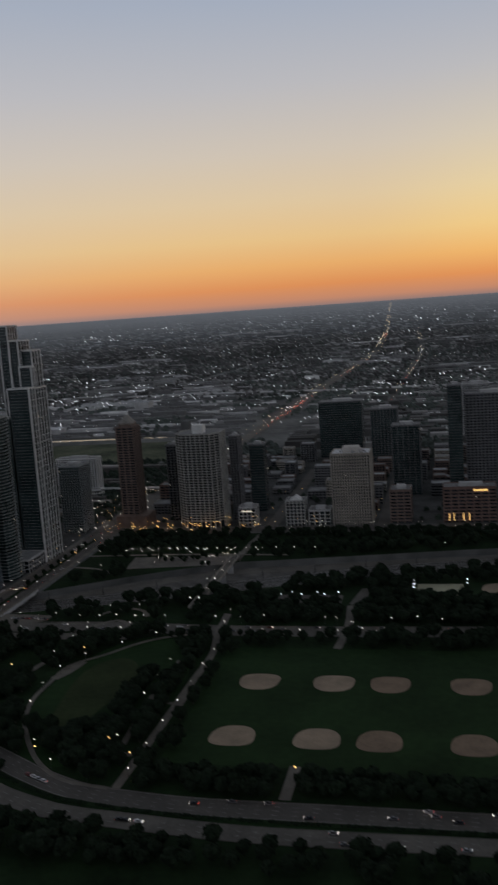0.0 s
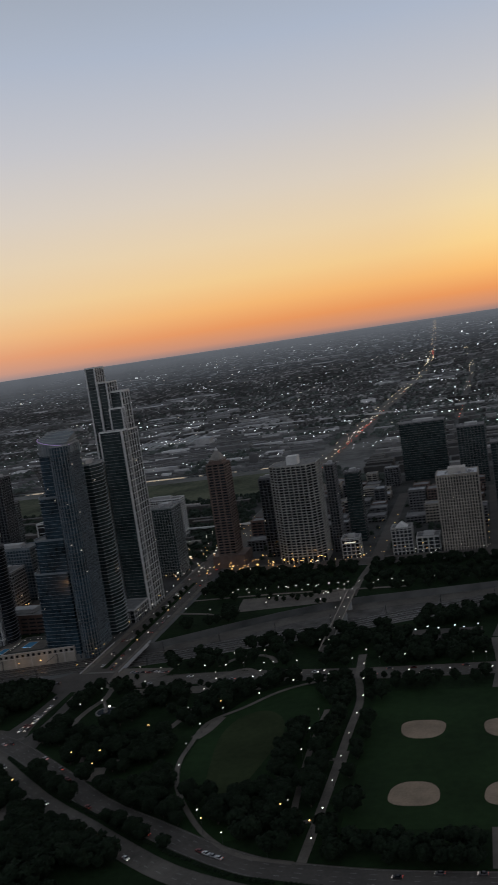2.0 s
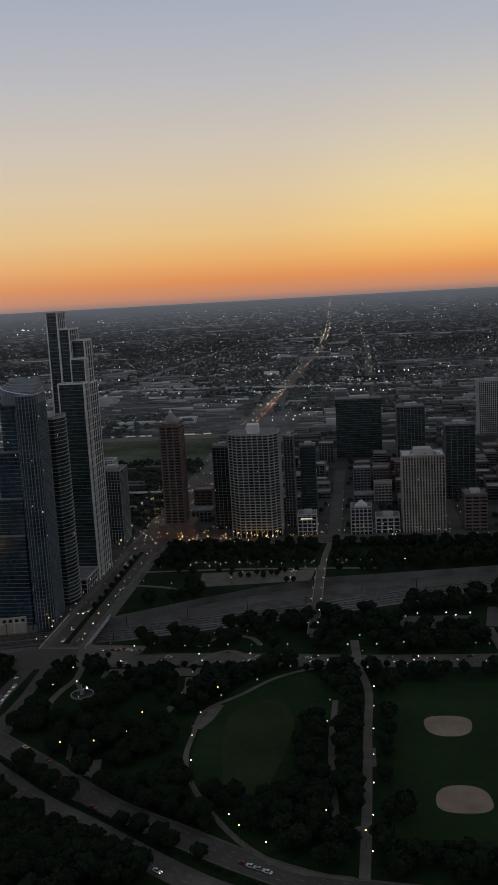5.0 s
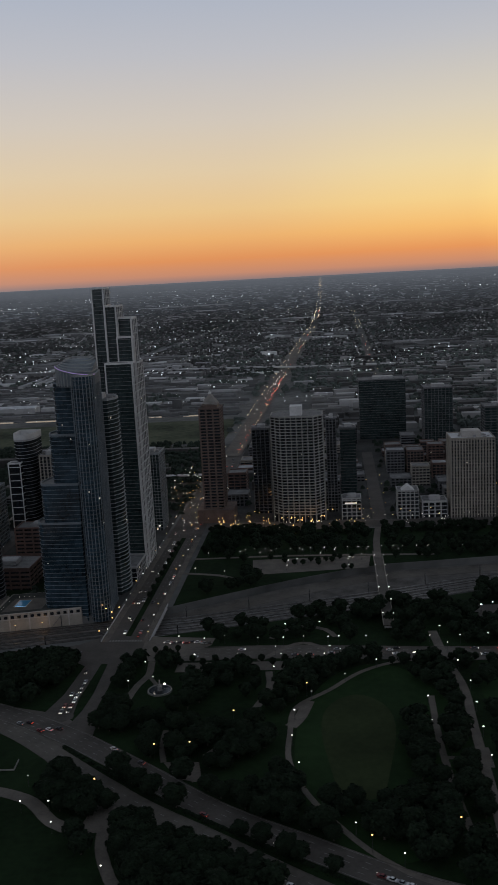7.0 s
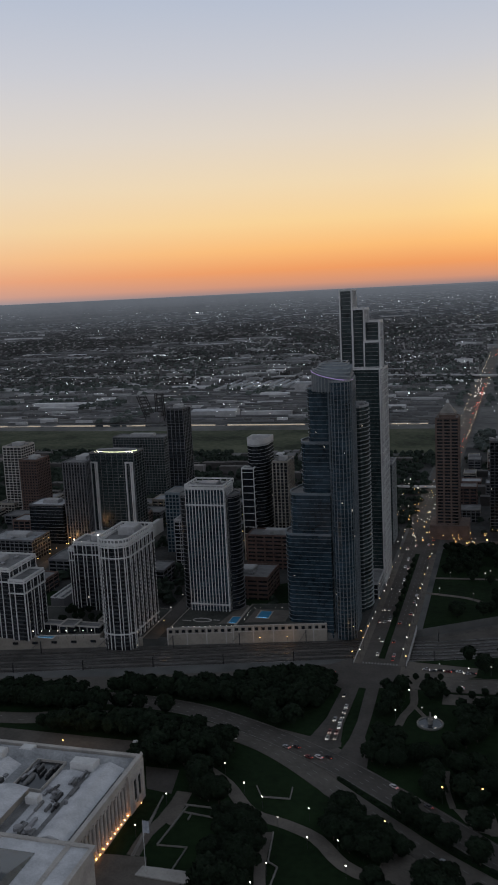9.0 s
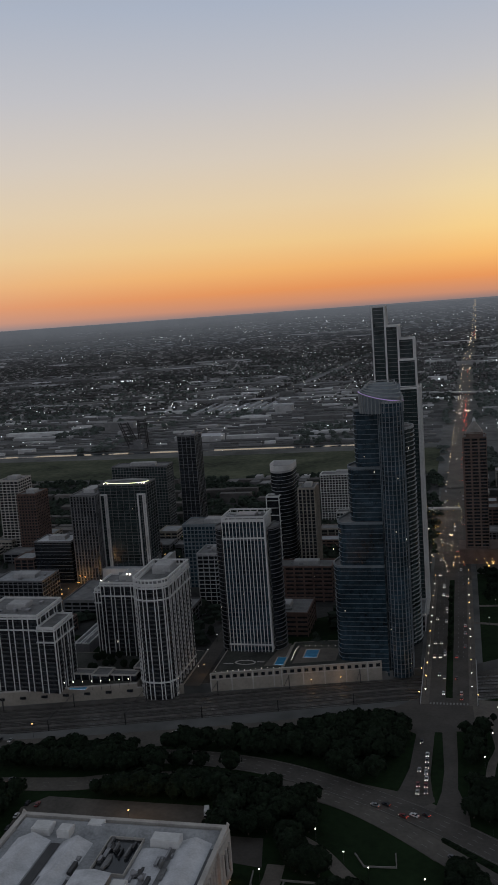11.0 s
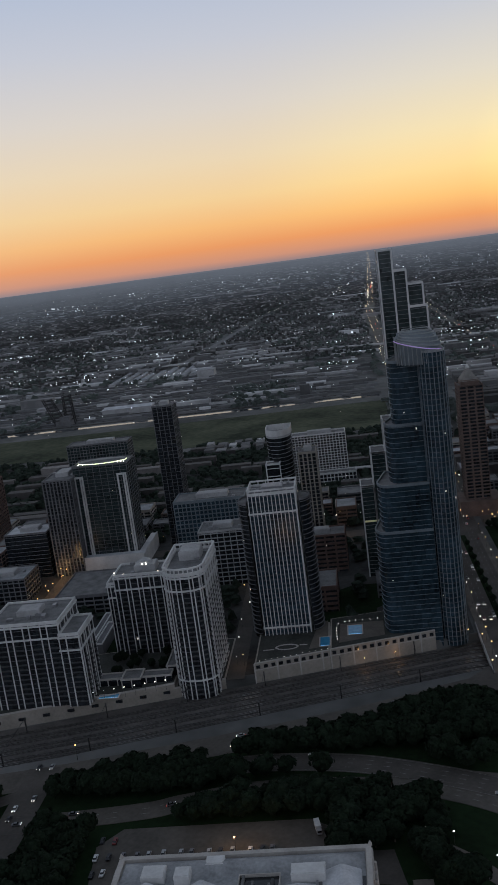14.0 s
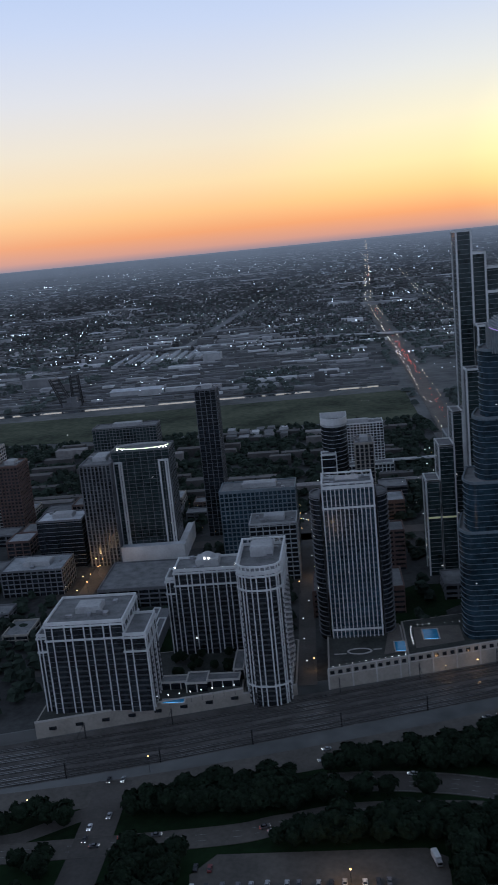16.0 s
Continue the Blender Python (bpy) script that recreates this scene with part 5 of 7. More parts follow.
# ridged skylights and roof machines
for x0, x1, y0, y1, h in ((-506, -491.6, 408, 468, 2.6), (-521, -508.5, 409, 461, 0.9), (-558, -544, 408, 462, 3.3), (-580, -564, 408, 462, 3.3)):
    ridge = Shell().prism(rect(x0, x1, y0, y1), 20.7, 20.7 + h, rect((x0 + x1) / 2 - 0.5, (x0 + x1) / 2 + 0.5, y0, y1))
    part("roof_ridge", ridge, ROOF_PALE, mu, "long pale ridged roof")
part("gutter", Shell().box(-491.4, -490.2, 410, 464, 20.7, 20.86), BLACK_GLASS, mu, "dark gutter along the eaves")
part("roof_gallery", Shell().prism(rect(-584, -490.2, 467.6, 478), 20.7, 23.0, rect(-582, -497, 472.6, 473.2)), ROOF_WORN, mu, "pale hipped roof gallery")
for x, y in ((-487.9, 480), (-586, 480)):
    part("acroterion", Shell().prism(rect(x - 0.8, x + 0.8, y - 0.8, y + 0.8), 22, 23.6, rect(x - 0.15, x + 0.15, y - 0.15, y + 0.15)), LIMESTONE, mu, "carved stone corner ornament")
# flat dark sheets imitate the shade inside light wells that are not cut
part("well_shade_sheet", Shell().box(-537, -522, 441, 466, 20.7, 20.9), BLACK_GLASS, mu, "flat dark sheet painted in for the shade of a light well")
part("parapet", Shell().ring(rect(-537.4, -521.6, 440.6, 466.4), 0.4, 20.7, 22.2), LIMESTONE, mu)
part("well_shade_sheet", Shell().box(-563, -558.5, 410, 460, 20.7, 20.95), DARK_METAL, mu, "flat dark sheet painted in for the shade of a light well")
part("grimy_valley", Shell().box(-508.3, -506.2, 409, 463, 20.7, 20.85).box(-525.3, -521.2, 409, 438, 20.7, 20.85), ROOF, mu, "dark grimy roof valley")
part("raised_skylight", Shell().prism(rect(-541, -526, 404, 438), 20.7, 24.2), TAN, mu)
part("skylight_roof", Shell().prism(rect(-541.4, -525.6, 403.6, 438.4), 24.2, 25.6, rect(-534, -533, 404, 438)), ROOF_PALE, mu)
for x0, x1, y0, y1, h in ((-517.5, -504.8, 462, 468.4, 3.6), (-523.5, -517.4, 430.5, 435, 3.4), (-562, -556, 464, 470, 3.4), (-575, -566, 465, 472, 3), (-551, -544, 472, 477, 2.2)):
    part("roof_machine", Shell().box(x0, x1, y0, y1, 20.7, 20.7 + h).box(x0 + 0.4, x1 - 0.4, y0 + 0.4, y1 - 0.4, 20.7 + h, 21 + h), WHITE, mu)
rr = random.Random(3)
for x, y, r in ((-517.3, 441.5, 1.6), (-513.5, 439, 1.3), (-516, 411.5, 2.2), (-511, 411, 1.8), (-505, 434, 0.9)):
    part("roof_fan", Shell().tube(x, y, 20.7, 23.0, r, r * 0.92, 14).tube(x, y, 23.0, 23.2, r * 0.7, r * 0.6, 14), METAL, mu, "round grey roof fan")
for cx, cy, sx, sy, m in ((-516, 440, 4, 4, 7), (-514, 413.5, 5, 3, 8), (-530, 453, 6, 10, 16), (-550.5, 434, 7, 22, 9), (-508, 452, 3, 8, 8), (-512, 430, 4, 10, 7)):
    for i in range(m):
        x, y, a, b = cx + rr.uniform(-sx, sx), cy + rr.uniform(-sy, sy), rr.uniform(0.35, 0.9), rr.uniform(1.0, 4.2)
        part("roof_vent", Shell().box(x - a, x + a, y - b, y + b, 20.7, 21.4 + rr.uniform(0.2, 1.3)), rr.choice((METAL, ROOF, DARK_METAL)), mu)
structure("terrace", Shell().prism([(-467, 420), (-443, 419), (-443, 427), (-466, 426.5)], 0.9, 1.5), LIMESTONE, "low white stone terrace round a flagpole", "terrace")
fl = thing("flagpole", "tall white flagpole with a hanging flag", "flagpole", at=(-463, 423, 1.5))
part("pole", Shell().tube(0, 0, 0, 24, 0.16, 0.08), WHITE, fl)
part("flag", Shell().prism([(0.1, 0), (1.0, 0.5), (2.0, 0.2), (2.6, 0.7), (2.6, 0.8), (2.0, 0.3), (1.0, 0.6), (0.1, 0.1)], 18, 23.6), material("flag_cloth", (0.30, 0.32, 0.36), 0.9), fl)
for pts in ([(-474, 429), (-478, 481)], [(-463, 476), (-466, 443), (-452, 444), (-453, 427)], [(-465, 476), (-446, 476), (-442, 474), (-444, 468), (-463, 470)], [(-477, 472), (-473, 430), (-466, 429)], [(-459, 470), (-459, 464)],
            [(-417, 463), (-414, 442), (-409, 439), (-409, 426), (-408, 400)], [(-435, 499), (-430, 490), (-416, 491), (-417, 501)]):
    gw = thing("garden_wall", "low white garden wall", "garden wall", group="garden walls")
    part("wall", ribbon(pts, 0.5, 0.9, 0.85, False), STONE_GREY, gw)

# fountain
fo = thing("fountain", "round stone park fountain with a central statue plinth", "fountain", at=(-356.5, 580, 0.12))
fo.scale = (0.83, 0.83, 0.9)
part("basin", Shell().ring([(9 * math.cos(a), 9 * math.sin(a)) for a in [2 * math.pi * i / 28 for i in range(28)]], 0.9, 0, 1.1), STONE_GREY, fo)
part("water", Shell().tube(0, 0, 0, 0.7, 8.15, 8.15, 28), WATER, fo)
part("plinth", Shell().tube(0, 0, 0, 3, 2, 1.4, 12).tube(0, 0, 3, 3.6, 1.8, 1.8, 12), STONE_GREY, fo)
part("statue_column", Shell().tube(0, 0, 3.6, 7.4, 0.7, 0.35, 10).ball(0, 0, 7.8, 0.5), STONE_GREY, fo)
part("fountain_lamp", Shell().ball(3.5, 1.5, 4.6, 0.75), LAMP_WHITE, fo, "bright fountain lamp")

# softball infields
def infield(x, y, s, turn, soil=DIRT):
    ring = [2 * math.pi * i / 32 for i in range(32)]
    pts = [((13.2 - 2.0 * math.sin(a)) * s * math.copysign(abs(math.cos(a)) ** 0.75, math.cos(a)), 12.3 * math.copysign(abs(math.sin(a)) ** 0.75, math.sin(a))) for a in ring]
    ob = thing("softball_infield", "tan dirt softball infield in the grass" if soil == DIRT else "darker brown dirt softball infield in the grass", "infield", at=(x, y, 0.17), group="softball infields", turn=turn)
    part("dirt", Shell().prism(pts, -0.1, 0.06), soil, ob)
    part("mound", Shell().tube(0, -2, 0.06, 0.2, 1.6, 1.2, 10), soil, ob)


for x, y in ((-131, 465.5), (-82, 465.5), (-47, 465.5), (4, 465), (52, 465), (100, 465), (-131, 540), (-82, 540), (-46, 540), (4, 540), (52, 540), (100, 540)):
    infield(x, y, 1.0 if x < -70 else 0.95, 0 if y < 500 else 180, DIRT if x < -70 else DIRT_BROWN)
infield(30, 735, 1.0, 0)

# pedestrian bridge
pb = thing("footbridge", "long pale pedestrian bridge over the railway cutting", "footbridge")
part("deck", Shell().box(-217, -209.5, 668, 818, 4.2, 5.0), CONCRETE_ROAD, pb)
for x in (-217, -209.5):
    part("parapet", Shell().box(x - 0.2, x + 0.2, 668, 818, 5.0, 6.2), TAN, pb)
for y in (675, 705, 735, 765, 795):
    part("pier", Shell().box(-216, -210.5, y - 0.7, y + 0.7, CUT, 4.2), GREY, pb)
part("ramp", Shell().prism(rect(-217, -209.5, 818, 850), 0.1, 0.3).prism(rect(-216, -210, 818, 846), 0.3, 4.5, rect(-216, -210, 818, 820)), PATH, pb)


# clipped hedges along the lakeside drive
hg = random.Random(17)
hs = Shell()
for i, q in enumerate(spline(STRIP, 2.2)):
    if -440 < q.x < 160 and hg.random() < 0.9:
        r, z = hg.uniform(0.9, 1.5), hg.uniform(0.5, 0.9)
        hs.tube(q.x + hg.uniform(-0.5, 0.5), q.y + hg.uniform(-0.5, 0.5), 0.3, z + 0.4, r, r * 0.9, 6).tube(q.x, q.y, z + 0.4, z + 0.9, r * 0.9, r * 0.45, 6)
tagged(part("hedge", hs, LEAF), "clipped dark hedge along the planted road strip", "hedge", "", "stuff")


# ---- trees ----
def crown_mesh(seed, r, h, n):
    """A crown of many leafy clumps with an uneven outline, on short limbs."""
    g = random.Random(seed)
    v, f = [], []
    lobes = [(0, 0, h * 0.5, r * 0.8), (0.1 * r, 0, h * 0.56, r * 0.74)]
    for i in range(9):
        a, q = i * 2.4 + g.uniform(-0.4, 0.4), r * g.uniform(0.15, 0.72)
        lobes.append((q * math.cos(a), q * math.sin(a), h * (0.78 - 0.42 * (q / r) ** 2) + g.uniform(-0.5, 0.4), r * g.uniform(0.24, 0.36)))
    fine = n > 120
    for i in range(n):
        lx, ly, lz, lr = g.choice(lobes + lobes[:2] * 2)
        a, b = g.uniform(0, 2 * math.pi), g.uniform(-0.3, 1.0)
        q = math.sqrt(max(0, 1 - b * b)) * lr
        c = Vector((lx + q * math.cos(a), ly + q * math.sin(a), lz + b * lr * 0.85))
        s, k = g.uniform(0.5, 1.15) * r / (7.0 if fine else 5.0), len(v)
        d = (c - Vector((lx, ly, lz)) + Vector((g.uniform(-1, 1), g.uniform(-1, 1), g.uniform(-0.5, 0.8))) * lr * 0.8).normalized()
        e1 = d.orthogonal().normalized()
        e2 = d.cross(e1)
        m = g.choice((3, 4, 5)) if fine else 4
        ph = g.uniform(0, 6)
        v += [c + (e1 * math.cos(ph + 2 * math.pi * j / m) + e2 * math.sin(ph + 2 * math.pi * j / m)) * s * g.uniform(0.7, 1.4) - d * 0.12 * s for j in range(m)] + [c + d * s * 0.3]
        f += [(k + j, k + (j + 1) % m, k + m) for j in range(m)]
    for lx, ly, lz, lr in lobes:
        s = Shell().ball(lx, ly, lz, lr * 0.9, (8 if fine else 6) if lr < 0.5 * r else 8, (6 if fine else 4) if lr < 0.5 * r else 5)
        k = len(v)
        o = Vector((lx, ly, lz))
        v += [o + (Vector(p) - o) * g.uniform(0.72, 1.08) for p in s.v]
        f += [tuple(k + i for i in q) for q in s.f]
    me = bpy.data.meshes.new("crown")
    me.from_pydata([tuple(p) for p in v], [], f)
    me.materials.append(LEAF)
    return me


def trunk_mesh(seed, h):
    g = random.Random(seed)
    s = Shell().tube(0, 0, 0, h * 0.55, 0.38, 0.22, 7)
    for i in range(4):
        a, l = g.uniform(0, 6.3), g.uniform(1.5, 3)
        x, y = math.cos(a) * l, math.sin(a) * l
        k = len(s.v)
        s.v += [(-0.12, 0, h * 0.35), (0.12, 0, h * 0.35), (0, 0.14, h * 0.38), (x - 0.05, y, h * 0.62), (x + 0.05, y, h * 0.62), (x, y + 0.06, h * 0.64)]
        s.f += [(k, k + 1, k + 4, k + 3), (k + 1, k + 2, k + 5, k + 4), (k + 2, k, k + 3, k + 5)]
    return s.mesh("trunk", BARK)


CROWNS = [crown_mesh(i, 6.4, 12.0, 560) for i in range(6)]
LIGHT_CROWNS = [crown_mesh(20 + i, 6.4, 12.0, 84) for i in range(6)]
TRUNKS = [trunk_mesh(i, 11.5) for i in range(3)]
tg = random.Random(11)
ROADS = [(spline(SB, 12), 10.0), (spline(NB, 12), 10.5), (spline([(420, 640), (60, 636), (-150, 631), (-280, 636), (-362, 633), (-425, 641), (-502, 614), (-640, 580), (-760, 562)], 12), 14.0),
         ([Vector((-656, y)) for y in range(300, 600, 12)], 13)] + [(spline(p, 8), w / 2 + 4.2) for p, w in PATHS]


def free(x, y, pad=0.0):
    for line, w in ROADS:
        for p in line:
            if abs(p.x - x) < w and abs(p.y - y) < w and (p.x - x) ** 2 + (p.y - y) ** 2 < (w + pad) ** 2:
                return False
    if -419 < x < -387 and y > 532 or -422 < x < -330 and y > 620 and y < 668:
        return False
    if ((x + 358) / 19) ** 2 + ((y - 572) / 33) ** 2 < 1 or ((x + 228) / 45) ** 2 + ((y - 518) / 94) ** 2 < 1 and not (x > -214 and y < 545) and not y < 462:
        return False
    if -160 < x < 230 and 436 < y < 594:
        return False
    if -480 < x < -442 and y < 480 or -221 < x < -205 and y > 818:
        return False
    if -500 < x < -470 and 478 < y < 508:
        return False
    if -595 < x < -478 and y < 486 or -492 < x < -438 and y < 436 or -616 < x < -503 and 480 < y < 533 or -152 < x < -94 and 686 < y < 720 or -92 < x < -73 and 688 < y < 738 or -40 < x < 50 and 700 < y < 750:
        return False
    if -354 < x < -248 and 604 < y < 624 or -325 < x < -218 and 788 < y < 840 or -478 < x < -462 and y < 490 or -418 < x < -400 and 400 < y < 466 or -412 < x < -370 and 405 < y < 446:
        return False
    return True


def plantable(x, y):
    return (y < east_edge(x) - 5 or y > west_edge(x) + 5) and free(x, y)


spots = []


def scatter(x0, x1, y0, y1, n, gap, ok=lambda x, y: True):
    for _ in range(n):
        x, y = tg.uniform(x0, x1), tg.uniform(y0, y1)
        if ok(x, y) and plantable(x, y) and all((x - a) ** 2 + (y - b) ** 2 > gap * gap for a, b in spots):
            spots.append((x, y))


scatter(-280, -160, 405, 620, 900, 5.6, lambda x, y: (True) if not (x > -174 and tg.random() < 0.75) else False)
scatter(-386, -270, 420, 620, 1400, 5.2, lambda x, y: noise.noise(Vector((x * 0.03, y * 0.03, 0))) > -0.12)
scatter(-160, 240, 600, 700, 1000, 5.8)
scatter(-168, 240, 402, 421, 480, 5.2)
scatter(-330, 240, 300, 364, 640, 6.2, lambda x, y: (x > -215 and y > 340) or noise.noise(Vector((x * 0.02, y * 0.02, 5))) > 0.18)
scatter(-610, -408, 583, 634, 2600, 4.2, lambda x, y: y < 618 + (x + 500) * 0.22)
scatter(-655, -535, 556, 590, 1500, 4.2)
scatter(-530, -430, 558, 572, 60, 5)
scatter(-575, -486, 528, 547, 600, 4.2)
scatter(-502, -458, 496, 546, 320, 4.6)
scatter(-650, -600, 520, 534, 120, 5)
scatter(-392, -356, 452, 492, 420, 4.4)
scatter(-347, -275, 395, 462, 900, 4.4)
scatter(-466, -446, 478, 492, 60, 5.0)
scatter(-442, -420, 400, 470, 220, 5.0)
scatter(-490, -478, 408, 460, 60, 5.0)
scatter(-405, -290, 300, 420, 260, 6.2, lambda x, y: noise.noise(Vector((x * 0.02, y * 0.02, 8))) > 0.15)
scatter(-760, -665, 440, 590, 300, 5.8)
scatter(-660, -614, 470, 530, 200, 4.4)
scatter(-372, 240, 905, 926, 520, 5.2)
scatter(-370, 240, 740, 900, 760, 6.2, lambda x, y: not (-325 < x < -160 and 836 < y < 848) and not (-372 < x < -330 and 760 < y < 830))
scatter(-360, 240, 640, 700, 260, 6.0)
scatter(-330, 240, 690, 765, 620, 5.6)
order = sorted(range(len(spots)), key=lambda i: abs(spots[i][1] - 480) + 0.4 * abs(spots[i][0] + 330))
near_ok = [False] * len(spots)
for i in order[:230]:
    near_ok[i] = True
rest_v, rest_f = [], []
for i, (x, y) in enumerate(spots):
    k = tg.uniform(0.7, 1.2) * (0.7 if y > 895 else 0.8 if x > -168 and y < 425 else 1.0)
    if near_ok[i]:
        tr = thing("tree", "leafy dark green park tree", "tree", at=(x, y, 0.08), group="park trees", turn=tg.uniform(0, 360))
        tr.scale = (k, k, k * tg.uniform(0.85, 1.1))
        part("trunk", TRUNKS[i % 3], None, tr)
        part("crown", CROWNS[i % 6], None, tr)
    else:
        base, a = len(rest_v), tg.uniform(0, 6.28)
        me = LIGHT_CROWNS[i % 6]
        c, q = math.cos(a) * k, math.sin(a) * k
        rest_v += [(x + c * p.co.x - q * p.co.y, y + q * p.co.x + c * p.co.y, 0.1 + k * p.co.z) for p in me.vertices]
        rest_f += [[base + j for j in p.vertices] for p in me.polygons]
        tk = len(rest_v)
        rest_v += [(x - 0.3, y, 0), (x + 0.3, y, 0), (x, y + 0.4, 0), (x, y, 6 * k)]
        rest_f += [(tk, tk + 1, tk + 3), (tk + 1, tk + 2, tk + 3), (tk + 2, tk, tk + 3)]
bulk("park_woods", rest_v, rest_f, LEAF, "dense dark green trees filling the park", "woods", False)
for x, y in ((-370, 635), (-363, 636), (-355, 637)):
    tr = thing("tree", "small clipped tree in a paved pit", "tree", at=(x, y, 0.25), group="young trees", turn=tg.uniform(0, 360))
    tr.scale = (0.35, 0.35, 0.45)
    part("trunk", TRUNKS[0], None, tr)
    part("crown", CROWNS[1], None, tr)
for i in range(16):
    tr = thing("tree", "small tree on the paved park strip", "tree", at=(tg.uniform(-314, -224), tg.uniform(800, 832), 0.2), group="young trees", turn=tg.uniform(0, 360))
    tr.scale = (0.42, 0.42, 0.5)
    part("trunk", TRUNKS[i % 3], None, tr)
    part("crown", CROWNS[i % 6], None, tr)
for i in range(26):
    tr = thing("tree", "small young street tree in paving", "tree", at=(-350 + i * 7.5, 615 + (i % 2) * 5, 0.1), group="young trees", turn=tg.uniform(0, 360))
    tr.scale = (0.42, 0.42, 0.5)
    part("trunk", TRUNKS[i % 3], None, tr)
    part("crown", CROWNS[i % 6], None, tr)
for i in range(16):
    tr = thing("tree", "small dark tree in the raised courtyard garden", "tree", at=(tg.uniform(-645, -607), tg.uniform(681, 707), 3.9), group="young trees", turn=tg.uniform(0, 360))
    tr.scale = (0.5, 0.5, 0.55)
    part("trunk", TRUNKS[i % 3], None, tr)
    part("crown", CROWNS[i % 6], None, tr)
for i in range(9):
    tr = thing("tree", "small median tree in the avenue", "tree", at=(-395.5, 740 + i * 17, 0.4), group="median trees", turn=tg.uniform(0, 360))
    tr.scale = (0.4, 0.4, 0.5)
    part("trunk", TRUNKS[i % 3], None, tr)
    part("crown", CROWNS[i % 6], None, tr)


# ---- the far plain ----
far = np.random.default_rng(4)
# the avenue and a second street running on to the horizon
def avenue(y):
    """The avenue's line: straight on the plain, and drawn on towards the horizon where the plain is drawn together."""
    r = np.maximum(y - MID_Y, 1.0)
    near = -394 + 0.0135 * (y - 1250)
    rr = FLAT + (REACH - FLAT) * (r - FLAT) / np.maximum(REACH - 2 * FLAT + r, 1.0)
    drawn = -361.0 + 46.0 * (rr - FLAT) / 800.0
    return np.where(r > FLAT, MID_X + r * (drawn - MID_X) / np.maximum(rr, 1.0), near)


def side_street(y):
    return -150 + 0.010 * (y - 2300)


def far_strip(x, y0, y1, w, mat, label, name="road"):
    ys = np.concatenate([np.arange(y0, 6000, 60), np.geomspace(6000, y1, 30)])
    v = np.array([(x(y) + q, y, 1.2) for y in ys for q in (-w / 2, w / 2)])
    f = [(2 * i, 2 * i + 1, 2 * i + 3, 2 * i + 2) for i in range(len(ys) - 1)]
    me = bpy.data.meshes.new(name)
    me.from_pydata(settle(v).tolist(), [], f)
    me.materials.append(mat)
    tagged(new(name, me), label, "road", "", "structure")


far_strip(avenue, 1300, 26500, 26, CONCRETE_ROAD, "straight avenue running to the horizon")
far_strip(side_street, 2150, 7000, 11, ASPHALT, "straight side street running to the horizon")
def diagonal(y):
    return np.interp(y, [1931, 2124, 2604, 3435, 5153, 9000], [-1024, -962, -920, -879, -773, -640])


far_strip(diagonal, 1931, 9000, 22, ROOF, "pale expressway running off across the plain")
structure("viaduct", Shell().box(-520, -388, 1154, 1162, 6, 7.4), GREY, "pale low viaduct crossing by the avenue", "viaduct")
# vacant green field, river and rail yards
structure("vacant_field", sheet([(-1300, 1420), (-1000, 1432), (-760, 1405), (-600, 1420), (-420, 1408), (-420, 1640), (-900, 1622), (-1300, 1626)], 0.5, 0.4), MEADOW, "wide vacant green field", "field")
structure("river", sheet([(-1500, 1672), (-425, 1690), (-425, 1706), (-1500, 1692)], 0.45, 0.4), WATER, "narrow river reflecting the dusk sky", "water")
for k in range(64):
    y = 1715 + k * 9.6 + far.uniform(-3, 3)
    x0, x1 = far.uniform(-1700, -1000), far.uniform(-900, -425)
    mat, lb = [(SLEEPER, "dark rail yard track"), (BALLAST, "grey rail yard ballast strip"), (DARK_CONC, "grey rail yard service road"), (SLEEPER, "dark rail yard track"), (DARK_CONC, "grey line of parked rail cars")][k % 5]
    structure("rail_yard_track", Shell().box(x0, x1, y, y + far.uniform(2, 6), 0, 3.6 if k % 5 == 4 else 0.6), mat, lb, "railway track")
structure("expressway", ribbon([(-2300, 2740), (-1445, 2622), (-1081, 2573), (-740, 2540), (-420, 2500), (-372, 2470), (300, 2440)], 24, 8, 3, False), GREY, "long elevated expressway crossing the plain", "road")
for k in range(9):
    x = -1045 + k * 24
    sh = thing("freight_shed", "long low freight shed with a pale roof", "shed", at=(x, 2260 + 20 * (k % 3), 0), group="freight sheds")
    L = far.uniform(150, 300)
    part("wall", Shell().box(0, 13, 0, L, 0, 6), GREY, sh)
    part("roof", Shell().prism(rect(-0.5, 13.5, -0.5, L + 0.5), 6, 8, rect(6, 7, -0.5, L + 0.5)), ROOF_WORN, sh)
bw = thing("warehouse", "large white cube warehouse by the yards", "warehouse", at=(-818, 2205, 0))
part("wall", Shell().box(0, 40, 0, 36, 0, 22), GREY, bw)
part("roof", Shell().box(0.5, 39.5, 0.5, 35.5, 22, 22.5), ROOF_WORN, bw)
bw = thing("warehouse", "broad low warehouse with a pale roof", "warehouse", at=(-940, 1800, 0))
part("wall", Shell().box(0, 95, 0, 34, 0, 12), GREY, bw)
part("roof", Shell().prism(rect(-0.5, 95.5, -0.5, 34.5), 12, 15, rect(2, 93, 16, 18)), ROOF_PALE, bw)


def in_view(x, y):
    d = y + 20
    return (x > -0.70 * d - 120) & (x < 0.24 * d + 120)


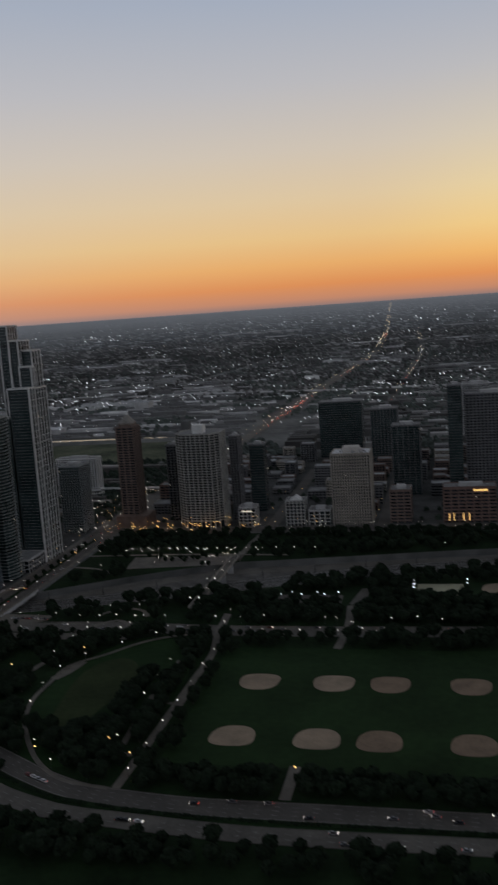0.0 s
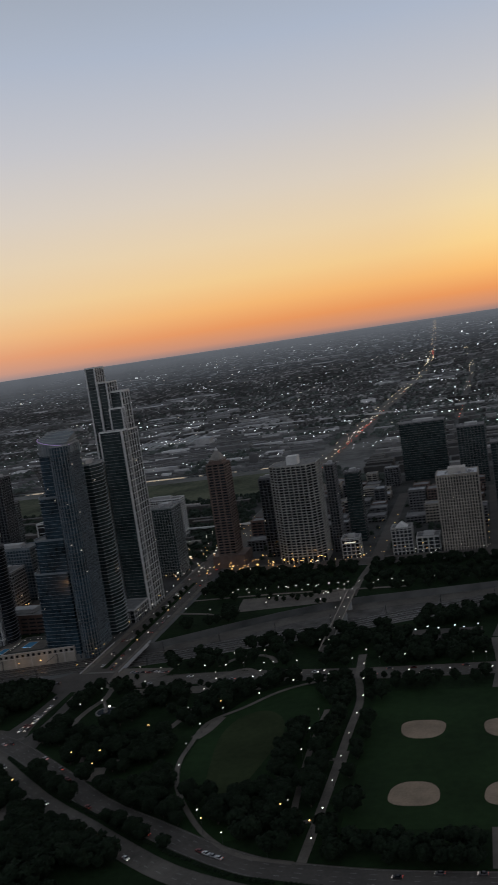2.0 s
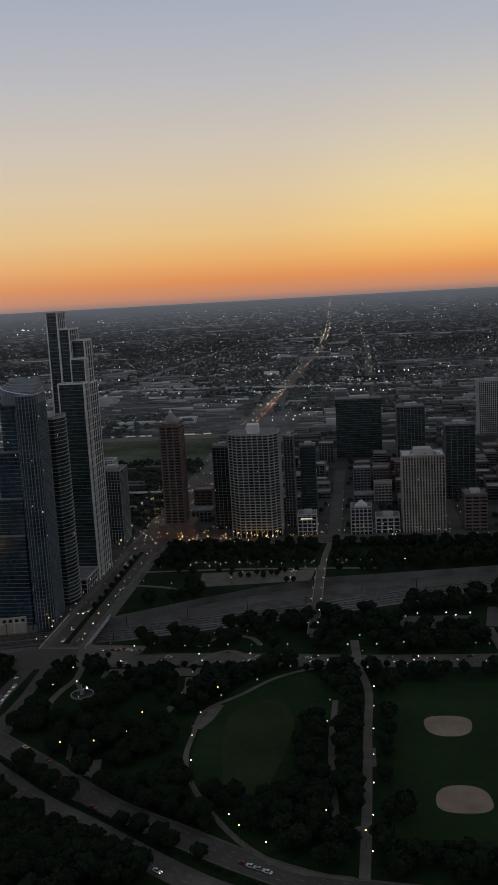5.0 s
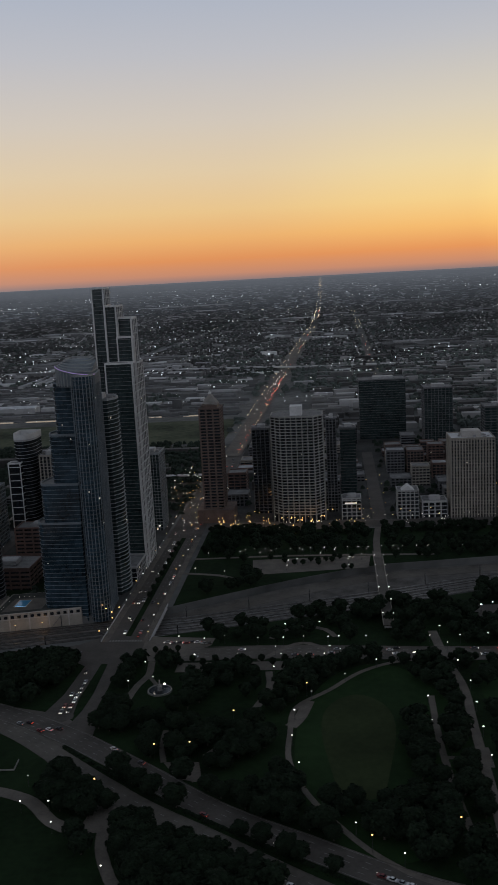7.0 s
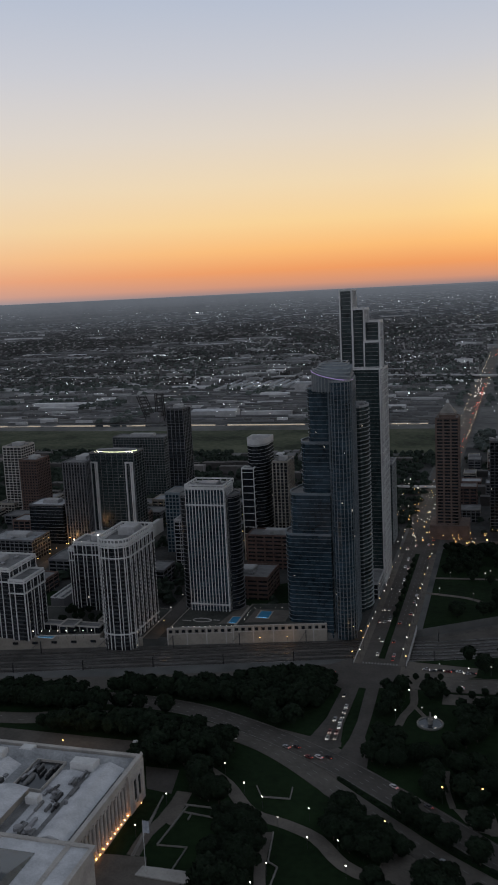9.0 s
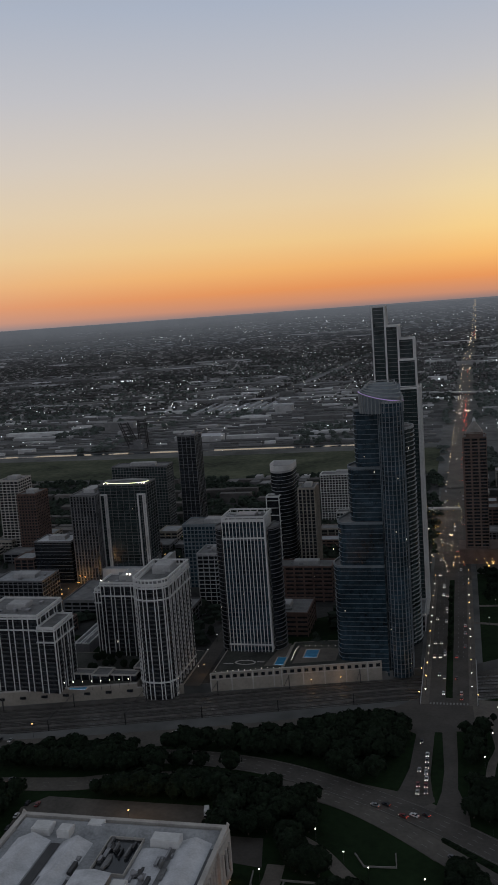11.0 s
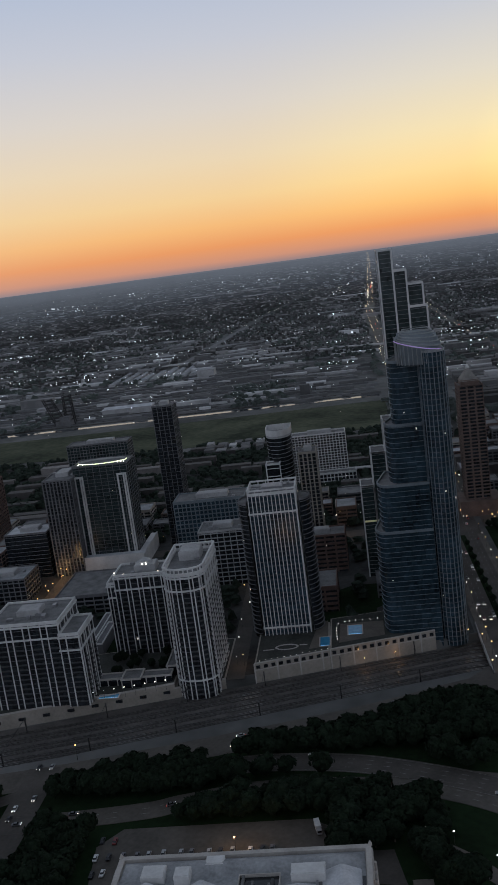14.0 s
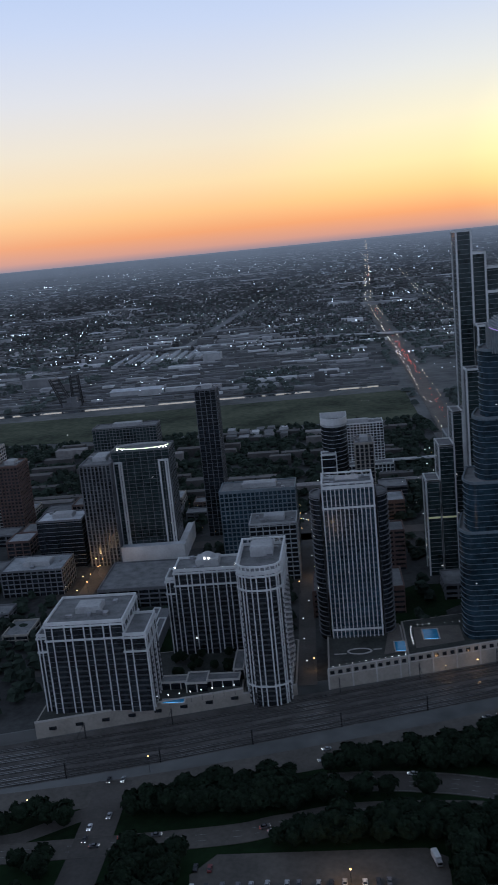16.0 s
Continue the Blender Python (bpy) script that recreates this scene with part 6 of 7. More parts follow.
# large pale-roofed sheds
n = 620
x, y = far.uniform(-2600, 900, n), far.uniform(1640, 3300, n)
keep = in_view(x, y) & ~(np.abs(x - avenue(y)) < 58) & ~((y < 1725) & (x < -420)) & ~((x > -1070) & (x < -820) & (y > 2240) & (y < 2560)) & ~(np.abs(x - side_street(y)) < 48) & ~(np.abs(x - diagonal(y)) < 50)
x, y = x[keep], y[keep]
s = np.stack([far.gamma(2.0, 22, len(x)) + 12, far.uniform(9, 26, len(x)), far.uniform(4, 9, len(x)) * np.where(far.random(len(x)) > 0.95, 2.2, 1)], -1)
v, f = boxes(np.stack([x, y, 0 * x], -1), s)
bulk("warehouses", v, f, FAR_ROOF, "many low sheds with pale roofs beyond the rail yards", "warehouse")
# rows of rail cars and narrow sheds in the yards
n = 900
x, y = far.uniform(-2000, -415, n), 1716 + 9.6 * far.integers(0, 92, n) + far.uniform(-2, 2, n)
keep = in_view(x, y) & ~(np.abs(x - avenue(y)) < 45) & ~(np.abs(x - diagonal(y)) < 30) & ~((x > -1070) & (x < -820) & (y > 2240) & (y < 2560))
x, y = x[keep], y[keep]
v, f = boxes(np.stack([x, y, 0 * x], -1), np.stack([far.gamma(2.0, 14, len(x)) + 10, far.uniform(3, 9, len(x)), far.uniform(3, 5.5, len(x))], -1))
bulk("rail_cars", v, f, FAR_ROOF, "rows of standing rail cars and narrow sheds", "rail car")
# clusters of larger pale-roofed buildings farther out
n = 5200
y = np.exp(far.uniform(np.log(2400), np.log(9000), n))
x = far.uniform(-0.76, 0.28, n) * y
keep = np.array([noise.noise(Vector((a * 0.0016, b * 0.0011, 31))) > 0.22 for a, b in zip(x, y)]) & ~(np.abs(x - avenue(y)) < 60) & ~(np.abs(x - side_street(y)) < 50) & ~(np.abs(x - diagonal(y)) < 60)
x, y = x[keep], y[keep]
v, f = boxes(np.stack([x, y, 0 * x], -1), np.stack([(far.gamma(2.0, 24, len(x)) + 16) * np.clip(y / 3500, 1, 2), far.uniform(14, 46, len(x)), far.uniform(6, 15, len(x))], -1))
bulk("factory_roofs", v, f, FAR_ROOF, "clusters of pale factory roofs across the plain", "warehouse")
# streets of low houses, in blocks
bx, bz, tx, tz = [], [], [], []
for gy in range(1060, 7400, 104):
    for gx in range(-5400, 1900, 204):
        if not bool(in_view(np.array(gx + 100.0), np.array(gy + 50.0))) or (gx < -420 and 1380 < gy < 2360) or (gx >= -440 and gy < 1400) or (gx < -420 and gy < 1060):
            continue
        dens = (0.3 if gy < 1400 else 0.72) + 0.4 * noise.noise(Vector((gx * 0.0011, gy * 0.0011, 2)))
        big = noise.noise(Vector((gx * 0.004, gy * 0.004, 7))) > 0.28 or (gx > -440 and gy < 2400)
        terrace = gx < -440 and gy < 1400
        for row in (12, 40, 64, 90):
            k = 8
            while k < 196:
                w = far.uniform(24, 60) if big or terrace else far.uniform(6.5, 9.5) * (1 if gy < 4500 else 1.7)
                if terrace:
                    if far.random() < 0.36 and gy + row < 1375:
                        tx.append((gx + k + w / 2, gy + row + far.uniform(-2, 2), 0))
                        tz.append((w * 0.95, far.uniform(9, 14), far.uniform(7, 12)))
                elif far.random() < dens:
                    bx.append((gx + k + w / 2, gy + row + far.uniform(-2, 2), 0))
                    bz.append((w * 0.9, far.uniform(10, 17) * (1.3 if big else 1), far.choice((5, 7, 8, 9, 11)) * (1.2 if big else 1)))
                k += w + far.uniform(0.5, 5)
bx, bz = np.array(bx), np.array(bz)
ok = ~(np.abs(bx[:, 0] - avenue(bx[:, 1])) < 26) & ~(np.abs(bx[:, 0] - diagonal(bx[:, 1])) < 28) & ~((np.abs(bx[:, 0] - side_street(bx[:, 1])) < 16) & (bx[:, 1] > 2000))
v, f = boxes(bx[ok], bz[ok])
tx, tz = np.array(tx), np.array(tz)
ok2 = (np.abs(tx[:, 0] - avenue(tx[:, 1])) > 50) & ~((tx[:, 0] > -575) & (tx[:, 0] < -440) & (tx[:, 1] > 1105) & (tx[:, 1] < 1180)) & ~((tx[:, 0] > -830) & (tx[:, 0] < -690) & (tx[:, 1] > 1095) & (tx[:, 1] < 1150))
v2, f2 = boxes(tx[ok2], tz[ok2])
bulk("terraces", v2, f2, HOUSE_BRICK, "rows of dark brick terrace houses", "house")
pw = np.array([(-672 + 17 * (i % 5) + far.uniform(-3, 3), 1335 + 22 * (i // 5) + far.uniform(-3, 3), 0) for i in range(15)])
v3, f3 = boxes(pw, np.stack([far.uniform(9, 14, 15), far.uniform(12, 18, 15), far.uniform(8, 10, 15)], -1))
bulk("townhouses", v3, f3, FAR_ROOF, "rows of pale-roofed townhouses", "house")
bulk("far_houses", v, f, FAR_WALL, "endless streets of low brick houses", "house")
# the farthest city, coarser, with distance haze put into its roof colour
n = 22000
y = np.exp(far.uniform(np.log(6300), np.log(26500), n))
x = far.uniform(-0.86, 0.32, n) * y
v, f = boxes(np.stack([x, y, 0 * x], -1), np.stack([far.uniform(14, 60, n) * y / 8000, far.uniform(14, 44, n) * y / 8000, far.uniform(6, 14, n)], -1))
bulk("farthest_city", v, f, FAR_CITY, "far low city towards the horizon, roofs paled for haze", "city")
# trees between the houses, haze painted into the leaf colour
n = 44000
y = np.exp(far.uniform(np.log(1060), np.log(25000), n))
x = far.uniform(-0.84, 0.30, n) * y + far.uniform(-150, 150, n)
keep = ~(np.abs(x - avenue(y)) < 24) & ~(np.abs(x - diagonal(y)) < 22) & ~((x < -420) & (y > 1395) & (y < 2300) & ((y < 1712) | np.array([noise.noise(Vector((a * 0.007, b * 0.010, 44))) < 0.24 for a, b in zip(x, y)]))) & ~((x > -440) & (y < 1420)) & ~((np.abs(x - side_street(y)) < 14) & (y > 2000))
keep &= ~((x < -420) & (y < 1400))
keep &= np.array([noise.noise(Vector((a * 0.0018, b * 0.0018, 9))) > -0.3 for a, b in zip(x, y)])
x, y = x[keep], y[keep]
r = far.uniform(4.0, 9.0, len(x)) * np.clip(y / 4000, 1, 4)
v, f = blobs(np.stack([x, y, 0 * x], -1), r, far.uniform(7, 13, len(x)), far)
bulk("far_trees", v, f, FAR_LEAF, "dark trees lining the far streets, leaf colour paled for haze", "tree")
n = 13000
x, y = far.uniform(-1250, -412, n), far.uniform(650, 1400, n)
keep = ~((x > -720) & (x < -440) & (y < 760) & (y < 740 - (x + 580) * 0.12)) & (y > 0.2425 * x + 816) & ~((np.abs(y - 936 - (x + 575) * 0.04) < 13))
for a, b, c0, d0 in TAKEN2 + [(-560, -500, 700, 765), (-660, -590, 690, 740), (-720, -640, 636, 692), (-478, -410, 690, 820), (-800, -715, 1105, 1140), (-864, -840, 998, 1032)]:
    keep &= ~((x > a - 3) & (x < b + 3) & (y > c0 - 3) & (y < d0 + 3))
keep &= far.random(n) < np.where(y < 1060, 0.5, 0.62)
keep &= np.array([noise.noise(Vector((a * 0.012, b * 0.012, 4))) > -0.42 for a, b in zip(x, y)])
x, y = x[keep], y[keep]
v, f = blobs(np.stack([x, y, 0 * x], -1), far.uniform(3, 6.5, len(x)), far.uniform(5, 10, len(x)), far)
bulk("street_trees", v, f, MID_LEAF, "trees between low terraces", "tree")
n = 900
x, y = far.uniform(-375, 200, n), far.uniform(962, 1440, n)
keep = (np.abs(x + 205) > 10) & (np.abs(x + 80) > 10) & np.array([noise.noise(Vector((a * 0.02, b * 0.02, 14))) > 0.0 for a, b in zip(x, y)])
x, y = x[keep], y[keep]
v, f = blobs(np.stack([x, y, 0 * x], -1), far.uniform(2.5, 5.0, len(x)), far.uniform(5, 9, len(x)), far)
bulk("street_trees", v, f, MID_LEAF, "dark trees between the blocks behind the park front", "tree")


# street lamps and yard lights of the far city
def dots(name, p, size, mat, label):
    n = len(p)
    u = np.array([(1, 0, 0), (0, 1, 0), (-1, 0, 0), (0, -1, 0), (0, 0, 1), (0, 0, -1)])
    v = (u[None] * size[:, None, None] + p[:, None]).reshape(-1, 3)
    q = np.array([(0, 1, 4), (1, 2, 4), (2, 3, 4), (3, 0, 4), (1, 0, 5), (2, 1, 5), (3, 2, 5), (0, 3, 5)])
    bulk(name, v, (q[None] + 6 * np.arange(n)[:, None, None]).reshape(-1, 3), mat, label, "street lights")


def lamp_field(n, lo, hi):
    y = np.exp(far.uniform(np.log(lo), np.log(hi), n))
    x = far.uniform(-0.74, 0.26, n) * y
    return np.stack([x, y, np.full(n, 14.0)], -1)


p = lamp_field(760, 1700, 13000)
dots("street_lights", p, (0.12 + 1.5 * far.random(len(p)) ** 6) * p[:, 1] / 2600, LAMP_COOL, "scattered white street and yard lights")
p = lamp_field(520, 1400, 13000)
dots("street_lights", p, (0.10 + 0.7 * far.random(len(p)) ** 4) * p[:, 1] / 2600, LAMP_WHITE, "scattered warm street lights")
# clusters in yards
cl = []
for i in range(160):
    c0 = lamp_field(1, 2000, 15000)[0]
    m = far.integers(4, 12)
    cl.append(np.stack([c0[0] + np.arange(m) * far.uniform(10, 25) * c0[1] / 3000, c0[1] + far.uniform(-15, 15, m) * c0[1] / 3000, np.full(m, 15.0)], -1))
for i in range(95):
    c0 = lamp_field(1, 1750, 3600)[0]
    m = far.integers(3, 10)
    cl.append(np.stack([c0[0] + np.arange(m) * far.uniform(9, 22), c0[1] + far.uniform(-4, 4, m), np.full(m, 13.0)], -1))
p = np.concatenate(cl)
dots("yard_lights", p, (0.14 + 1.3 * far.random(len(p)) ** 3) * p[:, 1] / 2500, LAMP_COOL, "rows of bright yard floodlights")
y = far.uniform(1960, 6500, 70)
p = np.stack([diagonal(y) + far.uniform(-16, 16, 70), y, np.full(70, 7.0)], -1)
dots("street_lights", p, (0.15 + 0.4 * far.random(70)) * p[:, 1] / 2600, LAMP_WHITE, "lights along the pale expressway")
q = np.stack([far.uniform(-1500, -420, 170), far.uniform(1720, 2600, 170), np.full(170, 9.0)], -1)
dots("yard_lights", q, 0.15 + 0.65 * far.random(170) ** 3, LAMP_COOL, "white lamps on masts in the rail yards")
# avenue lights and traffic to the horizon
y = np.geomspace(1250, 26000, 190) + far.uniform(-10, 10, 190)
p = np.concatenate([np.stack([avenue(y) + sx, y + far.uniform(-0.02, 0.02, 190) * y, np.full(190, 9.0)], -1) for sx in (-12, 12)])
dots("street_lights", p, (0.3 + 1.3 * far.random(len(p)) ** 2) * np.clip(0.46 * p[:, 1] / 2000, 0.45, 4.2), LAMP_GOLD, "street lamps along the straight avenue")
y = np.concatenate([far.uniform(1250, 2600, 50), np.geomspace(2600, 24000, 60)])
p = np.stack([avenue(y) - far.uniform(2, 9, len(y)), y, np.full(len(y), 1.9)], -1)
dots("head_lamps", p, (0.4 + far.random(len(p))) * np.clip(0.42 * p[:, 1] / 2000, 0.4, 3.6), LAMP_WHITE, "oncoming head lamps on the avenue")
y = np.concatenate([far.uniform(1300, 2600, 40), far.uniform(1850, 2300, 50), far.uniform(2600, 9000, 30)])
p = np.stack([avenue(y) + far.uniform(2, 9, len(y)), y, np.full(len(y), 1.9)], -1)
dots("tail_lamps", p, np.clip(0.42 * p[:, 1] / 2000, 0.4, 3), LAMP_RED, "red tail lamps on the avenue")
y = np.geomspace(2150, 6500, 34)
p = np.concatenate([np.stack([side_street(y) + sx + far.uniform(-2, 2, 34), y + far.uniform(-30, 30, 34), np.full(34, 9.0)], -1) for sx in (-8, 8)])
dots("street_lights", p, (0.2 + 0.45 * far.random(len(p)) ** 2) * np.clip(p[:, 1] / 2200, 1, 2), LAMP_GOLD, "warm lamps along the side street")
y = np.geomspace(2150, 6500, 40) + far.uniform(-40, 40, 40)
p = np.stack([side_street(y) + 3, y, np.full(40, 2.0)], -1)
dots("tail_lamps", p[:18], 0.3 + 0.3 * far.random(18), LAMP_RED, "red tail lamps on the side street")
p = np.stack([side_street(y) + far.uniform(-4, 4, 40), y, np.full(40, 2.0)], -1)
dots("head_lamps", p, (0.15 + 0.3 * far.random(40)) * np.clip(p[:, 1] / 2200, 1, 3), LAMP_WHITE, "head lamps on the side street")


# crowded lamps round the avenue crossing and along the park front
q = np.stack([far.uniform(-446, -370, 210), far.uniform(930, 1200, 210), far.uniform(1.5, 9, 210)], -1)
q = q[(np.abs(q[:, 0] + 371) > 13) | (q[:, 1] > 990)]
dots("street_lights", q[:110], 0.18 + 0.36 * far.random(len(q[:110])) ** 2, LAMP_WHITE, "crowded white street and shop lamps")
dots("street_lights", q[110:], 0.18 + 0.36 * far.random(len(q[110:])) ** 2, LAMP_WARM, "crowded warm street lamps")
q = np.stack([far.uniform(-372, -215, 46), far.uniform(927, 948, 46), far.uniform(3, 9, 46)], -1)
dots("street_lights", q, 0.25 + 0.55 * far.random(46) ** 2, LAMP_WARM, "bright warm lamps along the park front street")
q = np.stack([far.uniform(-350, 60, 60), far.uniform(927, 955, 60), far.uniform(3, 7, 60)], -1)
dots("street_lights", q, 0.15 + 0.3 * far.random(60) ** 2, LAMP_WHITE, "white lamps along the park front street")
q = np.stack([far.uniform(-560, -425, 70), far.uniform(960, 1130, 70), far.uniform(3, 12, 70)], -1)
dots("street_lights", q, 0.15 + 0.4 * far.random(70) ** 2, LAMP_WHITE, "white lamps among the low blocks")
q = np.stack([far.uniform(-800, -560, 60), far.uniform(940, 1080, 60), far.uniform(3, 12, 60)], -1)
dots("street_lights", q, 0.15 + 0.4 * far.random(60) ** 2, LAMP_WARM, "warm lamps among the low blocks")
# ---- street lamps ----
def lamp(mat, h, r):
    th = thing("street_lamp", "slender park street lamp with a glowing globe", "street lamp", group="street lamps")
    part("pole", Shell().tube(0, 0, 0, h, 0.12, 0.07, 6), DARK_METAL, th)
    part("globe", Shell().ball(0, 0, h + r * 0.7, r, 8, 6), mat, th, "glowing lamp globe")
    return th


KINDS = [(LAMP_WHITE, 6.0, 0.30), (LAMP_WARM, 8.5, 0.36), (LAMP_COOL, 6.0, 0.42), (LAMP_WARM, 12.0, 0.42), (LAMP_WHITE, 1.1, 0.16)]
first_lamp, distant_lamps = {}, [[] for _ in KINDS]


def put_lamp(k, x, y, z=0.15):
    if y > 850:
        distant_lamps[k].append((x, y, z))
    elif k in first_lamp:
        copy_thing(first_lamp[k], pose(x, y, z))
    else:
        first_lamp[k] = lamp(*KINDS[k])
        first_lamp[k].location = (x, y, z)


lg = random.Random(8)
for pts, w in PATHS:
    if w in (7, 5.5):
        continue
    line = spline(pts, 3)
    for i in range(4, len(line), 9):
        q = line[i]
        d = (line[i] - line[i - 1]).normalized()
        put_lamp(0, q.x + d.y * (w / 2 + 0.8), q.y - d.x * (w / 2 + 0.8))
for i in range(13):
    put_lamp(lg.choice((0, 0, 1)), -409.5, 665 + i * 19 + lg.uniform(-7, 7), 0.4)
    put_lamp(lg.choice((0, 0, 1)), -381.5, 674 + i * 19 + lg.uniform(-7, 7), 0.4)
for i in range(26):
    if lg.random() < 0.7:
        put_lamp(0, -355 + i * 14 + lg.uniform(-5, 5), 647 + lg.uniform(-2, 3))
    if i % 2:
        put_lamp(0, -355 + i * 14, 619)
for i in range(6):
    put_lamp(0, -217, 675 + i * 26, 5.0)
    put_lamp(0, -209.6, 675 + i * 26, 5.0)
for i in range(40):
    put_lamp((3, 3, 1, 0)[i % 4], -372 + i * 9 + lg.uniform(-4, 4) if i < 26 else lg.uniform(-345, -240), lg.choice((928, 931, 950, 953)) + lg.uniform(-1, 1), 0.2)
for i in range(9):
    put_lamp(1, -80 + 8 * (i % 2 * 2 - 1), 962 + i * 14, 0.2)
for i in range(8):
    put_lamp(1, -205 + 8 * (i % 2 * 2 - 1), 965 + i * 22, 0.2)
for i in range(16):
    put_lamp(0, lg.uniform(-370, 120), lg.uniform(850, 930))
for i in range(22):
    put_lamp(0, -330 + i * 10 + lg.uniform(-2, 2), 845 + lg.uniform(-1, 1))
for i in range(10):
    put_lamp(0, lg.uniform(-318, -222), lg.uniform(796, 834))
for x, y in ((-413, 654), (-378, 652), (-640, 592), (-196, 440), (-178, 425), (-86, 418), (-690, 560), (-413, 690)):
    put_lamp(1, x, y)
for i in range(6):
    put_lamp(2, -148 + i * 10 + lg.uniform(-2, 2), 700 + (i % 2) * 5)
for i in range(7):
    put_lamp(2, -38, 700 + i * 9)
    put_lamp(2, 5, 690 + i * 10)
for i, q in enumerate(spline([(-501, 702), (-501, 722), (-496, 728), (-470, 730)], 4.0)):
    put_lamp(4, q.x, q.y, 6.4)
for i in range(12):
    put_lamp(4, -549 + i * 3.8, west_edge(-549 + i * 3.8) + 1.5, 6.2)
for i in range(8):
    put_lamp(0, -646 + i * 6, 650.5 + i * 1.3, 3.0)
put_lamp(2, -440, 812, 12)

for x, y in ((-465, 511), (-454, 507), (-439, 491), (-427, 481), (-415.5, 466), (-403, 476), (-399, 454), (-385.5, 454.5), (-379, 438), (-349.5, 441), (-358.5, 427), (-348, 408), (-336, 402), (-412, 433), (-339, 506)):
    put_lamp(0, x, y)
for x, y in ((-366.8, 469), (-344.2, 502), (-325.7, 504), (-323.2, 487), (-306.5, 538), (-267, 572), (-235, 427)):
    put_lamp(1, x, y)
for i in range(16):
    put_lamp(lg.choice((0, 1, 1)), lg.uniform(-740, -430), lg.choice((928, 934, 948, 872, 1000, 1030)), 2.5)
for i in range(14):
    put_lamp(lg.choice((0, 1)), -740 + lg.uniform(-8, 8), 905 + lg.uniform(0, 40), 0.3)
    put_lamp(lg.choice((0, 0, 1)), -566 + lg.uniform(-8, 8), 930 + lg.uniform(0, 60), 0.3)
for i in range(12):
    put_lamp(1, -736 + lg.uniform(-4, 4), 800 + i * 17, 1)
for i in range(8):
    put_lamp(lg.choice((0, 1)), -572 + lg.uniform(0, 14), 690 + i * 30, 0.3)

# street lamps far beyond the park, joined
for (m, h, r), spots_k in zip(KINDS, distant_lamps):
    if spots_k:
        q = np.array(spots_k)
        v, f = boxes(q, np.tile((0.16, 0.16, h), (len(q), 1)))
        bulk("street_lamp_poles", v, f, DARK_METAL, "slender dark poles of distant street lamps", "street lights", False)
        dots("street_lights", q + np.array((0, 0, h)), np.full(len(q), r), m, "glowing globes of distant street lamps")

# catenary masts
for i in range(16):
    x = -730 + i * 46
    if -425 < x < -370:
        continue
    ca = thing("catenary_mast", "dark steel railway catenary portal", "catenary mast", group="catenary masts")
    y0, y1 = east_edge(x) + 6, min(west_edge(x) - 3, east_edge(x) + 44)
    for y in (y0, y1):
        part("post", Shell().box(x - 0.3, x + 0.3, y - 0.3, y + 0.3, CUT, CUT + 9.5), DARK_METAL, ca)
    part("crossbeam", Shell().box(x - 0.12, x + 0.12, y0, y1, CUT + 8.9, CUT + 9.2), DARK_METAL, ca)


# ---- cars ----
def car(label, paint, lit=True):
    th = thing("car", label, "car", group="cars")
    body = Shell().prism([(-0.9, -2.25), (0.9, -2.25), (0.95, 0), (0.9, 2.25), (-0.9, 2.25), (-0.95, 0)], 0.35, 0.95)
    shell = part("body", body, paint, th)
    part("cabin", Shell().prism(rect(-0.82, 0.82, -1.5, 1.1), 0.95, 1.5, rect(-0.66, 0.66, -1.0, 0.5)), BLACK_GLASS, th)
    part("roof_panel", Shell().box(-0.64, 0.64, -0.95, 0.45, 1.5, 1.55), paint, th)
    wh = Shell().prism([(0.33 * math.cos(a), 0.33 * math.sin(a)) for a in [2 * math.pi * i / 8 for i in range(8)]], -0.11, 0.11).mesh("wheel", DARK_METAL)
    for x in (-0.88, 0.88):
        for y in (-1.4, 1.4):
            o = part("wheel", wh, None, th, at=(x, y, 0.33))
            o.rotation_euler[1] = radians(90)
        if not lit:
            continue
        part("head_lamp", Shell().ball(x * 0.75, 2.3, 0.72, 0.16, 6, 4), LAMP_WHITE, shell, "lit white head lamp")
        part("tail_lamp", Shell().box(x * 0.75 - 0.15, x * 0.75 + 0.15, -2.32, -2.24, 0.7, 0.82), LAMP_RED, shell, "lit red tail lamp")
    return th


PAINTS = [("white saloon car with head lamps on", (0.6, 0.6, 0.6)), ("dark saloon car with head lamps on", (0.02, 0.02, 0.025)), ("silver car with head lamps on", (0.3, 0.31, 0.32)), ("dark red car with head lamps on", (0.16, 0.03, 0.03)), ("grey car with head lamps on", (0.12, 0.12, 0.13))]
PAINT_MATS = [material("car_paint", c, 0.3, 0.2, vary=0.05) for _, c in PAINTS]
cars = [car(lb, m) for (lb, _), m in zip(PAINTS, PAINT_MATS)]
parked = [car(lb.replace(" with head lamps on", " parked with lamps off"), m, False) for (lb, _), m in zip(PAINTS, PAINT_MATS)]
first, first_p = [True] * len(cars), [True] * len(cars)
cg = random.Random(21)


def put_car(x, y, ang, z=0.3, still=False):
    k = cg.choice((0, 0, 1, 1, 2, 3, 4, 2))
    if still:
        if first_p[k]:
            parked[k].matrix_basis, first_p[k] = pose(x, y, z, 0, 0, ang), False
        else:
            copy_thing(parked[k], pose(x, y, z, 0, 0, ang))
    elif first[k]:
        cars[k].matrix_basis, first[k] = pose(x, y, z, 0, 0, ang), False
    else:
        copy_thing(cars[k], pose(x, y, z, 0, 0, ang))


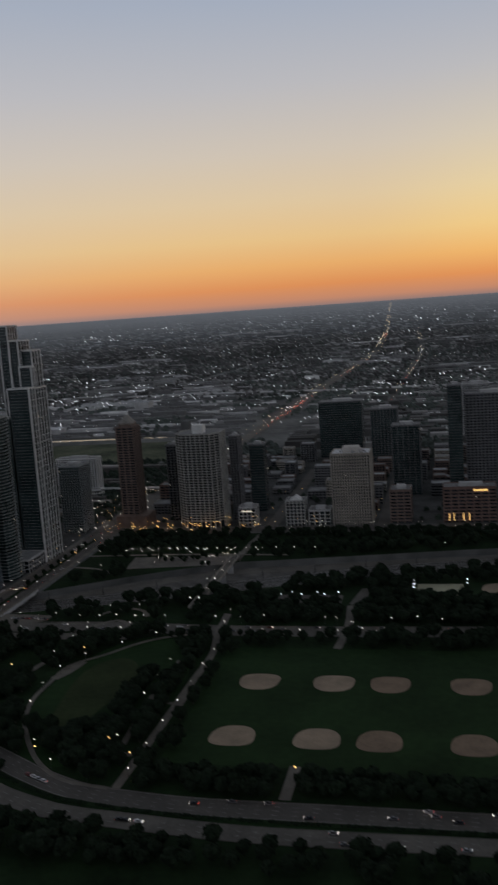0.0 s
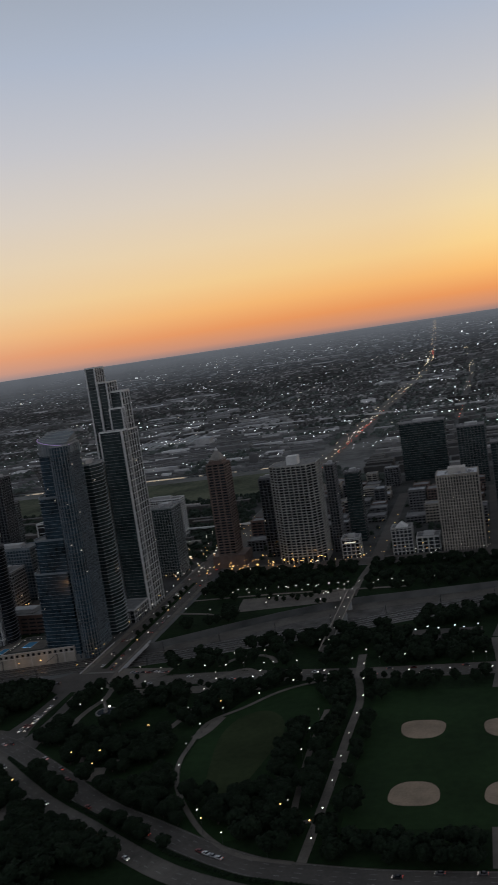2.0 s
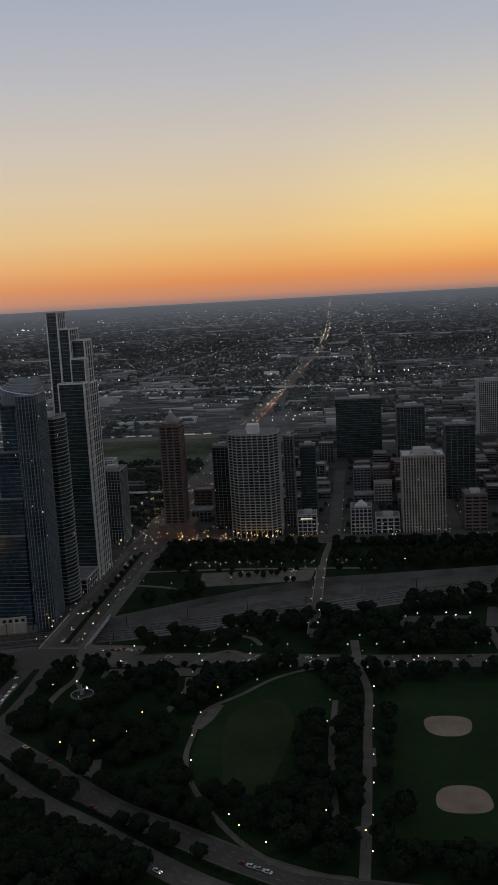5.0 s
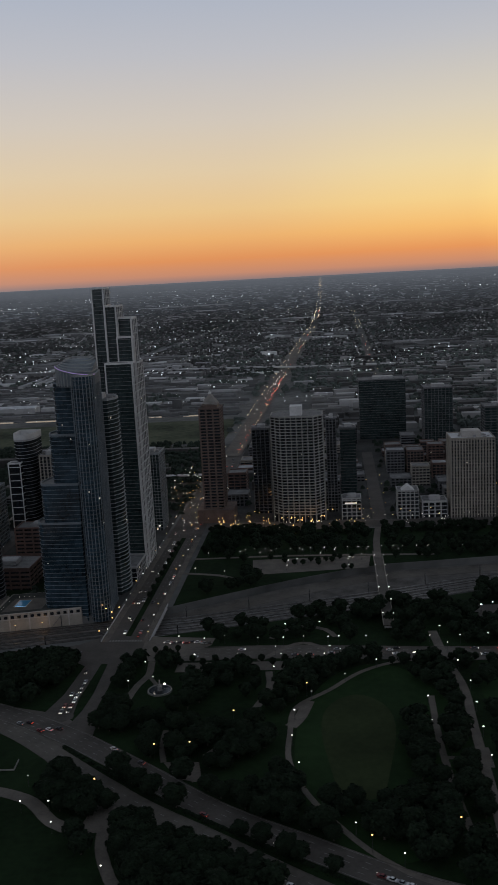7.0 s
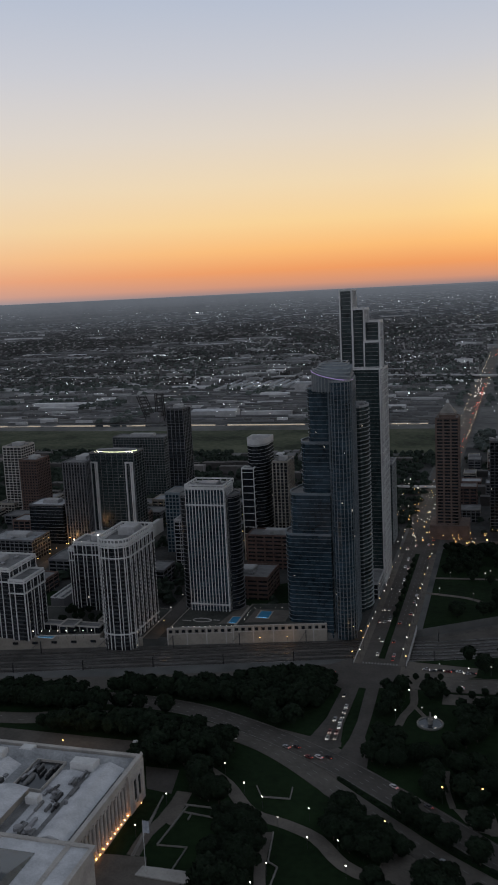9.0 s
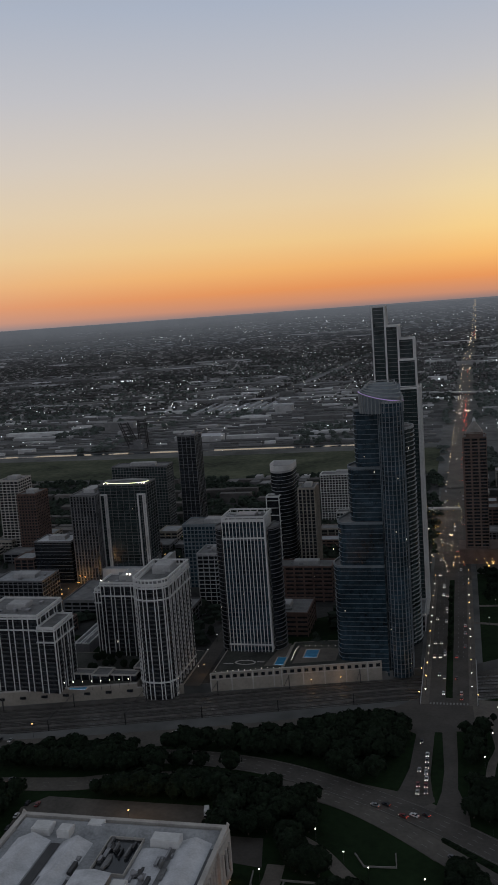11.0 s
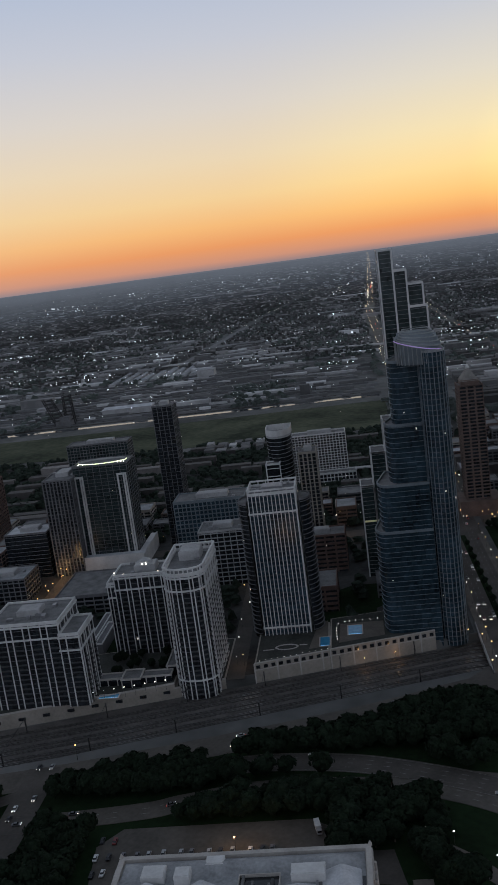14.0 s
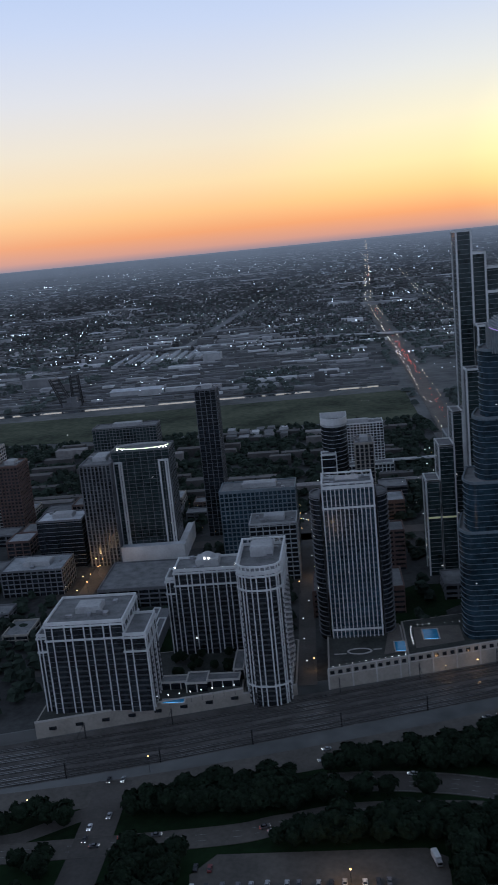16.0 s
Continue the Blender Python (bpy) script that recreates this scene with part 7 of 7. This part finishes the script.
def drive(pts, lanes, n, back=False, lo=0.0, hi=1.0):
    line = spline(pts, 4)
    for _ in range(n):
        i = int(len(line) * cg.uniform(lo, hi)) % (len(line) - 1)
        d = (line[i + 1] - line[i]).normalized()
        o = cg.choice(lanes)
        q = line[i] + Vector((d.y, -d.x)) * o
        put_car(q.x, q.y, math.degrees(math.atan2(-d.x, d.y)) + (180 if back else 0))


drive(SB, (-5.4, -1.8, 1.8, 5.4), 28, lo=0.3)
drive(NB, (-4, 0, 4), 24, back=True, lo=0.3)
drive([(60, 636), (-150, 631), (-280, 636), (-362, 633)], (-6, -3), 18)
drive([(60, 636), (-150, 631), (-280, 636), (-362, 633)], (3, 6), 14, back=True)
drive([(-425, 641), (-502, 614), (-640, 580)], (-5, 4), 8)
drive([(-402, 660), (-402, 800), (-402, 1290)], (-4, 0, 3), 26, back=True)
drive([(-388, 660), (-388, 800), (-388, 1290)], (-3, 0, 3), 22)
for i in range(7):
    put_car(-406.0 + cg.uniform(-0.3, 0.3), 554 + i * 6.3 + cg.uniform(-0.6, 0.6), 180)
for y in (553, 561, 575, 606):
    put_car(-409.8, y + cg.uniform(-1, 1), 180)
drive([(-656, 586), (-657, 510)], (-4, 3), 5)
drive([(-372, 941), (200, 941)], (-7, -3, 3, 7), 9)
for i in range(30):
    put_car(-607 + (i % 14) * 6.0 + cg.uniform(-1.5, 1.5), 499 + (i // 14) * 11 + cg.uniform(-0.5, 0.5), cg.choice((0, 180)), still=True)
tk = thing("box_truck", "white box truck parked at the edge of the lot", "truck", at=(-511, 522, 0.2), turn=12)
part("box", Shell().box(-1.2, 1.2, -2.6, 3.2, 0.9, 3.5), WHITE, tk)
part("cab", Shell().box(-1.1, 1.1, -4.6, -2.7, 0.5, 2.5).prism(rect(-1.1, 1.1, -4.6, -2.7), 2.5, 2.8, rect(-1.0, 1.0, -4.2, -2.8)), GREY, tk)
part("windscreen", Shell().box(-0.95, 0.95, -4.66, -4.58, 1.5, 2.35), BLACK_GLASS, tk)
wheel = Shell().prism([(0.45 * math.cos(a), 0.45 * math.sin(a)) for a in [2 * math.pi * i / 10 for i in range(10)]], -0.14, 0.14).mesh("wheel", DARK_METAL)
for x in (-1.0, 1.0):
    for y in (-3.6, 2.2):
        part("wheel", wheel, None, tk, at=(x, y, 0.45)).rotation_euler[1] = radians(90)
for i in range(8):
    put_car(-365 + i * 4 + cg.uniform(0, 2), 651 + cg.uniform(-2, 2), 90)


# warm street lamps that throw visible pools of light
def pool_lamp(x, y, z, watts, color=(1.0, 0.55, 0.22)):
    th = thing("street_lamp", "tall sodium street lamp lighting the ground", "street lamp", at=(x, y, 0.2), group="street lamps")
    part("pole", Shell().tube(0, 0, min(0, CUT if z < 2 else 0), z + 0.6, 0.12, 0.08, 6), DARK_METAL, th)
    part("head", Shell().box(-0.35, 0.35, -0.2, 0.2, z + 0.5, z + 0.7), LAMP_WARM, th)
    data = bpy.data.lights.new("street_lamp_bulb", "POINT")
    data.energy, data.color, data.shadow_soft_size = watts, color, 0.3
    ob = new("bulb", data)
    ob.parent = th
    ob.location = (0, 0, z)


for x, y, z, p in ((-739, 846, 9, 2200), (-731, 868, 9, 2600), (-739, 887, 9, 2600), (-485, 685, 0.5, 350), (-466, 690, 0.5, 350), (-560, 690, 7, 500), (-500, 932, 9, 2200), (-560, 838, 8, 1500), (-545, 505, 10, 4000), (-420, 700, 7, 250), (-320, 936, 9, 700), (-275, 936, 9, 700)):
    pool_lamp(x, y, z, p)
